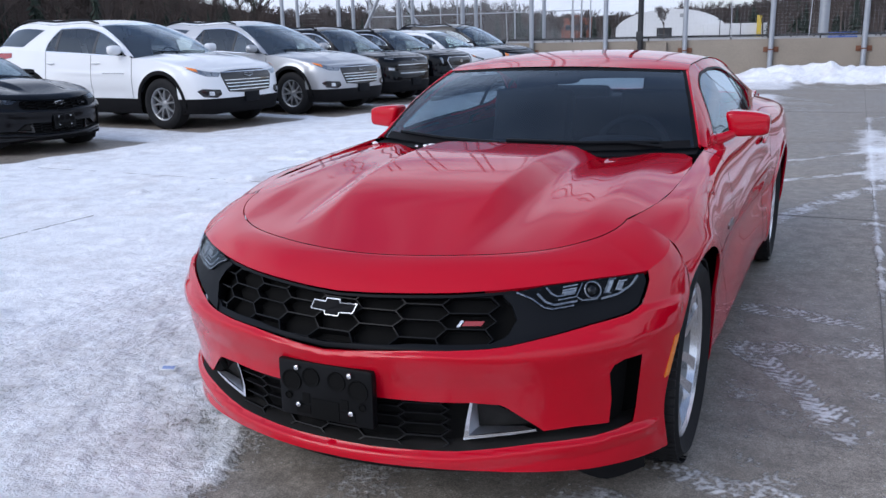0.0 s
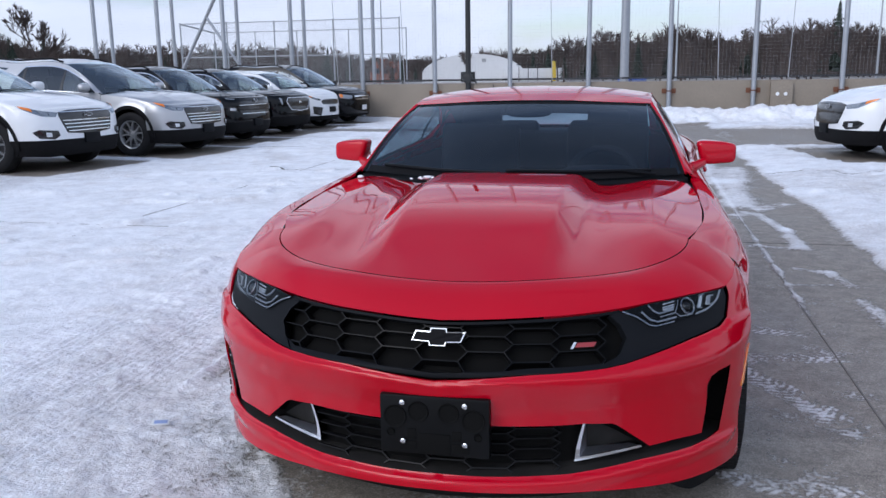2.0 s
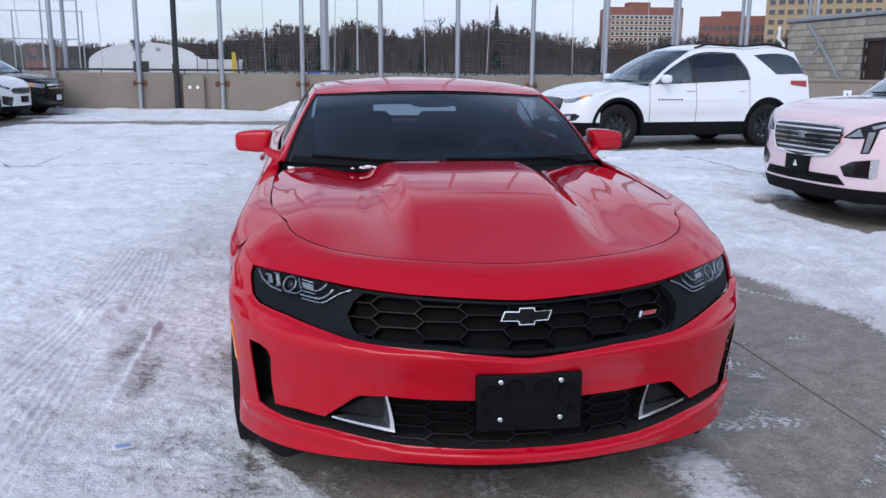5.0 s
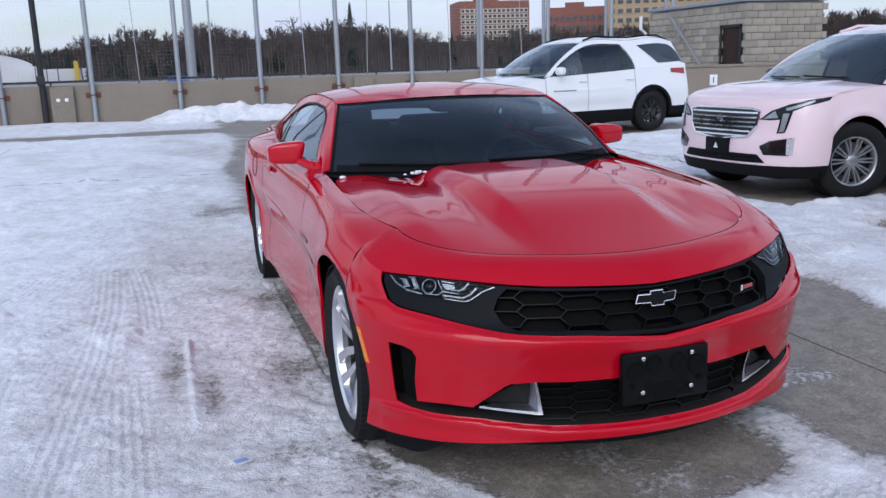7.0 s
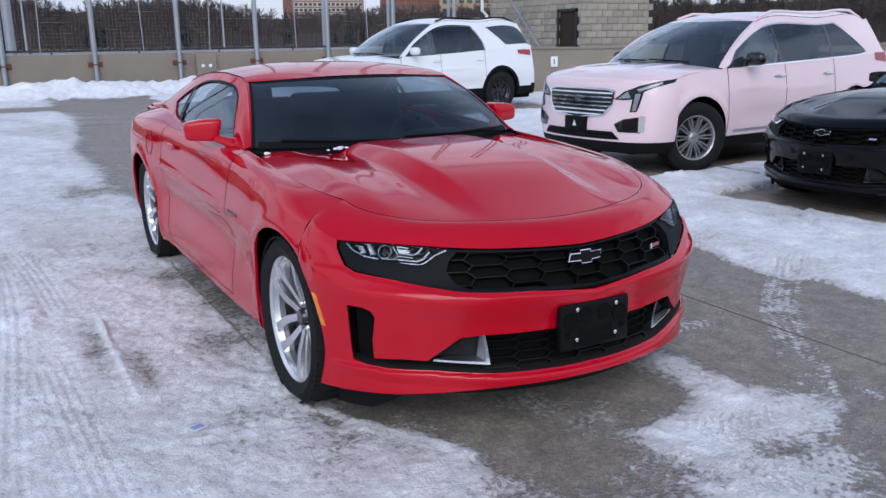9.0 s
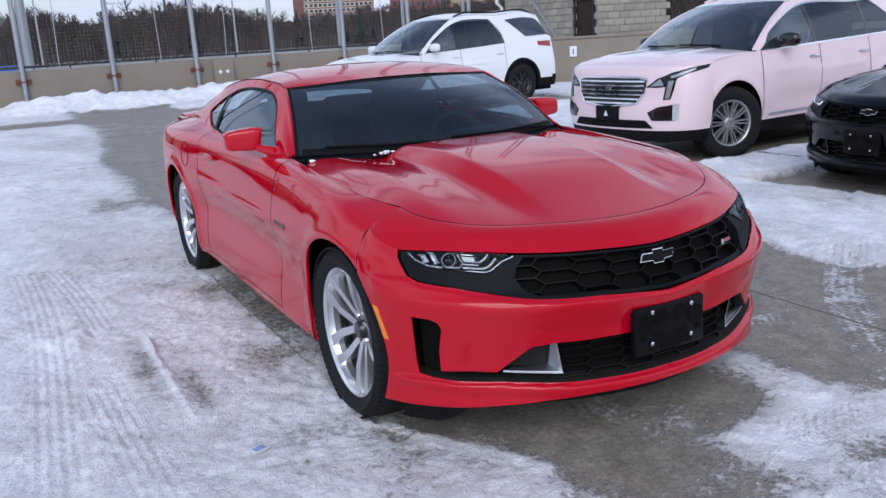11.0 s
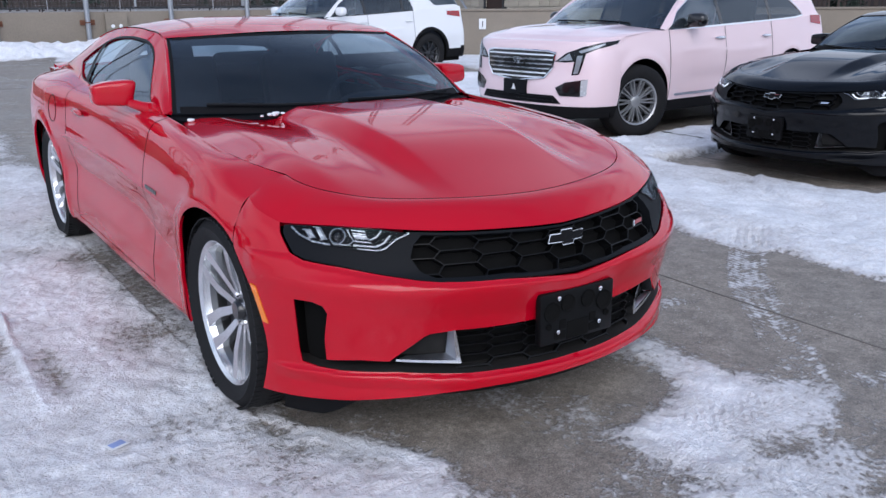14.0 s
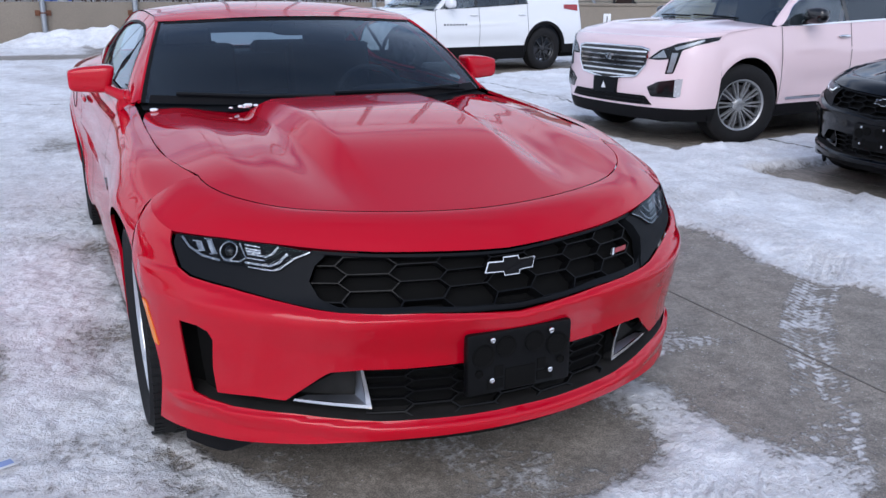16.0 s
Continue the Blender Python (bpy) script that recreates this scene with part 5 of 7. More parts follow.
def tall_car(name, T, paint, label, at, look_, group=""):
    """Builds a tall car. look_: what sets the model apart."""
    L = look_
    car = thing(name, label, "car", group, at)
    half = math.pi / 2
    clad = L.get("clad", .42)
    low_mat = L.get("low", DULL_BLACK)
    nth = lambda pts, sd=1: [(sd * float(T.nose_th(x, z)), z) for x, z in pts]
    strip("front_fascia", T.nose, np.linspace(-half, half, 61), clad, T.zn, 18, paint, car, depth=.02)
    strip("front_skirt", T.nose, np.linspace(-half, half, 61), T.zb, clad - .002, 8, low_mat, car, depth=.03)
    strip("bonnet", T.hood, np.linspace(-1, 1, 41), 0.0, 1.0, 24, paint, car, depth=0)
    ys = T.ys(T.yE + .002, T.yT)
    both(strip, "body_side", T.flank, ys, lambda y: T.low(y, clad), lambda y: np.maximum(T.ztop(y), T.low(y, clad) + .02), 16, paint, car, depth=.02)
    both(strip, "side_skirt", T.flank, np.linspace(T.arch + .01, T.wb - T.arch - .01, 20), T.zb, clad - .002, 6, low_mat, car, depth=.04)
    both(strip, "rear_skirt", T.flank, np.linspace(T.wb + T.arch + .005, T.yT, 8), T.zb + .06, clad - .002, 5, low_mat, car, depth=.03)
    strip("tail_gate", T.tail, np.linspace(-half, half, 41), clad, float(T.ztop(T.yT)), 14, paint, car, depth=.02)
    strip("rear_bumper", T.tail, np.linspace(-half, half, 41), T.zb + .06, clad + .05, 6, low_mat, car, depth=.03, lift=.006)
    if L.get("arches"):
        for sd in (1, -1):
            for yc in (0.0, T.wb):
                strip("arch_trim", arch_trim(T, yc, L["arches"], sd), np.linspace(-.12, math.pi + .12, 37), 0.0, 1.0, 4, low_mat, car, depth=.02, lift=.006, mirror=sd < 0)
    # cabin
    y0, y1 = T.ycowl + L.get("wstart", .17), L.get("wend", T.yT - .38)
    ym = L.get("ymirror", T.ycowl + .20)
    vt_ = L.get("vtop", .86)
    vb = lambda y: .03 + .30 * ease((y - (y1 - .22)) / .25) * L.get("kick", 1.0)
    def vt(y):
        k = np.clip((y - y0) / .22, 0, 1)
        top = .05 + (vt_ - .05) * k ** .6
        end = np.clip((y1 - y) / L.get("rake", .22), 0, 1)
        return np.minimum(top, vb(y) + .01 + (vt_ - .04 - vb(y)) * end ** L.get("tip", .6))
    wy = np.linspace(y0, y1, 70)
    both(strip, "cabin_front", T.side, np.linspace(T.ycowl + .003, y0, 12), 0.0, 1.0, 6, paint, car, depth=0)
    both(strip, "cabin_rear", T.side, np.linspace(y1, T.yT, 20), 0.0, 1.0, 10, paint, car, depth=0)
    both(strip, "window_sill", T.side, wy, 0.0, vb, 3, paint, car, depth=.01)
    both(strip, "roof_side", T.side, wy, vt, 1.0, 8, paint, car, depth=.01)
    cuts = [y0] + L["posts"] + [y1]
    for i, (a, b) in enumerate(zip(cuts, cuts[1:])):
        for ob in both(strip, "side_window", T.side, np.linspace(a + .03 * (i > 0), b - .03 * (i < len(cuts) - 2), 24), vb, vt, 8, GLASS_SUV if i == 0 else GLASS_DARK, car, depth=0, lift=-.006):
            ob.visible_shadow = False
        if i:
            both(strip, "window_post", T.side, np.linspace(a - .03, a + .03, 3), vb, vt, 6, GLOSS_BLACK, car, depth=0, lift=-.003)
    trim = CHROME if L.get("bright", True) else GLOSS_BLACK
    both(strip, "window_trim", T.side, wy, lambda y: vb(y) - .035, lambda y: vb(y), 3, trim, car, depth=0, lift=.004)
    both(strip, "window_trim", T.side, wy, lambda y: vt(y), lambda y: vt(y) + .035, 3, trim if L.get("bright_top") else GLOSS_BLACK, car, depth=0, lift=.004)
    if L.get("quarter"):
        a, b = L["quarter"]
        both(strip, "quarter_window", T.side, np.linspace(a, b, 14), lambda y: np.minimum(np.maximum(.10, .80 - .70 * (y - a) / .42), .79), lambda y: .80 - .52 * np.clip((y - (b - .18)) / .18, 0, 1), 6, GLASS_DARK, car, depth=0, lift=.004)
    both(strip, "front_pillar", T.pillar, np.linspace(0, 1, 16), 0.0, 1.0, 4, paint, car, depth=0)
    g = strip("windscreen", T.screen, np.linspace(-1, 1, 31), 0.0, 1.0, 14, GLASS_SUV, car, depth=0)
    g.visible_shadow = False
    strip("roof", T.roof, np.linspace(-1, 1, 31), 0.0, 1.0, 26, paint, car, depth=.01)
    strip("rear_hatch", T.back, np.linspace(-1, 1, 21), 0.0, 1.0, 12, paint, car, depth=.01)
    strip("rear_window", T.back, np.linspace(-.86, .86, 21), .10, .72, 8, GLASS_DARK, car, depth=0, lift=.004)
    if L.get("rails", True):
        for sd in (1, -1):
            pts = []
            for y in np.linspace(T.yhead + .12, T.yroof - .02, 9):
                xr, zr = T.rail(np.array(y))
                e = .045 if T.yhead + .2 < y < T.yroof - .15 else .012
                pts.append((sd * (float(xr) - .05), float(y), float(zr) + e + .012))
            part("roof_rack_bar", Geo().tube(pts, .017, 8), L.get("railmat", SATIN_BLACK), car)
    # face
    for sd in (1, -1):
        lamp = panel("headlamp", T.nose, nth(L["lamp"], sd), (.03, .015), GLASS_CLEAR, car, depth=0, lift=.008, label="clear headlamp lens")
        lamp.visible_shadow = False
        panel("lamp_bowl", T.nose, nth(L["lamp"], sd), (.03, .02), L.get("bowl", GLOSS_BLACK), lamp, depth=.0, lift=.002)
        for poly in L.get("lights", []):
            panel("light_unit", T.nose, nth(poly, sd), (.03, .02), LAMP_PALE, lamp, depth=.004, lift=.006)
        for poly in L.get("amber", []):
            panel("turn_light", T.nose, nth(poly, sd), (.03, .02), AMBER, lamp, depth=.004, lift=.0085)
        if L.get("fog"):
            f = panel("fog_recess", T.nose, nth(L["fog"], sd), (.03, .02), GLOSS_BLACK, car, depth=.012, lift=.006)
            for poly in L.get("foglamp", []):
                panel("fog_lamp", T.nose, nth(poly, sd), (.02, .02), L.get("fogmat", LAMP_PALE), f, depth=.01, lift=.012)
    gp = L["grille"]
    full = nth(gp) + nth([(-x, z) for x, z in gp[::-1] if x > 0])
    gr = panel("grille", T.nose, full, (.04, .02), GLOSS_BLACK, car, depth=.02, lift=.004)
    bm_ = L.get("barmat", CHROME)
    for z in L.get("bars", []):
        xs = [x0 + (x1 - x0) * (z - z0) / (z1 - z0) for (x0, z0), (x1, z1) in zip(gp, gp[1:]) if min(z0, z1) <= z <= max(z0, z1) and z0 != z1]
        if not xs:
            continue
        e = max(xs) - .02
        w_ = L.get("barw", .010)
        strip("grille_bar", T.nose, np.linspace(-float(T.nose_th(e, z)), float(T.nose_th(e, z)), 25), z - w_, z + w_, 3, bm_, gr, depth=.012, lift=.016)
    if L.get("rim"):
        o = gp
        for (xa, za), (xb, zb_) in zip(o, o[1:]):
            if xa == 0 and xb == 0:
                continue
            for sd in (1, -1):
                pa = [surf_normals(T.nose, np.array(sd * T.nose_th(xa + (xb - xa) * k / 4, za + (zb_ - za) * k / 4)), np.array(za + (zb_ - za) * k / 4)) for k in range(5)]
                part("grille_rim", Geo().tube([tuple(p + n * .012) for p, n in pa], .009, 6), L["rim"], gr)
    zb_ = L.get("badge", .80)
    def put(u, v, d):
        p, n = surf_normals(T.nose, np.array(T.nose_th(u, zb_ + v)), np.array(zb_ + v))
        return tuple(p + n * (.018 + d))
    if L.get("bow", True):
        bow_badge(gr, put, 1.25, CHROME, L.get("bowface", GLOSS_BLACK))
    else:
        part("badge", Geo().prism([(-.05, .03), (.05, .03), (.05, -.005), (0, -.035), (-.05, -.005)], 0, .008, put), CHROME, gr, "plain bright shield badge")
    if L.get("plate"):
        zp = L["plate"]
        p, n = surf_normals(T.nose, np.array(0.0), np.array(zp))
        b = part("plate_bracket", Geo().box(-.16, .16, p[1] - .035, p[1] + .02, zp - .075, zp + .075, .01), SATIN_BLACK, car, "black plastic plate bracket")
        if L.get("triangle"):
            part("sticker", Geo().prism([(-.03, -.03), (.03, -.03), (0, .03)], 0, .003, lambda u, v, d: (u, p[1] - .036 - d, zp + v)), PLATE_WHITE, b, "small white triangle sticker")
        elif L.get("whiteplate"):
            part("number_plate", Geo().box(-.15, .15, p[1] - .040, p[1] - .036, zp - .07, zp + .07, .002), PLATE_WHITE, b)
    if L.get("intake"):
        ip = L["intake"]
        it = panel("lower_intake", T.nose, nth(ip) + nth([(-x, z) for x, z in ip[::-1] if x > 0]), (.04, .02), DULL_BLACK, car, depth=.02, lift=.006)
        for z in np.arange(ip[-1][1] + .03, ip[0][1] - .02, .034):
            e = .50
            strip("intake_bar", T.nose, np.linspace(-float(T.nose_th(e, z)), float(T.nose_th(e, z)), 25), z - .006, z + .006, 2, SATIN_BLACK, it, depth=.01, lift=.014)
    if L.get("marker"):
        ya, yb, za, zc_ = L["marker"]
        both(strip, "side_marker", T.flank, np.linspace(ya, yb, 3), za, zc_, 4, AMBER, car, depth=0, lift=.006)
    # wheels and wells
    for (wx, wy_, sd) in ((T.w - .13, 0, 1), (-T.w + .13, 0, -1), (T.w - .13, T.wb, 1), (-T.w + .13, T.wb, -1)):
        wheel(car, wx, wy_, T.R, T.R * L.get("rimk", .66), .24, sd, L.get("wheel", "split"), metal=L.get("wmat", SILVER_RIM), lugs=False, turn=L.get("steer", 0) if wy_ == 0 else 0)
    for yc in (0.0, T.wb):
        for sd in (1, -1):
            th = np.linspace(-.3, math.pi + .3, 25)
            R = T.arch + .012
            rows = np.array([[(sd * xx, yc - R * math.cos(a), T.R + R * math.sin(a)) for a in th] for xx in (T.w - .40, T.w - .05)])
            part("wheel_well", Geo().grid(rows).grid(np.array([[(sd * (T.w - .40), yc - r * math.cos(a), T.R + r * math.sin(a)) for a in th] for r in (.02, R)])), UNDERBODY, car)
    part("underbody", Geo().box(-T.w + .30, T.w - .30, -T.fo + .18, -.30, .22, .42, .03).box(-T.w + .12, T.w - .12, -.32, T.tip0 - .25, .22, .42, .03), UNDERBODY, car)
    # cabin fittings
    zf = T.zc
    part("dashboard", Geo().box(-T.w + .18, T.w - .18, T.ycowl + .02, T.ycowl + .40, zf - .35, zf - .02, .05), CABIN, car)
    trimc = L.get("seats", CABIN)
    for sx in (.40, -.40):
        for ysx in (T.yhead + .35, T.yhead + 1.2):
            s = part("seat", Geo().bm(rbox_bm(.50, .14, .66), pose(sx, ysx, zf + .02, -12, 0, 0)), trimc, car)
            part("headrest", Geo().bm(rbox_bm(.26, .10, .18), pose(sx, ysx + .10, zf + .42, -8, 0, 0)), trimc, s)
    part("steering_wheel", Geo().bm(torus_bm(.185, .016), pose(.40, T.ycowl + .55, zf - .02, 68, 0, 0)), CABIN, car)
    part("cabin_floor", Geo().box(-T.w + .10, T.w - .10, T.ycowl, T.yT, .45, .55).box(-T.w + .09, -T.w + .13, T.ycowl, T.yT, .5, T.belt[0] - .02).box(T.w - .13, T.w - .09, T.ycowl, T.yT, .5, T.belt[0] - .02), CABIN, car)
    # mirrors, handles, shut lines
    mm = L.get("mirror", paint)
    for sd in (1, -1):
        xb, zb2 = T.flank(np.array(ym), np.array(T.belt[0]))[0], T.belt[0] + .10
        m = part("door_mirror", blob(sd * (xb + .11), ym + .06, zb2, .115, .075, .075, 3.0, 18, 10), mm, car)
        part("mirror_arm", Geo().tube([(sd * (xb - .03), ym + .06, zb2 - .07), (sd * (xb + .05), ym + .06, zb2 - .03)], .03, 8), GLOSS_BLACK, m)
        for yh in L["handles"]:
            x = float(T.flank(np.array(yh), np.array(T.belt[0] - .10))[0])
            part("door_handle", Geo().bm(blob_bm(.018, .10, .016), Matrix.Translation((sd * (x + .018), yh, T.belt[0] - .10))), L.get("handle", paint), car)
        for yg in L["gaps"]:
            strip("shut_line", T.flank, np.array([yg - .004, yg + .004]), lambda y: np.maximum(T.low(y, clad), clad), lambda y: T.ztop(y) - .005, 12, UNDERBODY, car, depth=0, lift=.0035, mirror=sd < 0)
        for poly in L.get("tail", [[(.78, .90), (.78, 1.06), (1.25, 1.06), (1.35, .90)]]):
            ts = np.linspace(poly[0][0], poly[2][0], 10)
            strip("tail_lamp", T.tail, ts, poly[0][1], poly[1][1], 4, TAIL_RED, car, depth=0, lift=.008, mirror=sd < 0)
        strip("tail_lamp", T.flank, np.linspace(T.yT - L.get("tailrun", .26), T.yT, 6), lambda y: L.get("taillow", .96) + .12 * (T.yT - y), L.get("tailhigh", 1.06), 4, TAIL_RED, car, depth=0, lift=.006, mirror=sd < 0)
        if L.get("lettering"):
            ya, zl = L["lettering"]
            bar = Geo().box(-.006, .006, -.016, .016, -.014, .014, .002).mesh("door_lettering", CHROME if paint is not WHITE_PAINT or L.get("wmat", ALLOY) is ALLOY else GLOSS_BLACK)
            for k in range(8):
                x = float(T.flank(np.array(ya + .065 * k), np.array(zl))[0])
                part("door_lettering", bar, CHROME, car, "small plain bar on the door", at=pose(sd * x, ya + .065 * k, zl))
        if L.get("doorstrip"):
            strip("door_moulding", T.flank, np.linspace(T.arch + .12, T.wb - T.arch - .12, 20), L["doorstrip"], L["doorstrip"] + .025, 3, CHROME, car, depth=0, lift=.008, mirror=sd < 0)
    for x0, x1 in ((-.62, -.04), (.0, .60)):
        a = T.screen(np.array([x0 / T.w, (x0 + x1) / 2 / T.w, x1 / T.w]), np.array([.06, .05, .04]))
        part("wiper", Geo().tube([tuple(p + np.array([0, -.012, .012])) for p in a], .009, 6), SATIN_BLACK, car)
    return car


BIG = dict(lamp=[(.55, .85), (.74, .872), (.90, .925), (.962, .960), (.955, .925), (.90, .865), (.80, .805), (.62, .790)],
           lights=[[(.58, .845), (.70, .862), (.70, .805), (.63, .798)], [(.715, .866), (.815, .888), (.80, .830), (.715, .812)]],
           amber=[[(.872, .915), (.915, .935), (.955, .955), (.948, .926), (.905, .888), (.872, .868)]], bowl=LAMP_WHITE,
           grille=[(0, .885), (.36, .880), (.545, .855), (.57, .80), (.47, .56), (0, .53)],
           bars=[.585, .635, .685, .735, .850], barw=.006, fog=[(.62, .60), (.86, .62), (.92, .585), (.86, .50), (.68, .48), (.60, .53)],
           foglamp=[[(.72, .575), (.79, .58), (.79, .52), (.72, .515)]], posts=[1.50, 2.42], handles=[1.42, 2.52], gaps=[.60, 1.54, 2.66],
           plate=.47, badge=.805, arches=.06, wstart=.10, wend=2.68, quarter=(2.84, 3.90), kick=0, rake=.24, taillow=1.08, tailhigh=1.20, tailrun=.36, bright_top=True, clad=.47, lettering=(.78, .86), bowface=GLOSS_BLACK, rim=None)


def big_suv(h=1.80):
    return Tall(.95, 3.07, 1.15, .998, h, .905, 1.09, .60, 1.55, (1.12, 1.29), 3.72, .69, .395, n=2.9, fall=1.36)


ROW = -7.5                           # degrees by which the parked rows stand askew
def parked(x, y, turn):
    return pose(x, y, 0, 0, 0, turn)


LEFT, RIGHT = 90.0, -90.0            # noses of the rows point into the aisle
T1 = big_suv()
cars = {}
cars["suv_a"] = tall_car("suv", big_suv(1.69), WHITE_PAINT, "white three-row SUV with chrome grille bars and silver wheels", parked(-8.99, 9.16, LEFT - 3.5) @ Matrix.Scale(1.07, 4), dict(BIG), "parked row by the parapet")
cars["suv_b"] = tall_car("suv", big_suv(1.73), SILVER_PAINT, "silver three-row SUV with chrome grille bars and silver wheels", parked(-8.40, 12.02, LEFT - 6.5) @ Matrix.Scale(1.03, 4), dict(BIG), "parked row by the parapet")
cars["suv_c"] = tall_car("suv", Tall(.90, 2.73, .92, .93, 1.66, .98, 1.06, .55, 1.35, (1.06, 1.14), 2.75, .62, .36, n=2.7), BLACK_PAINT, "black compact SUV with a narrow dark grille",
        parked(-8.5, 14.65, LEFT + ROW), dict(BIG, lamp=[(.55, .95), (.75, .975), (.88, 1.0), (.86, .965), (.70, .93), (.56, .93)], lights=[[(.62, .95), (.80, .975), (.80, .955), (.64, .935)]], amber=[], bowl=GLOSS_BLACK, wstart=.17, taillow=.96, tailhigh=1.06,
             grille=[(0, .90), (.50, .90), (.60, .80), (.52, .62), (0, .60)], bars=[.64, .82], badge=.90, posts=[1.45], handles=[1.35, 2.2], gaps=[.60, 1.48], wend=2.55, quarter=None, lettering=None, arches=.05, wmat=ALLOY_DARK, plate=.45,
             fog=[(.60, .78), (.82, .80), (.82, .70), (.62, .68)], foglamp=[[(.66, .76), (.78, .77), (.78, .72), (.66, .71)]]), "parked row by the parapet")
cars["suv_d"] = tall_car("suv", Tall(.88, 2.78, .94, .93, 1.62, .97, 1.04, .50, 1.30, (1.04, 1.13), 2.75, .61, .36, n=2.6), BLACK_PAINT, "black crossover with bright upright lamp strips",
        parked(-8.5, 17.2, LEFT + ROW), dict(BIG, lamp=[(.56, .92), (.74, .95), (.90, .985), (.88, .95), (.76, .92), (.70, .74), (.64, .73), (.66, .89)], lights=[[(.66, .90), (.72, .91), (.69, .75), (.65, .75)]], amber=[], bowl=GLOSS_BLACK, wstart=.17, taillow=.96, tailhigh=1.06,
             grille=[(0, .90), (.46, .90), (.54, .82), (.40, .62), (0, .58)], bars=[.64, .70, .76, .82], barmat=GLOSS_BLACK, rim=CHROME, bow=False, badge=.80, posts=[1.42], handles=[1.32, 2.15], gaps=[.58, 1.45], wend=2.6, quarter=None, lettering=None, bright_top=True, wmat=ALLOY_DARK, plate=None, fog=None), "parked row by the parapet")
cars["hatch"] = tall_car("hatchback", Tall(.80, 2.60, .77, .88, 1.58, .92, 1.04, .34, 1.22, (1.02, 1.10), 2.55, .56, .325, n=2.3), WHITE_PAINT, "white compact electric hatchback",
        parked(-8.5, 19.7, LEFT + ROW), dict(BIG, lamp=[(.50, .80), (.66, .84), (.82, .92), (.80, .86), (.68, .79), (.54, .76)], lights=[[(.60, .80), (.72, .85), (.72, .82), (.62, .78)]], bowl=GLOSS_BLACK, wstart=.17, taillow=.96, tailhigh=1.06, amber=[[(.75, .875), (.80, .905), (.79, .865), (.76, .845)]],
             grille=[(0, .80), (.40, .79), (.50, .74), (.42, .66), (0, .65)], bars=[], badge=.75, posts=[1.30], handles=[1.2, 2.0], gaps=[.50, 1.33], wend=2.35, quarter=None, lettering=None, arches=.0, plate=.52,
             fog=[(.46, .58), (.76, .62), (.74, .42), (.52, .36)], foglamp=[], clad=.36, rails=False), "parked row by the parapet")
cars["van"] = tall_car("minivan", Tall(.95, 3.08, 1.12, .985, 1.74, .93, 1.06, .30, 1.30, (1.06, 1.12), 3.35, .70, .345, n=2.7), BLACK_PAINT, "black minivan with pale headlamps parked at the row's end",
        parked(-8.55, 22.2, LEFT + ROW), dict(BIG, lamp=[(.56, .84), (.80, .87), (.93, .90), (.93, .78), (.70, .74), (.58, .76)], bowl=LAMP_PALE, lights=[[(.62, .82), (.76, .84), (.76, .77), (.64, .77)]], amber=[[(.86, .875), (.925, .89), (.925, .80), (.87, .79)]],
             grille=[(0, .86), (.42, .85), (.52, .80), (.44, .70), (0, .68)], bars=[.73, .81], barw=.014, bow=False, badge=.77, posts=[1.55, 2.75], handles=[1.45, 1.75], gaps=[.60, 1.60], wend=3.6, quarter=None, lettering=None, arches=.0, bright=False, plate=.48, whiteplate=True,
             fog=None, clad=.30, wheel="multi10", mirror=BLACK_PAINT), "parked row by the parapet")
cars["suv_w"] = tall_car("suv", T1, WHITE_PAINT, "white three-row SUV with black wheels and dark grille", parked(4.47, 12.12, RIGHT + 8.9),
        dict(BIG, wmat=ALLOY_DARK, barmat=GLOSS_BLACK, bright=False, bright_top=False, bars=[.60, .66, .72, .78, .85]), "parked row across the aisle")
TX = Tall(.90, 2.857, 1.04, .952, 1.675, 1.00, 1.085, .36, 1.20, (1.085, 1.20), 3.42, .66, .380, n=2.6, bluff=.07, fall=1.26)
cars["suv_p"] = tall_car("suv", TX, PINK_PAINT, "pale pink luxury SUV with a chrome slatted grille and upright lamps", parked(4.82, 4.39, RIGHT + 4.8),
        dict(lamp=[(.49, .80), (.60, .885), (.74, .945), (.86, .985), (.925, 1.01), (.925, .975), (.86, .930), (.785, .885), (.742, .68), (.672, .672), (.690, .805), (.60, .795)],
             lights=[[(.712, .86), (.760, .865), (.732, .69), (.690, .685)], [(.53, .808), (.635, .885), (.675, .82)], [(.72, .910), (.89, .985), (.895, .965), (.74, .885)]], 
             grille=[(0, .905), (.40, .900), (.50, .880), (.475, .74), (.385, .635), (0, .59)], bars=[.635, .68, .725, .77, .815, .86], barw=.007, rim=CHROME, bow=False, badge=.80,
             fog=[(.52, .545), (.62, .60), (.80, .635), (.815, .50), (.78, .465), (.57, .465)], foglamp=[[(.765, .625), (.820, .635), (.810, .475), (.765, .47)]],
             posts=[1.42, 2.42], handles=[1.34, 2.28], gaps=[.44, 1.46, 2.42], ymirror=.72, handle=CHROME, plate=.53, triangle=True, arches=0, wstart=.06, wend=3.16, quarter=None, kick=.12, rake=.52, tip=.85, taillow=1.08, tailhigh=1.20, mirror=GLOSS_BLACK, wheel="multi10", steer=-16, intake=[(0, .465), (.50, .465), (.58, .385), (0, .380)], doorstrip=.40, clad=.36, bright_top=True, railmat=PINK_PAINT, lettering=None), "parked row across the aisle")
coupe("coupe", BLACK_PAINT, "black two-door sports coupe parked across the aisle", parked(4.92, 1.36, RIGHT), "parked row across the aisle", trim=GLOSS_BLACK, slash=GLOSS_BLACK, badge=CHROME, drl=LIT)
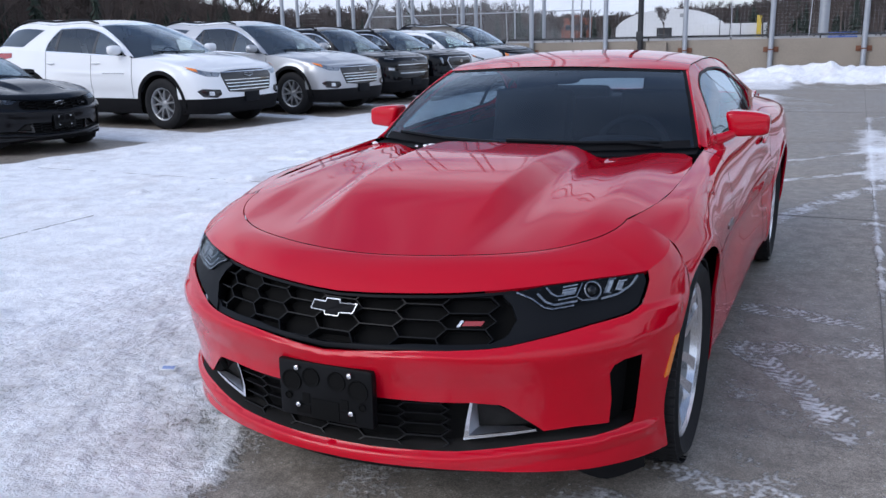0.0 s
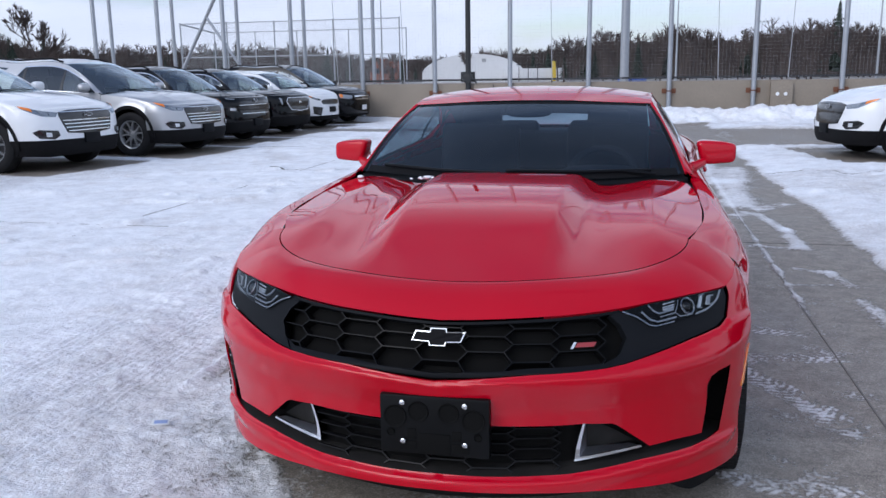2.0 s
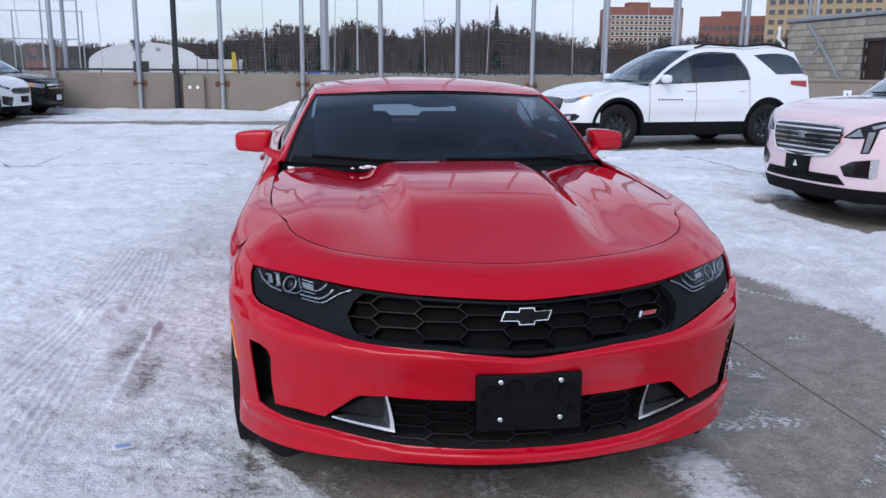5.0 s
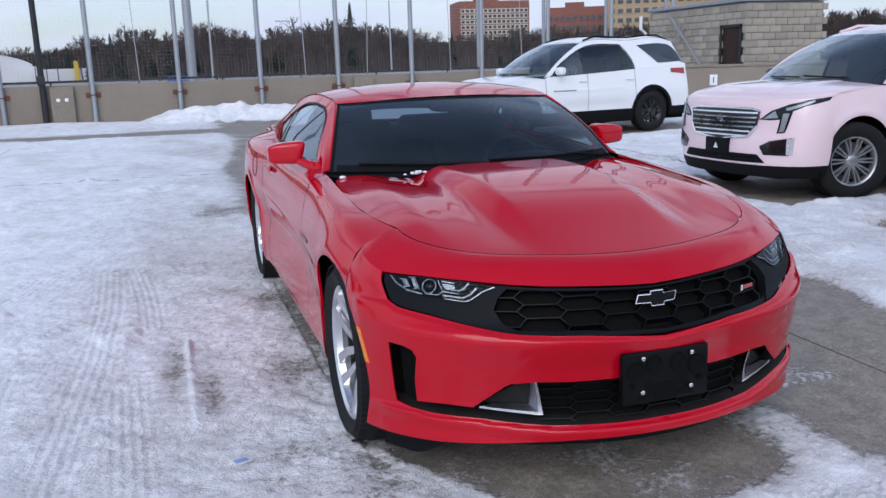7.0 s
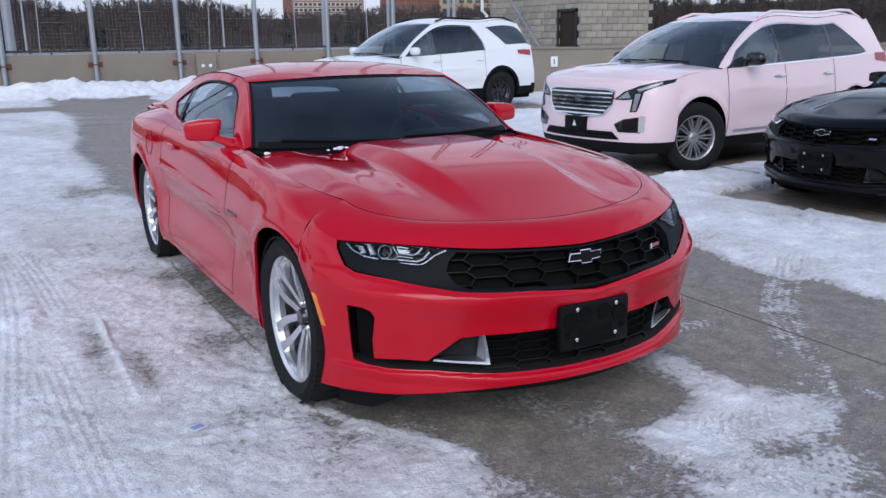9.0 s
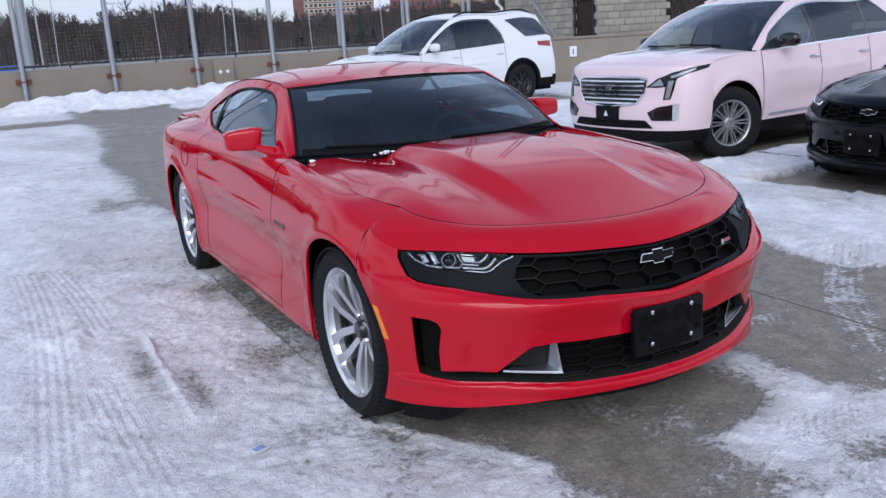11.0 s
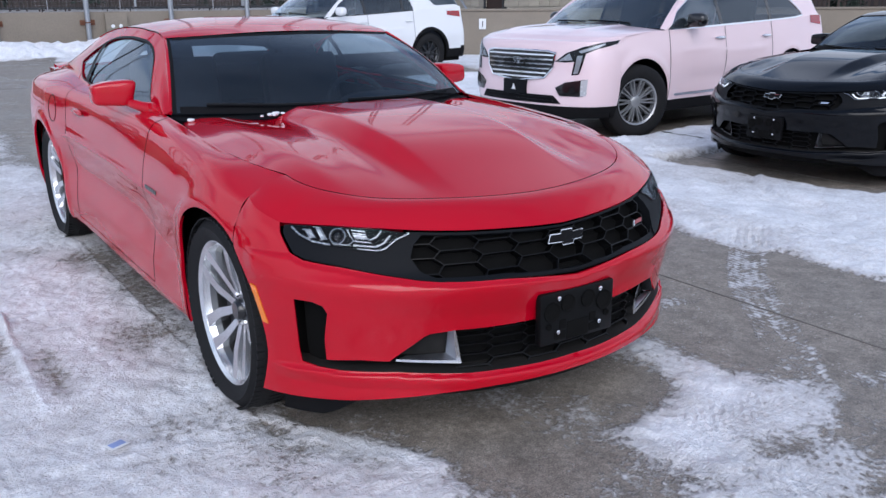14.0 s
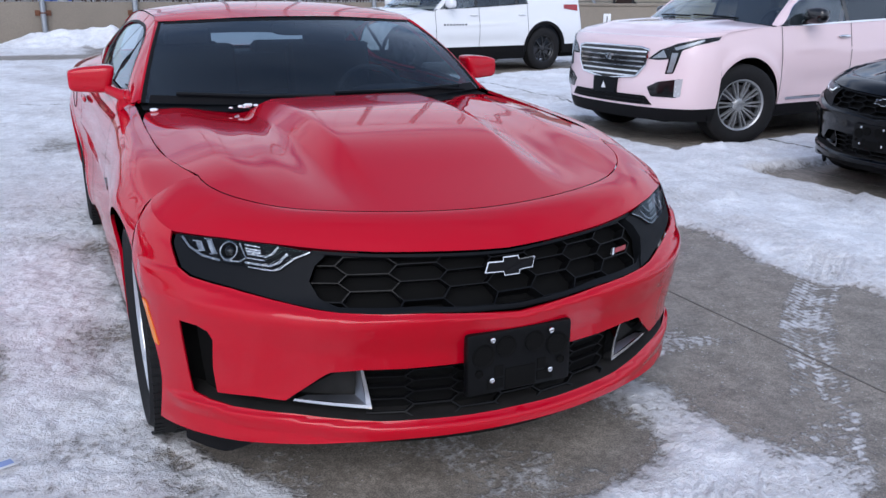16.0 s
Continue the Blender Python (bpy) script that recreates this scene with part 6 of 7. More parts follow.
coupe("coupe", BLACK_PAINT, "black two-door sports coupe in the snowy row", parked(-9.11, 5.52, LEFT - 5.8), "parked row by the parapet", trim=GLOSS_BLACK, slash=GLOSS_BLACK, badge=GLOSS_BLACK)


# ---- netting posts along the parapet ----
POST_X = [-5.646 + 2.365 * i for i in range(-5, 10)]
PY = WALL_Y - 0.085


def net_post(x, y, r=.072, h=13.0, lean=0.0):
    p = thing("net_post", "tall grey galvanised steel post bolted to the parapet", "post", "netting posts", pose(x, y, 0, 0, lean, 0))
    part("pole", Geo().tube([(0, 0, 0), (0, 0, h)], [r, r * .92], 14), GALV, p)
    part("base_plate", Geo().box(-.13, .13, -.13, .085, 0, .018, .004), GALV, p)
    b = part("bracket", Geo().box(-.20, .20, .045, .083, .78, .92, .006), RUST, p, "rusted steel bracket")
    part("clamp", Geo().tube([(-.10, -.02, .85), (-.06, -.085, .85), (.06, -.085, .85), (.10, -.02, .85)], .018, 6), RUST, b)
    for bx in (-.16, .16):
        part("bolt", Geo().tube([(bx, .045, .85), (bx, .020, .85)], .016, 6), RUST, b)
    return p


first = net_post(POST_X[0], PY)
for x in POST_X[1:]:
    copy_thing(first, pose(x, PY, 0, 0, random.uniform(-.35, .35), 0))
for x in [q for q in POST_X if q < -7.5 or q > 8]:
    back_post = thing("net_post", "tall grey galvanised steel post behind the parapet", "post", "netting posts", pose(x + .17, WALL_Y + .62, 0))
    part("pole", Geo().tube([(0, 0, 0), (0, 0, 13)], [.062, .056], 12), GALV, back_post)
lamp_pole = thing("black_pole", "black painted steel pole with a small box", "pole", "", pose(-4.58, PY - .03, 0))
part("pole", Geo().tube([(0, 0, 0), (0, 0, 9.5)], [.085, .072], 14), BLACK_STEEL, lamp_pole)
part("foot", Geo().box(-.15, .15, -.15, .12, 0, .03, .005), BLACK_STEEL, lamp_pole)
part("junction_box", Geo().box(-.10, .10, -.13, -.05, 1.15, 1.42, .01), BLACK_STEEL, lamp_pole)

# the net: fine twine, hung from above
net = Geo()
NX0, NX1, NZ0, NZ1 = POST_X[0], POST_X[-1], 1.22, 12.95
twine = .0009
for i in range(int((NX1 - NX0) / .10) + 1):
    x = NX0 + .10 * i
    net.add([(x - twine, PY + .08, NZ0), (x + twine, PY + .08, NZ0), (x + twine, PY + .08, NZ1), (x - twine, PY + .08, NZ1)], [(0, 1, 2, 3)])
for i in range(int((NZ1 - NZ0) / .10) + 1):
    z = NZ0 + .10 * i
    net.add([(NX0, PY + .082, z - twine), (NX1, PY + .082, z - twine), (NX1, PY + .082, z + twine), (NX0, PY + .082, z + twine)], [(0, 1, 2, 3)])
netting = thing("netting", "fine grey ball netting hung between tall posts", "net")
tagged(part("mesh", net, NET, netting), kind="stuff")
for x, sag in ((-9.2, .35), (-6.9, .25), (-2.2, .2), (.25, -.2), (2.6, .22), (5.0, -.25), (7.3, .2), (9.7, .3)):
    part("cord", Geo().tube([(x, PY + .06, 12.9), (x + sag * .4, PY + .06, 6), (x + sag * .7, PY + .06, 3.6), (x + sag, PY + .06, 1.2)], .011, 5), NET, netting)

part("top_cable", Geo().tube([(NX0, PY, 12.9), (NX1, PY, 12.9)], .022, 6), BLACK_STEEL, netting)

# ---- right parapet, block hut ----
WX0, WY0, WX1, WY1 = 8.9, 16.9, 27.0, 5.0
wang = math.degrees(math.atan2(WY1 - WY0, WX1 - WX0))
wlen = math.hypot(WX1 - WX0, WY1 - WY0)
wall_east = tagged(part("wall_east", Geo().box(0, wlen, 0, .22, 0, 1.13, .012), WALL, at=pose(WX0, WY0, 0, 0, 0, wang)), "grey-brown concrete parapet of the ramp", "wall", kind="structure")
part("coping", Geo().box(-.02, wlen, -.03, .25, 1.132, 1.19, .01), WALL, wall_east)
sign = thing("wall_sign", "small white sign plate on the ramp parapet", "sign", "", pose(11.55, 15.13, .82, 0, 0, wang))
part("plate", Geo().box(-.09, .09, -.02, 0, -.13, .13, .004), PLATE_WHITE, sign)
part("mark", Geo().box(-.012, .012, -.024, -.0205, -.07, .07, .001), BLACK_STEEL, sign)

HX0, HX1, HY0, HY1, HZ = 14.3, 17.0, 17.6, 22.6, 2.86
hut = thing("block_hut", "grey concrete block stair hut with a dark steel door", "building")
core = Geo().box(HX0 + .03, HX1 - .03, HY0 + .03, HY1 - .03, 0, HZ - .02)
part("core", core, MORTAR, hut)
part("roof", Geo().box(HX0 - .06, HX1 + .06, HY0 - .06, HY1 + .06, HZ, HZ + .11, .01), GALV, hut)
part("door_frame", Geo().box(HX0 - .052, HX0 + .06, HY0 + .12, HY0 + .20, 0, 2.24).box(HX0 - .052, HX0 + .06, HY0 + 1.02, HY0 + 1.10, 0, 2.24).box(HX0 - .052, HX0 + .06, HY0 + .12, HY0 + 1.10, 2.18, 2.26), BLACK_STEEL, hut)
hd = part("door", Geo().box(HX0 + .002, HX0 + .026, HY0 + .20, HY0 + 1.02, 0, 2.18, .004), mat("dark_brown_door", (0.035, 0.022, 0.018), 0.6, 0, 0, 5, .3, spec=0.15), hut, "dark steel door")
part("handle", Geo().tube([(HX0 + .02, HY0 + .95, 1.0), (HX0 - .02, HY0 + .95, 1.0), (HX0 - .02, HY0 + .85, 1.0)], .012, 6), CHROME, hd)
down = thing("downpipe", "white rain downpipe at the hut's corner", "pipe", "", pose(HX0 - .10, HY1 + .10, 0))
part("pipe", Geo().tube([(0, 0, 0), (0, 0, 2.2), (-.18, 0, 2.35), (-.18, 0, 2.75)], .055, 10), PLATE_WHITE, down)
brace = thing("leaning_poles", "grey steel braces leaning against the hut", "pole")
part("pole", Geo().tube([(HX0 - .35, 19.0, 1.0), (HX0 - .12, 21.3, 2.75)], .035, 8), GALV, brace)
part("pole", Geo().tube([(HX0 - .30, 21.6, 1.1), (HX0 - .12, 20.4, 2.3)], .025, 8), GALV, brace)
# blocks: a stretcher bond on the two faces that show
BL, BH = .396, .193
block_mesh = Geo().box(-BL / 2 + .004, BL / 2 - .004, -.045, 0, -BH / 2 + .004, BH / 2 - .004, .006).mesh("block", BLOCK)
half_mesh = Geo().box(-BL / 4 + .004, BL / 4 - .004, -.045, 0, -BH / 2 + .004, BH / 2 - .004, .006).mesh("block_half", BLOCK)
for face, (ax, ay, turn, length) in enumerate(((HX0, HY1, -90, HY1 - HY0), (HX0, HY0, 0, HX1 - HX0))):
    base = pose(ax, ay, 0, 0, 0, turn)
    for row in range(1, int(HZ / .2)):
        u = .2 if row % 2 else 0
        z = .1 + .2 * row
        if z > HZ - .08:
            break
        spans = ([(0, .2)] if row % 2 else [])
        while u + .4 <= length + .01:
            spans.append((u, u + .4))
            u += .4
        if u < length - .05:
            spans.append((u, u + .2))
        for a, b in spans:
            if face == 0 and length - 1.18 < (a + b) / 2 < length - .16 and z < 2.3:
                continue
            if z < .7:
                continue
            me = block_mesh if b - a > .3 else half_mesh
            part("block", me, BLOCK, hut, at=base @ pose((a + b) / 2, .03 - .008 * random.random(), z))

# ---- beyond the deck ----
bench = thing("bleacher", "blue bleacher boards beyond the parapet", "bench", "", pose(.15, 62, 0))
BLUE = mat("blue_paint", (0.03, 0.09, 0.36), 0.45, 0, 0, 8, .15)
for k in range(4):
    part("board", Geo().box(-1.05, 1.05, k * .30, k * .30 + .22, .62 + .13 * k, .70 + .13 * k, .01), BLUE, bench)
for x in (-.9, 0, .9):
    part("leg", Geo().box(x - .03, x + .03, 0, 1.1, 0, .60), GALV, bench)

tall = thing("flood_post", "thick grey steel floodlight post beyond the parapet", "post", "", pose(-.05, 36.5, 0))
part("pole", Geo().tube([(0, 0, 0), (0, 0, 14)], [.20, .16], 16), GALV, tall)


def light_mast(x, y, h):
    m = thing("light_mast", "slim grey sports light mast with a cross arm", "light mast", "sports lights", pose(x, y, 0))
    part("pole", Geo().tube([(0, 0, 0), (0, 0, h)], [.16, .08], 8), GALV, m)
    part("cross_arm", Geo().box(-1.7, 1.7, -.08, .08, h - .15, h - .02), GALV, m)
    for k in range(4):
        part("lamp", Geo().box(-1.7 + .95 * k, -1.25 + .95 * k, -.3, .15, h, h + .28, .03), GALV, m)
    return m


for az, d, h in ((2.7, 120, 11.2), (14.5, 125, 12.6), (7.6, 260, 15), (-16.8, 120, 12.5)):
    light_mast(d * math.sin(radians(az)), d * math.cos(radians(az)), h)

# chain link ball cage beyond the left end
cage = thing("ball_cage", "tall grey chain link backstop fence", "fence")
CX = [-25.3, -22.4, -19.5, -16.0, -12.2]
for i, x in enumerate(CX):
    part("fence_post", Geo().tube([(x, 43, 0), (x, 43, 4.55)], .042, 8), GALV, cage)
    part("fence_post", Geo().tube([(x - 1.5, 50, 0), (x - 1.5, 50, 4.4)], .038, 8), GALV, cage)
for y, dx, zs in ((43, 0, (4.5, 2.6)), (50, -1.5, (4.35,))):
    for z in zs:
        part("fence_rail", Geo().tube([(CX[0] + dx, y, z), (CX[-1] + dx, y, z)], .032, 6), GALV, cage)
part("fence_rail", Geo().tube([(CX[0], 43, 4.5), (CX[0] - 1.5, 50, 4.35)], .05, 6), GALV, cage)
wire = Geo()
for i in range(190):
    x = CX[0] - 4.0 + .09 * i
    for s in (1, -1):
        a, b = x, x + s * 4.2
        za, zb = .3, 4.5
        if a < CX[0]:
            za += (CX[0] - a) if s > 0 else 9
            a = CX[0]
        if b < CX[0]:
            zb -= CX[0] - b
            b = CX[0]
        if b > CX[-1]:
            zb -= b - CX[-1]
            b = CX[-1]
        if a > CX[-1] or zb <= za:
            continue
        wire.add([(a, 43, za - .004), (a, 43, za + .004), (b, 43, zb + .004), (b, 43, zb - .004)], [(0, 1, 2, 3)])
tagged(part("chain_link", wire, GALV, cage), "diagonal chain link wire", kind="stuff")
stay = thing("guy_pole", "grey steel brace pole leaning over the fence", "pole")
part("pole", Geo().tube([(-19.6, 31, 0), (-14.7, 31, 8.5)], .075, 8), GALV, stay)
part("pole", Geo().tube([(-17.3, 31, 3.9), (-15.9, 31, 1.9)], .06, 8), GALV, stay)

# white arched hall
HALL_WHITE = mat("white_sheet_metal", (0.62, 0.63, 0.64), 0.5, 0, 0, 1.5, .08)
hall = thing("arched_hall", "white arched sheet metal sports hall", "building", "", pose(-33.5, 178, 0, 0, 0, 10))
n = 24
arc = [(10.8 * math.cos(math.pi * k / n), 1.9 + 3.9 * math.sin(math.pi * k / n) ** 1.15) for k in range(n + 1)]
sec = [(10.8, 0)] + arc + [(-10.8, 0)]
part("shell", Geo().prism(sec, 0, 34, lambda u, v, d: (u, d, v)), HALL_WHITE, hall, angle=40)
for x in (-2.1, 2.3):
    part("vent", Geo().box(x - .45, x + .45, -.08, 0, 4.1, 4.8), mat("grey_louvre", (.30, .31, .32), .6), hall)
part("door", Geo().box(-2.6, .4, -.08, 0, 0, 2.1), BLACK_STEEL, hall, "dark wide door")
part("annex", Geo().box(6.5, 18.5, -5, 6, 0, 2.6, .05), HALL_WHITE, hall)
YEL = mat("yellow_paint", (0.55, 0.40, 0.04), .5)
part("bollard", Geo().box(16.2, 17.0, -6, -5.4, 0, 4.0), YEL, hall, "tall yellow post")
for k in range(3):
    part("yard_lamp", Geo().tube([(9.4 + 1.9 * k, -7, 0), (9.4 + 1.9 * k, -7, 3.3)], .09, 6).box(8.9 + 1.9 * k, 9.9 + 1.9 * k, -7.1, -6.9, 3.25, 3.45), BLACK_STEEL, hall)


def block_tower(name, label, az, dist, width, depth, z0, z1, wallmat, bandmat, rows, cols, top=2.2, turn=0.0, fill=.62):
    """A far building with bands of windows that stand back from the wall."""
    b = thing(name, label, "building", "", pose(dist * math.sin(radians(az)), dist * math.cos(radians(az)), 0, 0, 0, -az + turn))
    part("wall", Geo().box(-width / 2, width / 2, 0, depth, 0, z1, .1), wallmat, b)
    pane = mat("far_window", (.05, .06, .075), .15, 0, .3)
    hgt = (z1 - top - z0) / rows
    wm = Geo().box(-width / cols * fill / 2, width / cols * fill / 2, -.12, .02, -hgt * .24, hgt * .24).mesh("window", pane)
    for r in range(rows):
        zc = z0 + hgt * (r + .5)
        part("band", Geo().box(-width / 2 + .6, width / 2 - .6, -.07, .02, zc - hgt * .40, zc + hgt * .40), bandmat, b)
        for c in range(cols):
            part("window", wm, pane, b, at=pose(-width / 2 + .6 + (width - 1.2) * (c + .5) / cols, -.06, zc))
    part("roof_plant", Geo().box(-width * .2, width * .1, depth * .3, depth * .7, z1, z1 + top * .8), wallmat, b)
    return b


BRICK = mat("red_brown_brick", (0.22, 0.085, 0.06), .85, 0, 0, .6, .2)
CREAM = mat("cream_render", (0.50, 0.46, 0.38), .8, 0, 0, .5, .12)
TAN = mat("tan_brick", (0.40, 0.30, 0.18), .85, 0, 0, .5, .15)
PALE = mat("pale_panel", (0.42, 0.42, 0.40), .8, 0, 0, .5, .12)
block_tower("office_tower", "red-brown brick tower with cream window bands", 21.6, 400, 33, 22, 11, 28.6, BRICK, CREAM, 6, 15, 3.2, turn=14)
block_tower("office_block", "low cream office block with a dark roof unit", 15.7, 340, 18, 14, 7, 13.4, PALE, CREAM, 2, 9, 1.2)
block_tower("brick_block", "dark red brick block far off", 27.0, 330, 24, 16, 8, 20.5, BRICK, BRICK, 3, 10, 2.5)
block_tower("apartment_house", "tan brick apartment house with rows of windows", 33.2, 300, 46, 16, 6, 26, TAN, TAN, 6, 16, 1.5)
block_tower("brick_house", "small red brick house beyond the field", -16.6, 190, 6.5, 8, 1.4, 4.6, BRICK, BRICK, 1, 3, .8)


# ---- bare woods ----
BARK = mat("bare_branches", (0.062, 0.047, 0.041), .9, 0, 0, .3, .25)
FIR = mat("dark_fir", (0.020, 0.032, 0.022), .9, 0, 0, .3, .3)
BANK = mat("leafless_thicket", (0.046, 0.036, 0.032), .95, 0, 0, .25, .35)


def bare_tree(seed, levels=4):
    """A leafless tree one metre high, as thin three-sided limbs."""
    rng = random.Random(seed)
    V, F = [], []

    def limb(p, d, length, r0, lev):
        q = p + d * length
        a = d.orthogonal().normalized()
        c = d.cross(a)
        k = len(V)
        r1 = r0 * .55
        for base, r in ((p, r0), (q, r1)):
            for i in range(3):
                V.append(base + r * (a * math.cos(2.094 * i) + c * math.sin(2.094 * i)))
        for i in range(3):
            j = (i + 1) % 3
            F.append((k + i, k + j, k + 3 + j, k + 3 + i))
        if lev == 0:
            return
        for i in range(4 if lev > 1 else 5):
            t = .45 + .55 * rng.random()
            e = (d + Vector((rng.uniform(-1, 1), rng.uniform(-1, 1), rng.uniform(-.15, .75))) * .85).normalized()
            limb(p + d * length * t, e, length * rng.uniform(.48, .72), max(r0 * .5, .0035), lev - 1)
    limb(Vector((0, 0, 0)), Vector((rng.uniform(-.06, .06), rng.uniform(-.06, .06), 1)).normalized(), .42, .020, levels)
    A = np.array([v[:] for v in V])
    A[:, 2] /= A[:, 2].max()
    return A, np.array(F)


def fir_tree(seed):
    rng = random.Random(seed)
    V, F = [], []
    for lay in range(15):
        z = .10 + .06 * lay
        r = .19 * (1 - lay / 15.5) * rng.uniform(.8, 1.15)
        for i in range(9):
            a = 2 * math.pi * (i + rng.random() * .7) / 9
            rr = r * rng.uniform(.7, 1.15)
            k = len(V)
            w = .32
            V += [(0, 0, z + .07), (rr * math.cos(a - w), rr * math.sin(a - w), z - .01), (rr * 1.15 * math.cos(a), rr * 1.15 * math.sin(a), z - .035), (rr * math.cos(a + w), rr * math.sin(a + w), z - .01)]
            F.append((k, k + 1, k + 2, k + 3))
    return np.array(V, float), np.array(F)


def plant(name, kinds, spots, material, label):
    Vs, Fs, k = [], [], 0
    for i, (x, y, h, w, turn) in enumerate(spots):
        A, F = kinds[i % len(kinds)]
        c, s = math.cos(turn), math.sin(turn)
        P = np.stack([x + w * h * (A[:, 0] * c - A[:, 1] * s), y + w * h * (A[:, 0] * s + A[:, 1] * c), A[:, 2] * h], -1)
        Vs.append(P)
        Fs.append(F + k)
        k += len(P)
    V, F = np.concatenate(Vs), np.concatenate(Fs)
    me = bpy.data.meshes.new(name)
    me.from_pydata(V.tolist(), [], F.tolist())
    me.materials.append(material)
    return tagged(new(name, me), label, "woods", kind="stuff")


SKY_AZ = [-62, -45, -40, -36, -30, -24, -18, -12, -6, -2, 2, 6, 9, 12, 14, 17, 20, 24, 28, 33, 40, 50, 62, 78]
SKY_EL = [4.2, 4.0, 3.0, 2.1, 2.2, 2.4, 1.5, 1.4, 1.9, 2.6, 2.8, 2.5, 2.9, 3.3, 2.7, 1.9, 1.9, 2.2, 2.2, 2.2, 2.4, 2.6, 3.0, 3.0]
rng = random.Random(5)
bare = [bare_tree(s) for s in range(7)]
spots, firs = [], []
for i in range(1150):
    az = -62 + 140 * (i + rng.random()) / 1150
    d = rng.uniform(150, 240) if az < 40 else rng.uniform(75, 150)
    el = np.interp(az, SKY_AZ, SKY_EL)
    h = (1.4 + d * math.tan(radians(el))) * rng.uniform(.62, 1.05) * (1.12 if rng.random() < .10 else 1)
    if -15 < az < -5 and d < 200:
        d = rng.uniform(205, 240)
        h = 1.4 + d * math.tan(radians(el)) * rng.uniform(.7, 1.0)
    x, y = d * math.sin(radians(az)), d * math.cos(radians(az))
    if rng.random() < (.22 if az < -16.5 else .085):
        firs.append((x, y, h * rng.uniform(.9, 1.12), 1.0, rng.random() * 6))
    else:
        spots.append((x, y, h, rng.uniform(.85, 1.25), rng.random() * 6))
plant("bare_woods", bare, spots, BARK, "bare brown winter woods on the slope beyond")
plant("fir_trees", [fir_tree(s) for s in range(5)], firs, FIR, "dark green firs among the bare woods")
# the thicket's dense body
th = Geo()
rows = []
azs = np.linspace(-64, 80, 420)
elb = np.interp(azs, SKY_AZ, SKY_EL) * .74
dd = np.where(azs < 42, 246, 155)
jig = np.array([noise.noise(Vector((a * 1.7, 3.1, 0))) * .35 + noise.noise(Vector((a * 7.3, 9.1, 0))) * .25 for a in azs])
top = 1.4 + dd * np.tan(np.radians(np.maximum(elb + jig * .6, .3)))
pts = np.stack([np.stack([(dd + o) * np.sin(np.radians(azs)), (dd + o) * np.cos(np.radians(azs)), top * k], -1) for o, k in ((-8, 0), (-3, .7), (0, 1.0), (6, 1.0), (10, 0))], 0)
tagged(part("thicket", th.grid(pts), BANK), "dense brown thicket below the woods", "woods", kind="stuff")
# a few larger trees nearer by
for k, (az, d, h) in enumerate(((-47, 95, 13.0), (-38.5, 100, 9.5), (3.0, 140, 9.0), (-4.6, 140, 7.3), (-11.0, 165, 6.2))):
    A, F = bare_tree(40 + k, 5)
    t = thing("bare_tree", "large leafless tree with fine spreading twigs", "tree", "bare trees", pose(d * math.sin(radians(az)), d * math.cos(radians(az)), 0))
    part("trunk", Geo().tube([(0, 0, 0), (0, 0, h * .3)], [h * .022, h * .016], 8), BARK, t)
    me = bpy.data.meshes.new("crown")
    me.from_pydata((A * [h * .95, h * .95, h]).tolist(), [], F.tolist())
    me.materials.append(BARK)
    part("crown", me, BARK, t)


# ---- snow on the deck ----
_lat = np.random.RandomState(11).rand(256, 256)


def fbm(x, y, octaves=4, seed=0):
    """Smooth lattice noise, 0 to 1."""
    out, amp, tot = 0, 1.0, 0
    for o in range(octaves):
        px, py = x * 2**o + 17.3 * o + seed * 7.7, y * 2**o + 9.1 * o + seed * 3.3
        i, j = np.floor(px).astype(int), np.floor(py).astype(int)
        u, v = px - i, py - j
        u, v = u * u * (3 - 2 * u), v * v * (3 - 2 * v)
        a, b, c, d = _lat[i & 255, j & 255], _lat[(i + 1) & 255, j & 255], _lat[i & 255, (j + 1) & 255], _lat[(i + 1) & 255, (j + 1) & 255]
        out = out + amp * (a * (1 - u) * (1 - v) + b * u * (1 - v) + c * (1 - u) * v + d * u * v)
        tot += amp
        amp *= .5
    return out / tot


# where cars stand the deck is bare: centre, half length, half width, turn
BARE = [(-10.5, 9.35, 2.7, 1.15, ROW), (-9.85, 12.2, 2.7, 1.15, ROW), (-9.8, 14.8, 2.5, 1.1, ROW), (-9.8, 17.4, 2.5, 1.1, ROW), (-9.8, 19.9, 2.3, 1.05, ROW),
        (-10.0, 22.35, 2.6, 1.1, ROW), (-10.55, 5.62, 2.6, 1.10, -5.8), (6.10, 12.20, 2.75, 1.45, 9), (6.55, 4.5, 2.55, .92, 5), (6.55, 1.5, 2.50, .88, 3)]
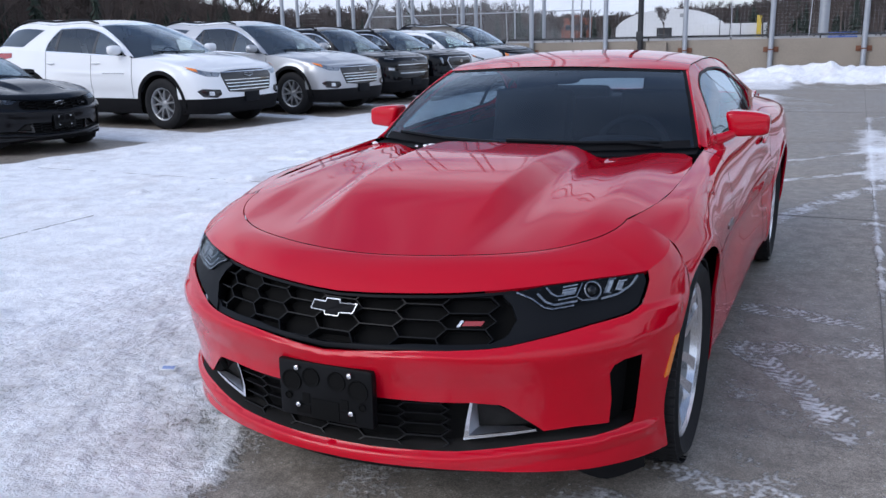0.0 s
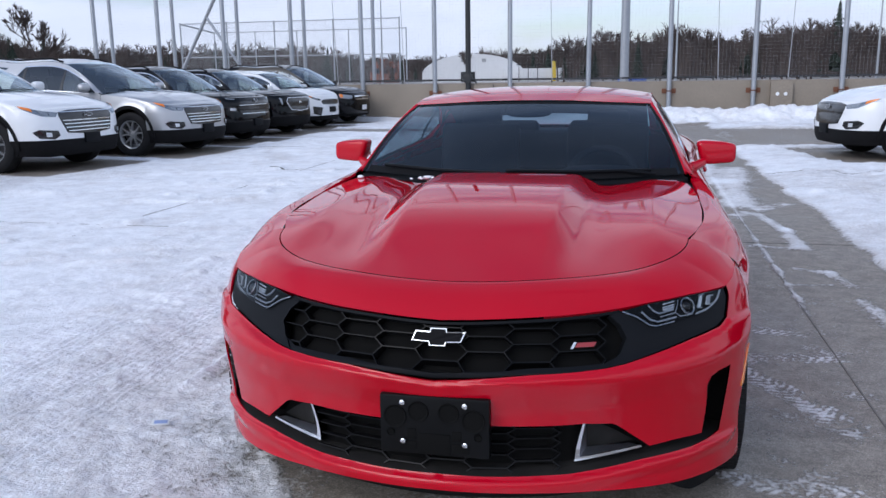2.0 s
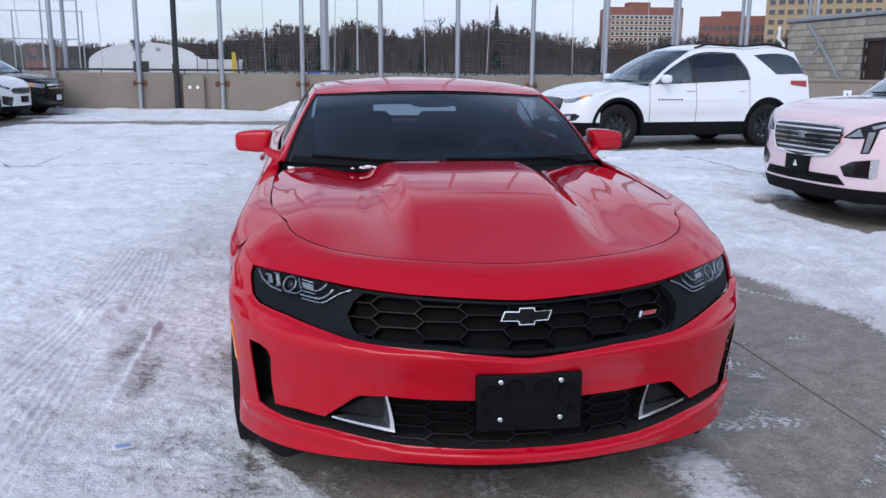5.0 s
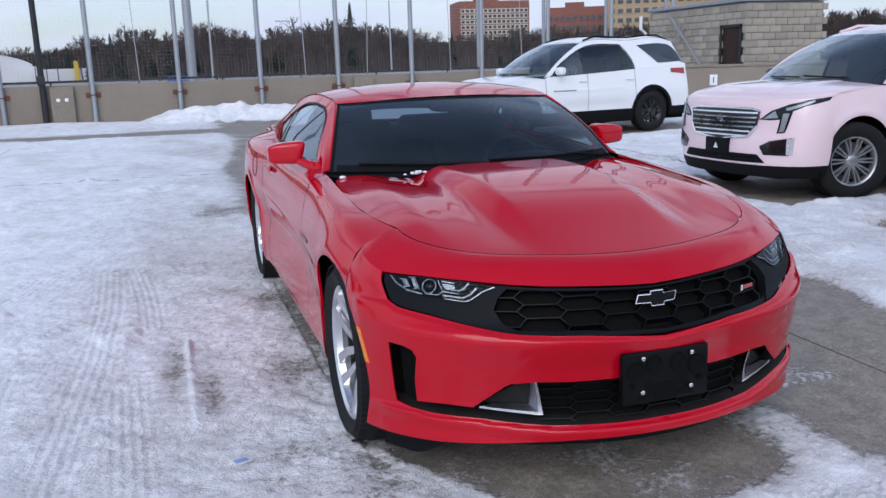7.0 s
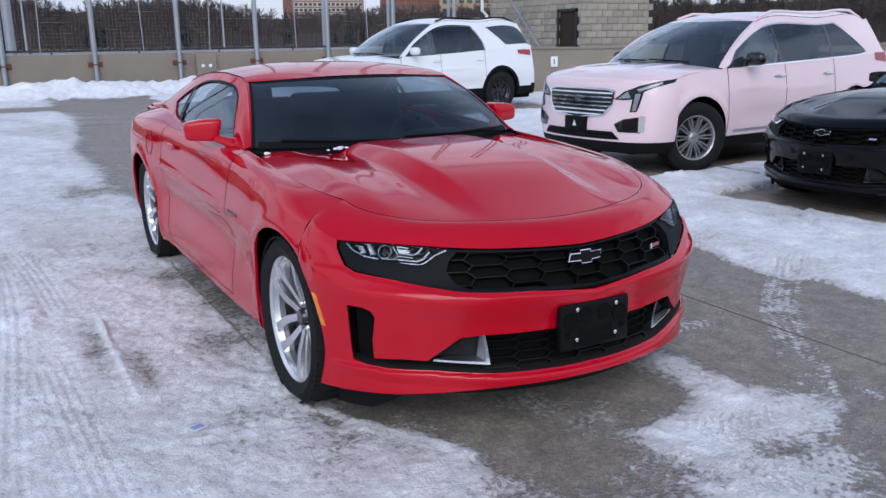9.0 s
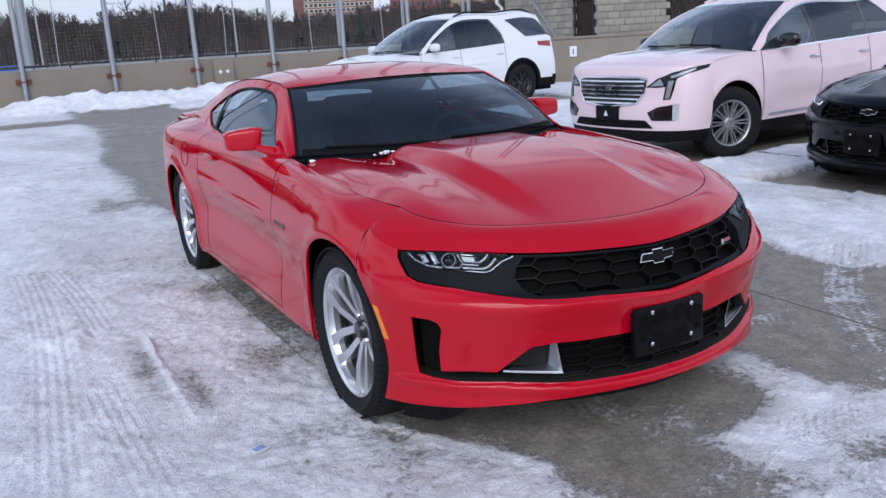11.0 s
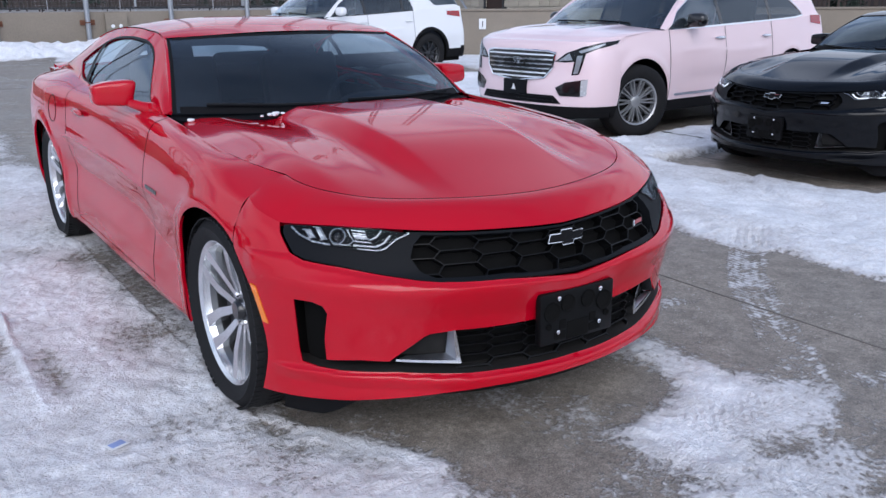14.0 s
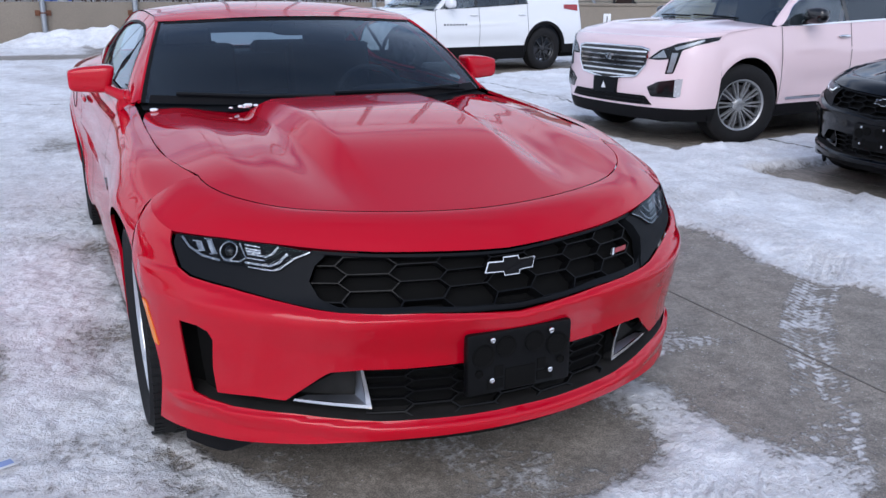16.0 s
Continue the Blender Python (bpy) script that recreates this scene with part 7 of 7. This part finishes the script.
# wheel tracks: points on the deck, whether they mark bare concrete (1) or press into snow (0)
TRACKS = [([(2.75, .48), (2.30, .16), (1.82, -.19), (1.47, -.58), (1.18, -.90), (.92, -1.14), (.45, -1.42)], 1.0, .115),
          ([(.72, 1.74), (1.10, 1.70), (1.75, 1.62)], .62, .10), ([(.76, 1.12), (1.20, 1.18), (1.80, 1.34)], .62, .09),
          ([(.84, 1.22), (1.00, 1.02), (1.15, .82), (1.36, .44), (1.50, .15)], .80, .085), ([(1.22, 1.32), (1.37, 1.37), (1.62, 1.42)], .75, .07), ([(.88, .10), (1.02, .22), (1.20, .26)], .85, .08), ([(.95, .12), (1.08, .00), (1.20, -.10)], .75, .05),
          ([(1.10, -1.10), (.95, -1.16), (.79, -1.19), (.50, -1.15), (.22, -1.08)], .9, .11), ([(1.30, -1.05), (1.18, -1.20), (1.05, -1.30)], .7, .05), ([(.78, -1.55), (.42, -1.51), (.10, -1.42)], .8, .12), ([(1.30, .06), (1.10, -.18), (.98, -.30)], .6, .06),
          ([(.62, -.12), (1.00, -.20), (1.46, -.22)], .62, .07), ([(2.10, .86), (1.70, .74), (1.25, .72)], .55, .06),
          ([(.70, 3.70), (.87, 4.13), (1.28, 5.20), (1.60, 5.75), (2.20, 6.60)], .95, .10), ([(.60, 5.75), (.95, 6.05), (1.60, 6.75)], .9, .07),
          ([(.55, 7.0), (.95, 7.5), (1.50, 8.2)], .9, .07), ([(1.10, -1.20), (1.45, -1.36), (2.10, -1.42)], .85, .10), ([(.90, -1.62), (1.4, -1.78), (2.3, -1.8)], .85, .10),
          ([(1.96, 2.30), (1.92, 2.14), (2.15, 1.62), (2.45, 1.30)], .5, .05),
          ([(-2.10, -3.2), (-1.98, -.10), (-1.86, 2.0), (-1.95, 4.0), (-2.35, 6.5), (-3.2, 9.0)], 0, .11), ([(-1.60, -2.2), (-1.70, .10), (-1.74, 1.0)], 0, .10),
          ([(-2.40, -2.6), (-2.30, -.4), (-2.34, 1.4)], 0, .11),
          ([(-3.40, -.6), (-2.90, 1.3), (-2.40, 3.2), (-1.75, 6.0), (-1.55, 9.0)], 0, .11), ([(-4.6, 6.6), (-3.95, 5.3), (-3.75, 3.6), (-3.9, 2.2)], 0, .11),
          ([(-3.7, 6.3), (-3.25, 5.0), (-3.05, 3.6), (-3.2, 2.4)], 0, .11), ([(-3.05, 5.2), (-2.80, 3.8), (-2.85, 2.8)], 0, .10),
          ([(-2.15, 5.3), (-1.80, 3.8), (-1.66, 2.6), (-1.62, 1.6)], 0, .10), ([(-2.9, 7.5), (-2.35, 5.4), (-2.10, 4.2)], 0, .10), ([(-6.5, 5.2), (-5.0, 6.2), (-3.6, 7.6), (-2.6, 9.6), (-2.2, 12.0)], 0, .13), ([(-6.6, 3.6), (-5.0, 4.6), (-3.2, 6.4), (-2.0, 8.6), (-1.7, 11.5)], 0, .13),
          ([(-5.6, 9.2), (-4.6, 8.2), (-4.2, 6.8), (-4.4, 5.2)], 0, .13), ([(-6.0, 11.8), (-4.6, 10.6), (-3.9, 8.8), (-3.7, 6.5)], 0, .13), ([(-5.2, 1.0), (-4.2, 2.6), (-3.0, 4.6), (-2.5, 7.0)], 0, .11),
          ([(2.5, .9), (2.9, 2.2), (3.2, 5.0), (3.0, 8.0)], 0, .12), ([(2.7, -1.6), (3.2, .0), (3.6, 1.6)], 0, .11)]
# scraped bare places: centre, radii, strength
SCRAPES = [(-.80, 1.60, .18, .42, .60), (-.98, .74, .15, .26, .50), (-.90, 2.16, .22, .26, .8), (-1.20, 2.48, .20, .16, .7), (-1.36, .62, .06, .35, .55), (-1.52, 1.05, .07, .45, .55),
           (-1.05, -.06, .25, .12, .25), (-.72, -.32, .16, .16, .6), (-2.1, 2.0, .3, .25, .25), (-1.8, 3.0, .35, .5, .32), (-1.05, 5.9, .25, .6, .6), (.42, -.80, .10, .08, .55), (.20, -.92, .09, .06, .5)]
# trodden and spilt snow on the concrete
SPILLS = [(-.82, -.22, -.52, -.82, .045, .75), (-.62, -.85, -.30, -1.35, .12, .45), (.69, -.50, .64, -1.00, .14, .85), (.60, -.95, .28, -1.12, .15, .78), (-.06, -.56, .24, -1.12, .16, .52), (.34, -1.15, .12, -1.80, .28, .62), (.74, -.86, .86, -1.12, .10, .5), (.10, -1.7, -.15, -2.6, .45, .50), (.75, -1.30, 1.30, -1.55, .22, .30), (1.58, 10.4, 1.56, 8.2, .20, .85), (1.53, 2.0, 1.53, 12.5, .028, .80),
          (1.95, 10.0, 1.84, 8.4, .16, .80), (1.72, 8.4, 1.62, 6.2, .20, .95), (1.72, 5.7, 1.84, 4.8, .075, 1.0), (1.83, 4.8, 1.84, 4.0, .085, .95), (1.46, 4.05, 1.78, 4.0, .05, .80), (1.68, 3.25, 1.86, 3.15, .06, .80), (1.86, 3.15, 1.94, 2.75, .065, .90), (1.55, 2.75, 1.80, 2.80, .045, .65), (1.50, 3.3, 1.56, 3.1, .04, .6), (1.90, 2.42, 1.93, 1.85, .075, .85), (1.55, 2.40, 1.62, 2.25, .05, .5), (1.62, 12.0, 1.75, 12.6, .10, .5), (.95, .60, 1.30, .30, .10, .30), (.72, 2.0, .85, 1.4, .10, .25)]


def along(x, y, pts):
    """Signed distance from a bent line, and the way along it."""
    best, side, way, base = np.full(x.shape, 9e9), np.zeros(x.shape), np.zeros(x.shape), 0.0
    for (xa, ya), (xb, yb) in zip(pts[:-1], pts[1:]):
        l = math.hypot(xb - xa, yb - ya)
        ux, uy = (xb - xa) / l, (yb - ya) / l
        u, v = (x - xa) * ux + (y - ya) * uy, (x - xa) * -uy + (y - ya) * ux
        d = np.hypot(u - np.clip(u, 0, l), v)
        near = d < best
        best, side, way = np.where(near, d, best), np.where(near, v, side), np.where(near, base + u, way)
        base += l
    return best, side, way, base


def smooth_line(pts):
    p = np.array(pts)
    for _ in range(2):
        q = np.empty((2 * len(p) - 2, 2))
        q[0::2], q[1::2] = p[:-1] * .75 + p[1:] * .25, p[:-1] * .25 + p[1:] * .75
        p = np.vstack([p[:1], q, p[-1:]])
    return [tuple(v) for v in p]


TRACKS = [(smooth_line(p), k, w) for p, k, w in TRACKS]


def tread(x, y, pts, w, ribs=.40):
    """How far a point lies in a track, and the pattern of ribs and lugs there."""
    ok = (x > min(p[0] for p in pts) - .3) & (x < max(p[0] for p in pts) + .3) & (y > min(p[1] for p in pts) - .3) & (y < max(p[1] for p in pts) + .3)
    on, pat = np.zeros(x.shape), np.zeros(x.shape)
    if ok.any():
        best, side, way, total = along(x[ok], y[ok], pts)
        on[ok] = np.exp(-(best / w) ** 6) * ease(way / .25) * ease((total - way) / .25)
        rib = .5 + .5 * np.cos(side / w * math.pi * 5)
        lug = .5 + .5 * np.cos((way + .8 * np.abs(side) + .03 * fbm(x[ok] * 9, y[ok] * 9, 2, 41)) * 2 * math.pi / .042)
        pat[ok] = ease((rib * ribs + lug * (1.15 - ribs) - .40) / .42)
    return on, pat


def snow_score(x, y):
    p, q = .77 * x + .64 * y, -.64 * x + .77 * y
    n1, n2, n3 = fbm(p * .5, q * .38, 4, 1), fbm(p * 2.4, q * 1.7, 4, 2), fbm(q * 11, p * 8, 3, 3)
    edge = -1.12 - .10 * ease((y - 4.6) / 1.5) + .55 * ease((y - 9) / 6)
    left = ease((edge + .80 - x) / .52)
    right = ease((x - 2.22 - .20 * ease((.3 - y) / .4) - .55 * (fbm(x * .2 + 3, y * .75, 3, 51) - .5)) / .16)
    r = -.50 + 1.62 * left * (1 - .10 * ease((x + 1.9) / .4)) + 1.9 * right
    # the ragged front edge of the packed snow, short of the bumper
    front = x + .72 + .42 * (y + .3)
    r = np.where((y < .05) & (x < .2), np.minimum(r, -.50 + 1.4 * ease((.28 - front) / .26)), r)
    r = r + .45 * ease((-1.75 - x) / .8)
    for ax, ay, bx, by, w, k in SPILLS:
        d = along(x, y, [(ax, ay), (bx, by)])[0]
        r = r + 1.25 * k * np.exp(-(d / w) ** 2)
    for cx, cy, rx, ry, k in SCRAPES:
        r = r - 1.35 * k * np.exp(-((x - cx) / rx) ** 2 - ((y - cy) / ry) ** 2)
    r = r + .7 * np.exp(-((x + 1.45) / .014) ** 2) * ease((y - .2) / .1) * ease((1.55 - y) / .2)
    r = np.where((np.abs(x) < .86) & (y > -.35) & (y < 3.7), r - .35, r)
    near_ = 17.2 - 3.6 * ease((x + .5) / 2.5)
    far = ease((y - near_) / .8) * ease((19.3 - y) / .6)
    r = r - 1.9 * far * ease((9 - np.abs(x)) / 2)
    r = np.where((y > 13.0) & (x > -1.2) & (x < 2.6), np.maximum(r, .15 * ease((y - 13.2) / 1.5) + r * .5), r)
    for cx, cy, hl, hw, a in BARE:
        c, s = math.cos(radians(a)), math.sin(radians(a))
        u, v = (x - cx) * c + (y - cy) * s, -(x - cx) * s + (y - cy) * c
        d = np.maximum(np.abs(u) - hl, np.abs(v) - hw)
        r = r - 2.8 * ease((.22 - d) / .35)
    return r + .75 * (n1 - .5) + .75 * (n2 - .5) + .55 * (n3 - .5)


def deck_surface(x, y):
    """Height of the deck's top with what lies on it, and how well snow covers it."""
    m = snow_score(x, y)
    deep = ease((x - 2.25) / .5) * ease((m - .2) / .6)
    soft = ease((m - .1) / .7)
    z = .004 + .012 * ease(m / .8) + deep * .035
    z = z + soft * (.030 * (fbm(x * .9, y * .7, 3, 5) - .42) + .016 * (fbm(x * 4.5, y * 3.2, 3, 6) - .5) + .022 * (fbm(x * 13, y * 12, 3, 7) - .5))
    z = z + ease((m - .05) / .35) * .011 * (fbm(x * 34, y * 30, 2, 8) - .45) + deep * .05 * (fbm(x * 2.2, y * 1.6, 3, 15) - .45)
    z = z + ease((m - .9) / .4) * .030 * ease((fbm(x * 2.3, y * 2.3, 2, 33) - .70) / .10) * (.5 + fbm(x * 12, y * 12, 2, 34))
    # low wind-cut steps across the open snow
    u, v = .86 * x + .51 * y, -.51 * x + .86 * y
    open_ = ease((-1.9 - x) / 1.2) + ease((x - 2.6) / .6)
    step_ = ease((fbm(u * .45, v * 1.5, 3, 36) - .50) / .05)
    z = z + soft * open_ * .030 * (step_ - .5) * ease((9 - np.abs(x)) / 3)
    for pts, k, w in TRACKS:
        on, pat = tread(x, y, pts, w, .42 if k else .92)
        z = z * (1 - (.5 if k else .25) * on * soft) + on * soft * (.018 if k else .006) * (pat - .5)
        if k:
            patchy = np.maximum(ease((fbm(x * 6, y * 6, 3, 20) - .30) / .22), .55) * (.50 + 1.1 * (fbm(x * 18, y * 18, 3, 22) - .2))
            m = np.maximum(m, m + (.92 - m) * on * min(1, k + .2) * (.45 + .55 * pat) * patchy)
        else:
            # packed grooves read greyer: their shade is put into the colour through the cover
            m = m - (.06 + .10 * ease((m - .5) / .5)) * on * (1 - pat) * ease((fbm(x * 1.3, y * 1.3, 3, 21) - .40) / .2)
    z = z + .009 * np.exp(-((x + 1.45) / .013) ** 2) * ease((y - .2) / .1) * ease((1.55 - y) / .2)
    m = m - .55 * ease((m - .6) / .4) * ease((fbm(x * 1.1 + y * .5, y * .45 - x * .2, 4, 30) - .52) / .22)
    z = np.maximum(z, .004)
    bank = ease((x + 2.4) / 1.5) * ease((9.5 - x) / 2.0) * np.exp(-((y - 22.35 + .25 * np.sin(x * .9)) / .85) ** 2)
    heap = bank * (.36 + .40 * (fbm(x * 1.1, y * 1.4, 4, 12) - .4)) + ease(bank / .2) * .26 * (fbm(x * 4, y * 4, 5, 13) - .5)
    z = np.where(bank > .05, np.maximum(z, heap), z)
    foot = np.exp(-((y - 23.3) / .5) ** 2) * ease((np.abs(x) - 1) / 3)
    z = np.where((foot > .15) & (m > -.6), np.maximum(z, foot * (.09 + .06 * fbm(x * 2, y * 2, 3, 14))), z)
    return z, np.maximum(m, 2.0 * ease((np.maximum(bank, foot) - .05) / .15) - .6)


SNOW = concrete("snow_on_deck", (0.250, 0.218, 0.182), wet=True)
_n, _l = SNOW.node_tree.nodes, SNOW.node_tree.links
_b, _tc = _n["Principled BSDF"], _n["Texture Coordinate"]


def _noise(scale, detail=5, rough=.6, stretch=None):
    t = _n.new("ShaderNodeTexNoise")
    t.inputs["Scale"].default_value, t.inputs["Detail"].default_value, t.inputs["Roughness"].default_value = scale, detail, rough
    _l.new(_tc.outputs["Object"], t.inputs["Vector"])
    return t.outputs["Fac"]


def _math(op, a, b, c=None):
    k = _n.new("ShaderNodeMath")
    k.operation = op
    for i, v in enumerate((a, b, c)):
        if isinstance(v, (int, float)):
            k.inputs[i].default_value = v
        elif v is not None:
            _l.new(v, k.inputs[i])
    return k.outputs[0]


def _range(v, a, b, lo=0.0, hi=1.0):
    k = _n.new("ShaderNodeMapRange")
    k.interpolation_type = "SMOOTHSTEP"
    k.inputs["From Min"].default_value, k.inputs["From Max"].default_value = a, b
    k.inputs["To Min"].default_value, k.inputs["To Max"].default_value = lo, hi
    _l.new(v, k.inputs["Value"])
    return k.outputs["Result"]


def _blend(f, a, b):
    k = _n.new("ShaderNodeMix")
    k.data_type = "RGBA"
    for i, v in ((0, f), (6, a), (7, b)):
        if isinstance(v, tuple):
            k.inputs[i].default_value = (*v, 1)
        else:
            _l.new(v, k.inputs[i])
    return k.outputs[2]


_at = _n.new("ShaderNodeAttribute")
_at.attribute_name = "cover"
_c = _math("MULTIPLY_ADD", _noise(7), 1.1, _at.outputs["Fac"])
_c = _math("MULTIPLY_ADD", _noise(34, 5), 2.1, _c)
_c = _math("MULTIPLY_ADD", _noise(130, 3, .6), .9, _c)
_c = _math("SUBTRACT", _c, 2.05)
_f = _range(_c, -.16, .46)
_fleck = _math("MULTIPLY", _range(_noise(62, 2, .5), .655, .70), _range(_noise(2.3, 4), .44, .60, 0, .9))
_f = _math("MAXIMUM", _f, _fleck)
_dirt = _range(_math("MULTIPLY_ADD", _noise(90, 3), .5, _noise(1.6, 9, .62)), .74, 1.02, 0, .55)
_white = _blend(_dirt, (.93, .94, .96), (.60, .55, .53))
_thin = _blend(_range(_c, .05, 1.75), (.64, .615, .605), _white)
_sg = _n.new("ShaderNodeVectorMath")
_sg.operation = "SCALE"
_l.new(_thin, _sg.inputs[0])
_l.new(_math("MULTIPLY", _range(_noise(40, 6, .7), .34, .62, .95, 1.02), _range(_noise(5, 6, .6), .32, .66, .90, 1.04)), _sg.inputs["Scale"])
_thin = _sg.outputs[0]
_under = _b.inputs["Base Color"].links[0].from_socket
_grain = _math("MULTIPLY", _range(_noise(190, 2), .30, .70, .62, 1.38), _range(_noise(9, 6), .30, .70, .78, 1.22))
_gm = _n.new("ShaderNodeVectorMath")
_gm.operation = "SCALE"
_l.new(_under, _gm.inputs[0])
_l.new(_grain, _gm.inputs["Scale"])
_under = _gm.outputs[0]
_l.new(_blend(_f, _under, _thin), _b.inputs["Base Color"])
_wet = _b.inputs["Roughness"].links[0].from_socket
_rm = _n.new("ShaderNodeMix")
_l.new(_f, _rm.inputs["Factor"])
_l.new(_wet, _rm.inputs[2])
_rm.inputs[3].default_value = .62
_l.new(_rm.outputs[0], _b.inputs["Roughness"])
_hb = _n.new("ShaderNodeBump")
_hb.inputs["Strength"].default_value, _hb.inputs["Distance"].default_value = .80, .020
_h = _math("MULTIPLY", _f, _math("MULTIPLY_ADD", _noise(17, 6, .62), 1.0, _math("MULTIPLY", _noise(95, 3), .52)))
_h = _math("ADD", _h, _math("MULTIPLY", _noise(120, 3), .12))
_l.new(_h, _hb.inputs["Height"])
_l.new(_hb.outputs["Normal"], _b.inputs["Normal"])


def snow_sheet(name, x0, x1, y0, y1, step, hole=None):
    xs, ys = np.linspace(x0, x1, int(round((x1 - x0) / step)) + 1), np.linspace(y0, y1, int(round((y1 - y0) / step)) + 1)
    X, Y = np.meshgrid(xs, ys)
    Z, M = deck_surface(X, Y)
    idx = np.arange(X.size).reshape(X.shape)
    keep = np.ones((len(ys) - 1, len(xs) - 1), bool)
    if hole:
        cx, cy = (X[:-1, :-1] + X[1:, 1:]) / 2, (Y[:-1, :-1] + Y[1:, 1:]) / 2
        keep &= ~((cx > hole[0]) & (cx < hole[1]) & (cy > hole[2]) & (cy < hole[3]))
    F = np.stack([idx[:-1, :-1], idx[:-1, 1:], idx[1:, 1:], idx[1:, :-1]], -1)[keep]
    used = np.unique(F)
    back_ = np.zeros(X.size, int)
    back_[used] = np.arange(len(used))
    V = np.stack([X.ravel(), Y.ravel(), Z.ravel()], -1)[used]
    me = bpy.data.meshes.new(name)
    me.vertices.add(len(V))
    me.vertices.foreach_set("co", V.ravel())
    me.loops.add(F.size)
    me.loops.foreach_set("vertex_index", back_[F].ravel())
    me.polygons.add(len(F))
    me.polygons.foreach_set("loop_start", np.arange(0, F.size, 4))
    me.update(calc_edges=True)
    at = me.attributes.new("cover", "FLOAT", "POINT")
    at.data.foreach_set("value", M.ravel()[used].astype(np.float32))
    me.shade_smooth()
    me.materials.append(SNOW)
    return tagged(new(name, me), "trodden, rutted and dusted snow lying on the concrete deck", "snow", kind="stuff")


snow_sheet("snow_near", -2.64, 2.88, -1.92, 3.36, .012)
snow_sheet("snow_middle", -5.04, 5.04, -3.36, 9.12, .030, (-2.64, 2.88, -1.92, 3.36))
snow_sheet("snow_far", -16.4, 14.2, -8.64, 23.4, .08, (-5.04, 5.04, -3.36, 9.12))

# joints between the deck's slabs
JOINT = mat("joint_sealant", (.17, .155, .138), .8, 0, 0, 12, .3)
joints = Geo()
for x in (-4.42, -1.45, 1.52, 4.49):
    joints.box(x - .0035, x + .0035, 3.0 if x == -1.45 else -12, 23.3, -.02, .0072)
for y in (-4.9, 4.2, 13.3):
    joints.box(-30, 14, y - .004, y + .004, -.02, .0072)
tagged(part("deck_joint", joints, JOINT), "dark sealed joints between concrete slabs", "joint", kind="structure")

# small things
card = thing("litter", "small crumpled blue and white card on the snow", "litter", "", pose(-1.31, -.145, .028, 4, 3, 25))
part("card", Geo().box(-.033, .033, -.022, .022, 0, .002, .0005), PLATE_WHITE, card)
part("print", Geo().box(-.026, .026, -.014, .014, .0022, .0030, .0002), mat("pale_blue_print", (.28, .36, .62), .5), card)


def crumb(seed, r):
    """A small broken lump of old snow."""
    rng = np.random.RandomState(seed)
    bm = bmesh.new()
    bmesh.ops.create_icosphere(bm, subdivisions=2, radius=1.0)
    k = rng.normal(size=(5, 3))
    for v in bm.verts:
        c = np.array(v.co)
        f = .75 + .28 * np.sin(2.2 * k @ c).mean() + .10 * rng.rand() - .22 * max(0, (k[0] / np.linalg.norm(k[0])) @ c)
        v.co = (c[0] * r * f * 1.25, c[1] * r * f, c[2] * r * f * .6)
    return Geo().bm(bm, Matrix.Identity(4))


for i, (x, y, z, r) in enumerate(((-.71, .70, .932, .017), (-.37, .62, .943, .022), (-.40, .61, .940, .014), (-.345, .605, .942, .012), (-.44, .60, .938, .009), (-.39, .588, .939, .008))):
    c = part("snow_lump", crumb(50 + i, r), FROST, None, angle=60, at=pose(x, y, z, 0, 0, 40.0 * i))
    tagged(c, "small lump of old snow on the car's cowl", "snow", "snow lumps on the cowl")
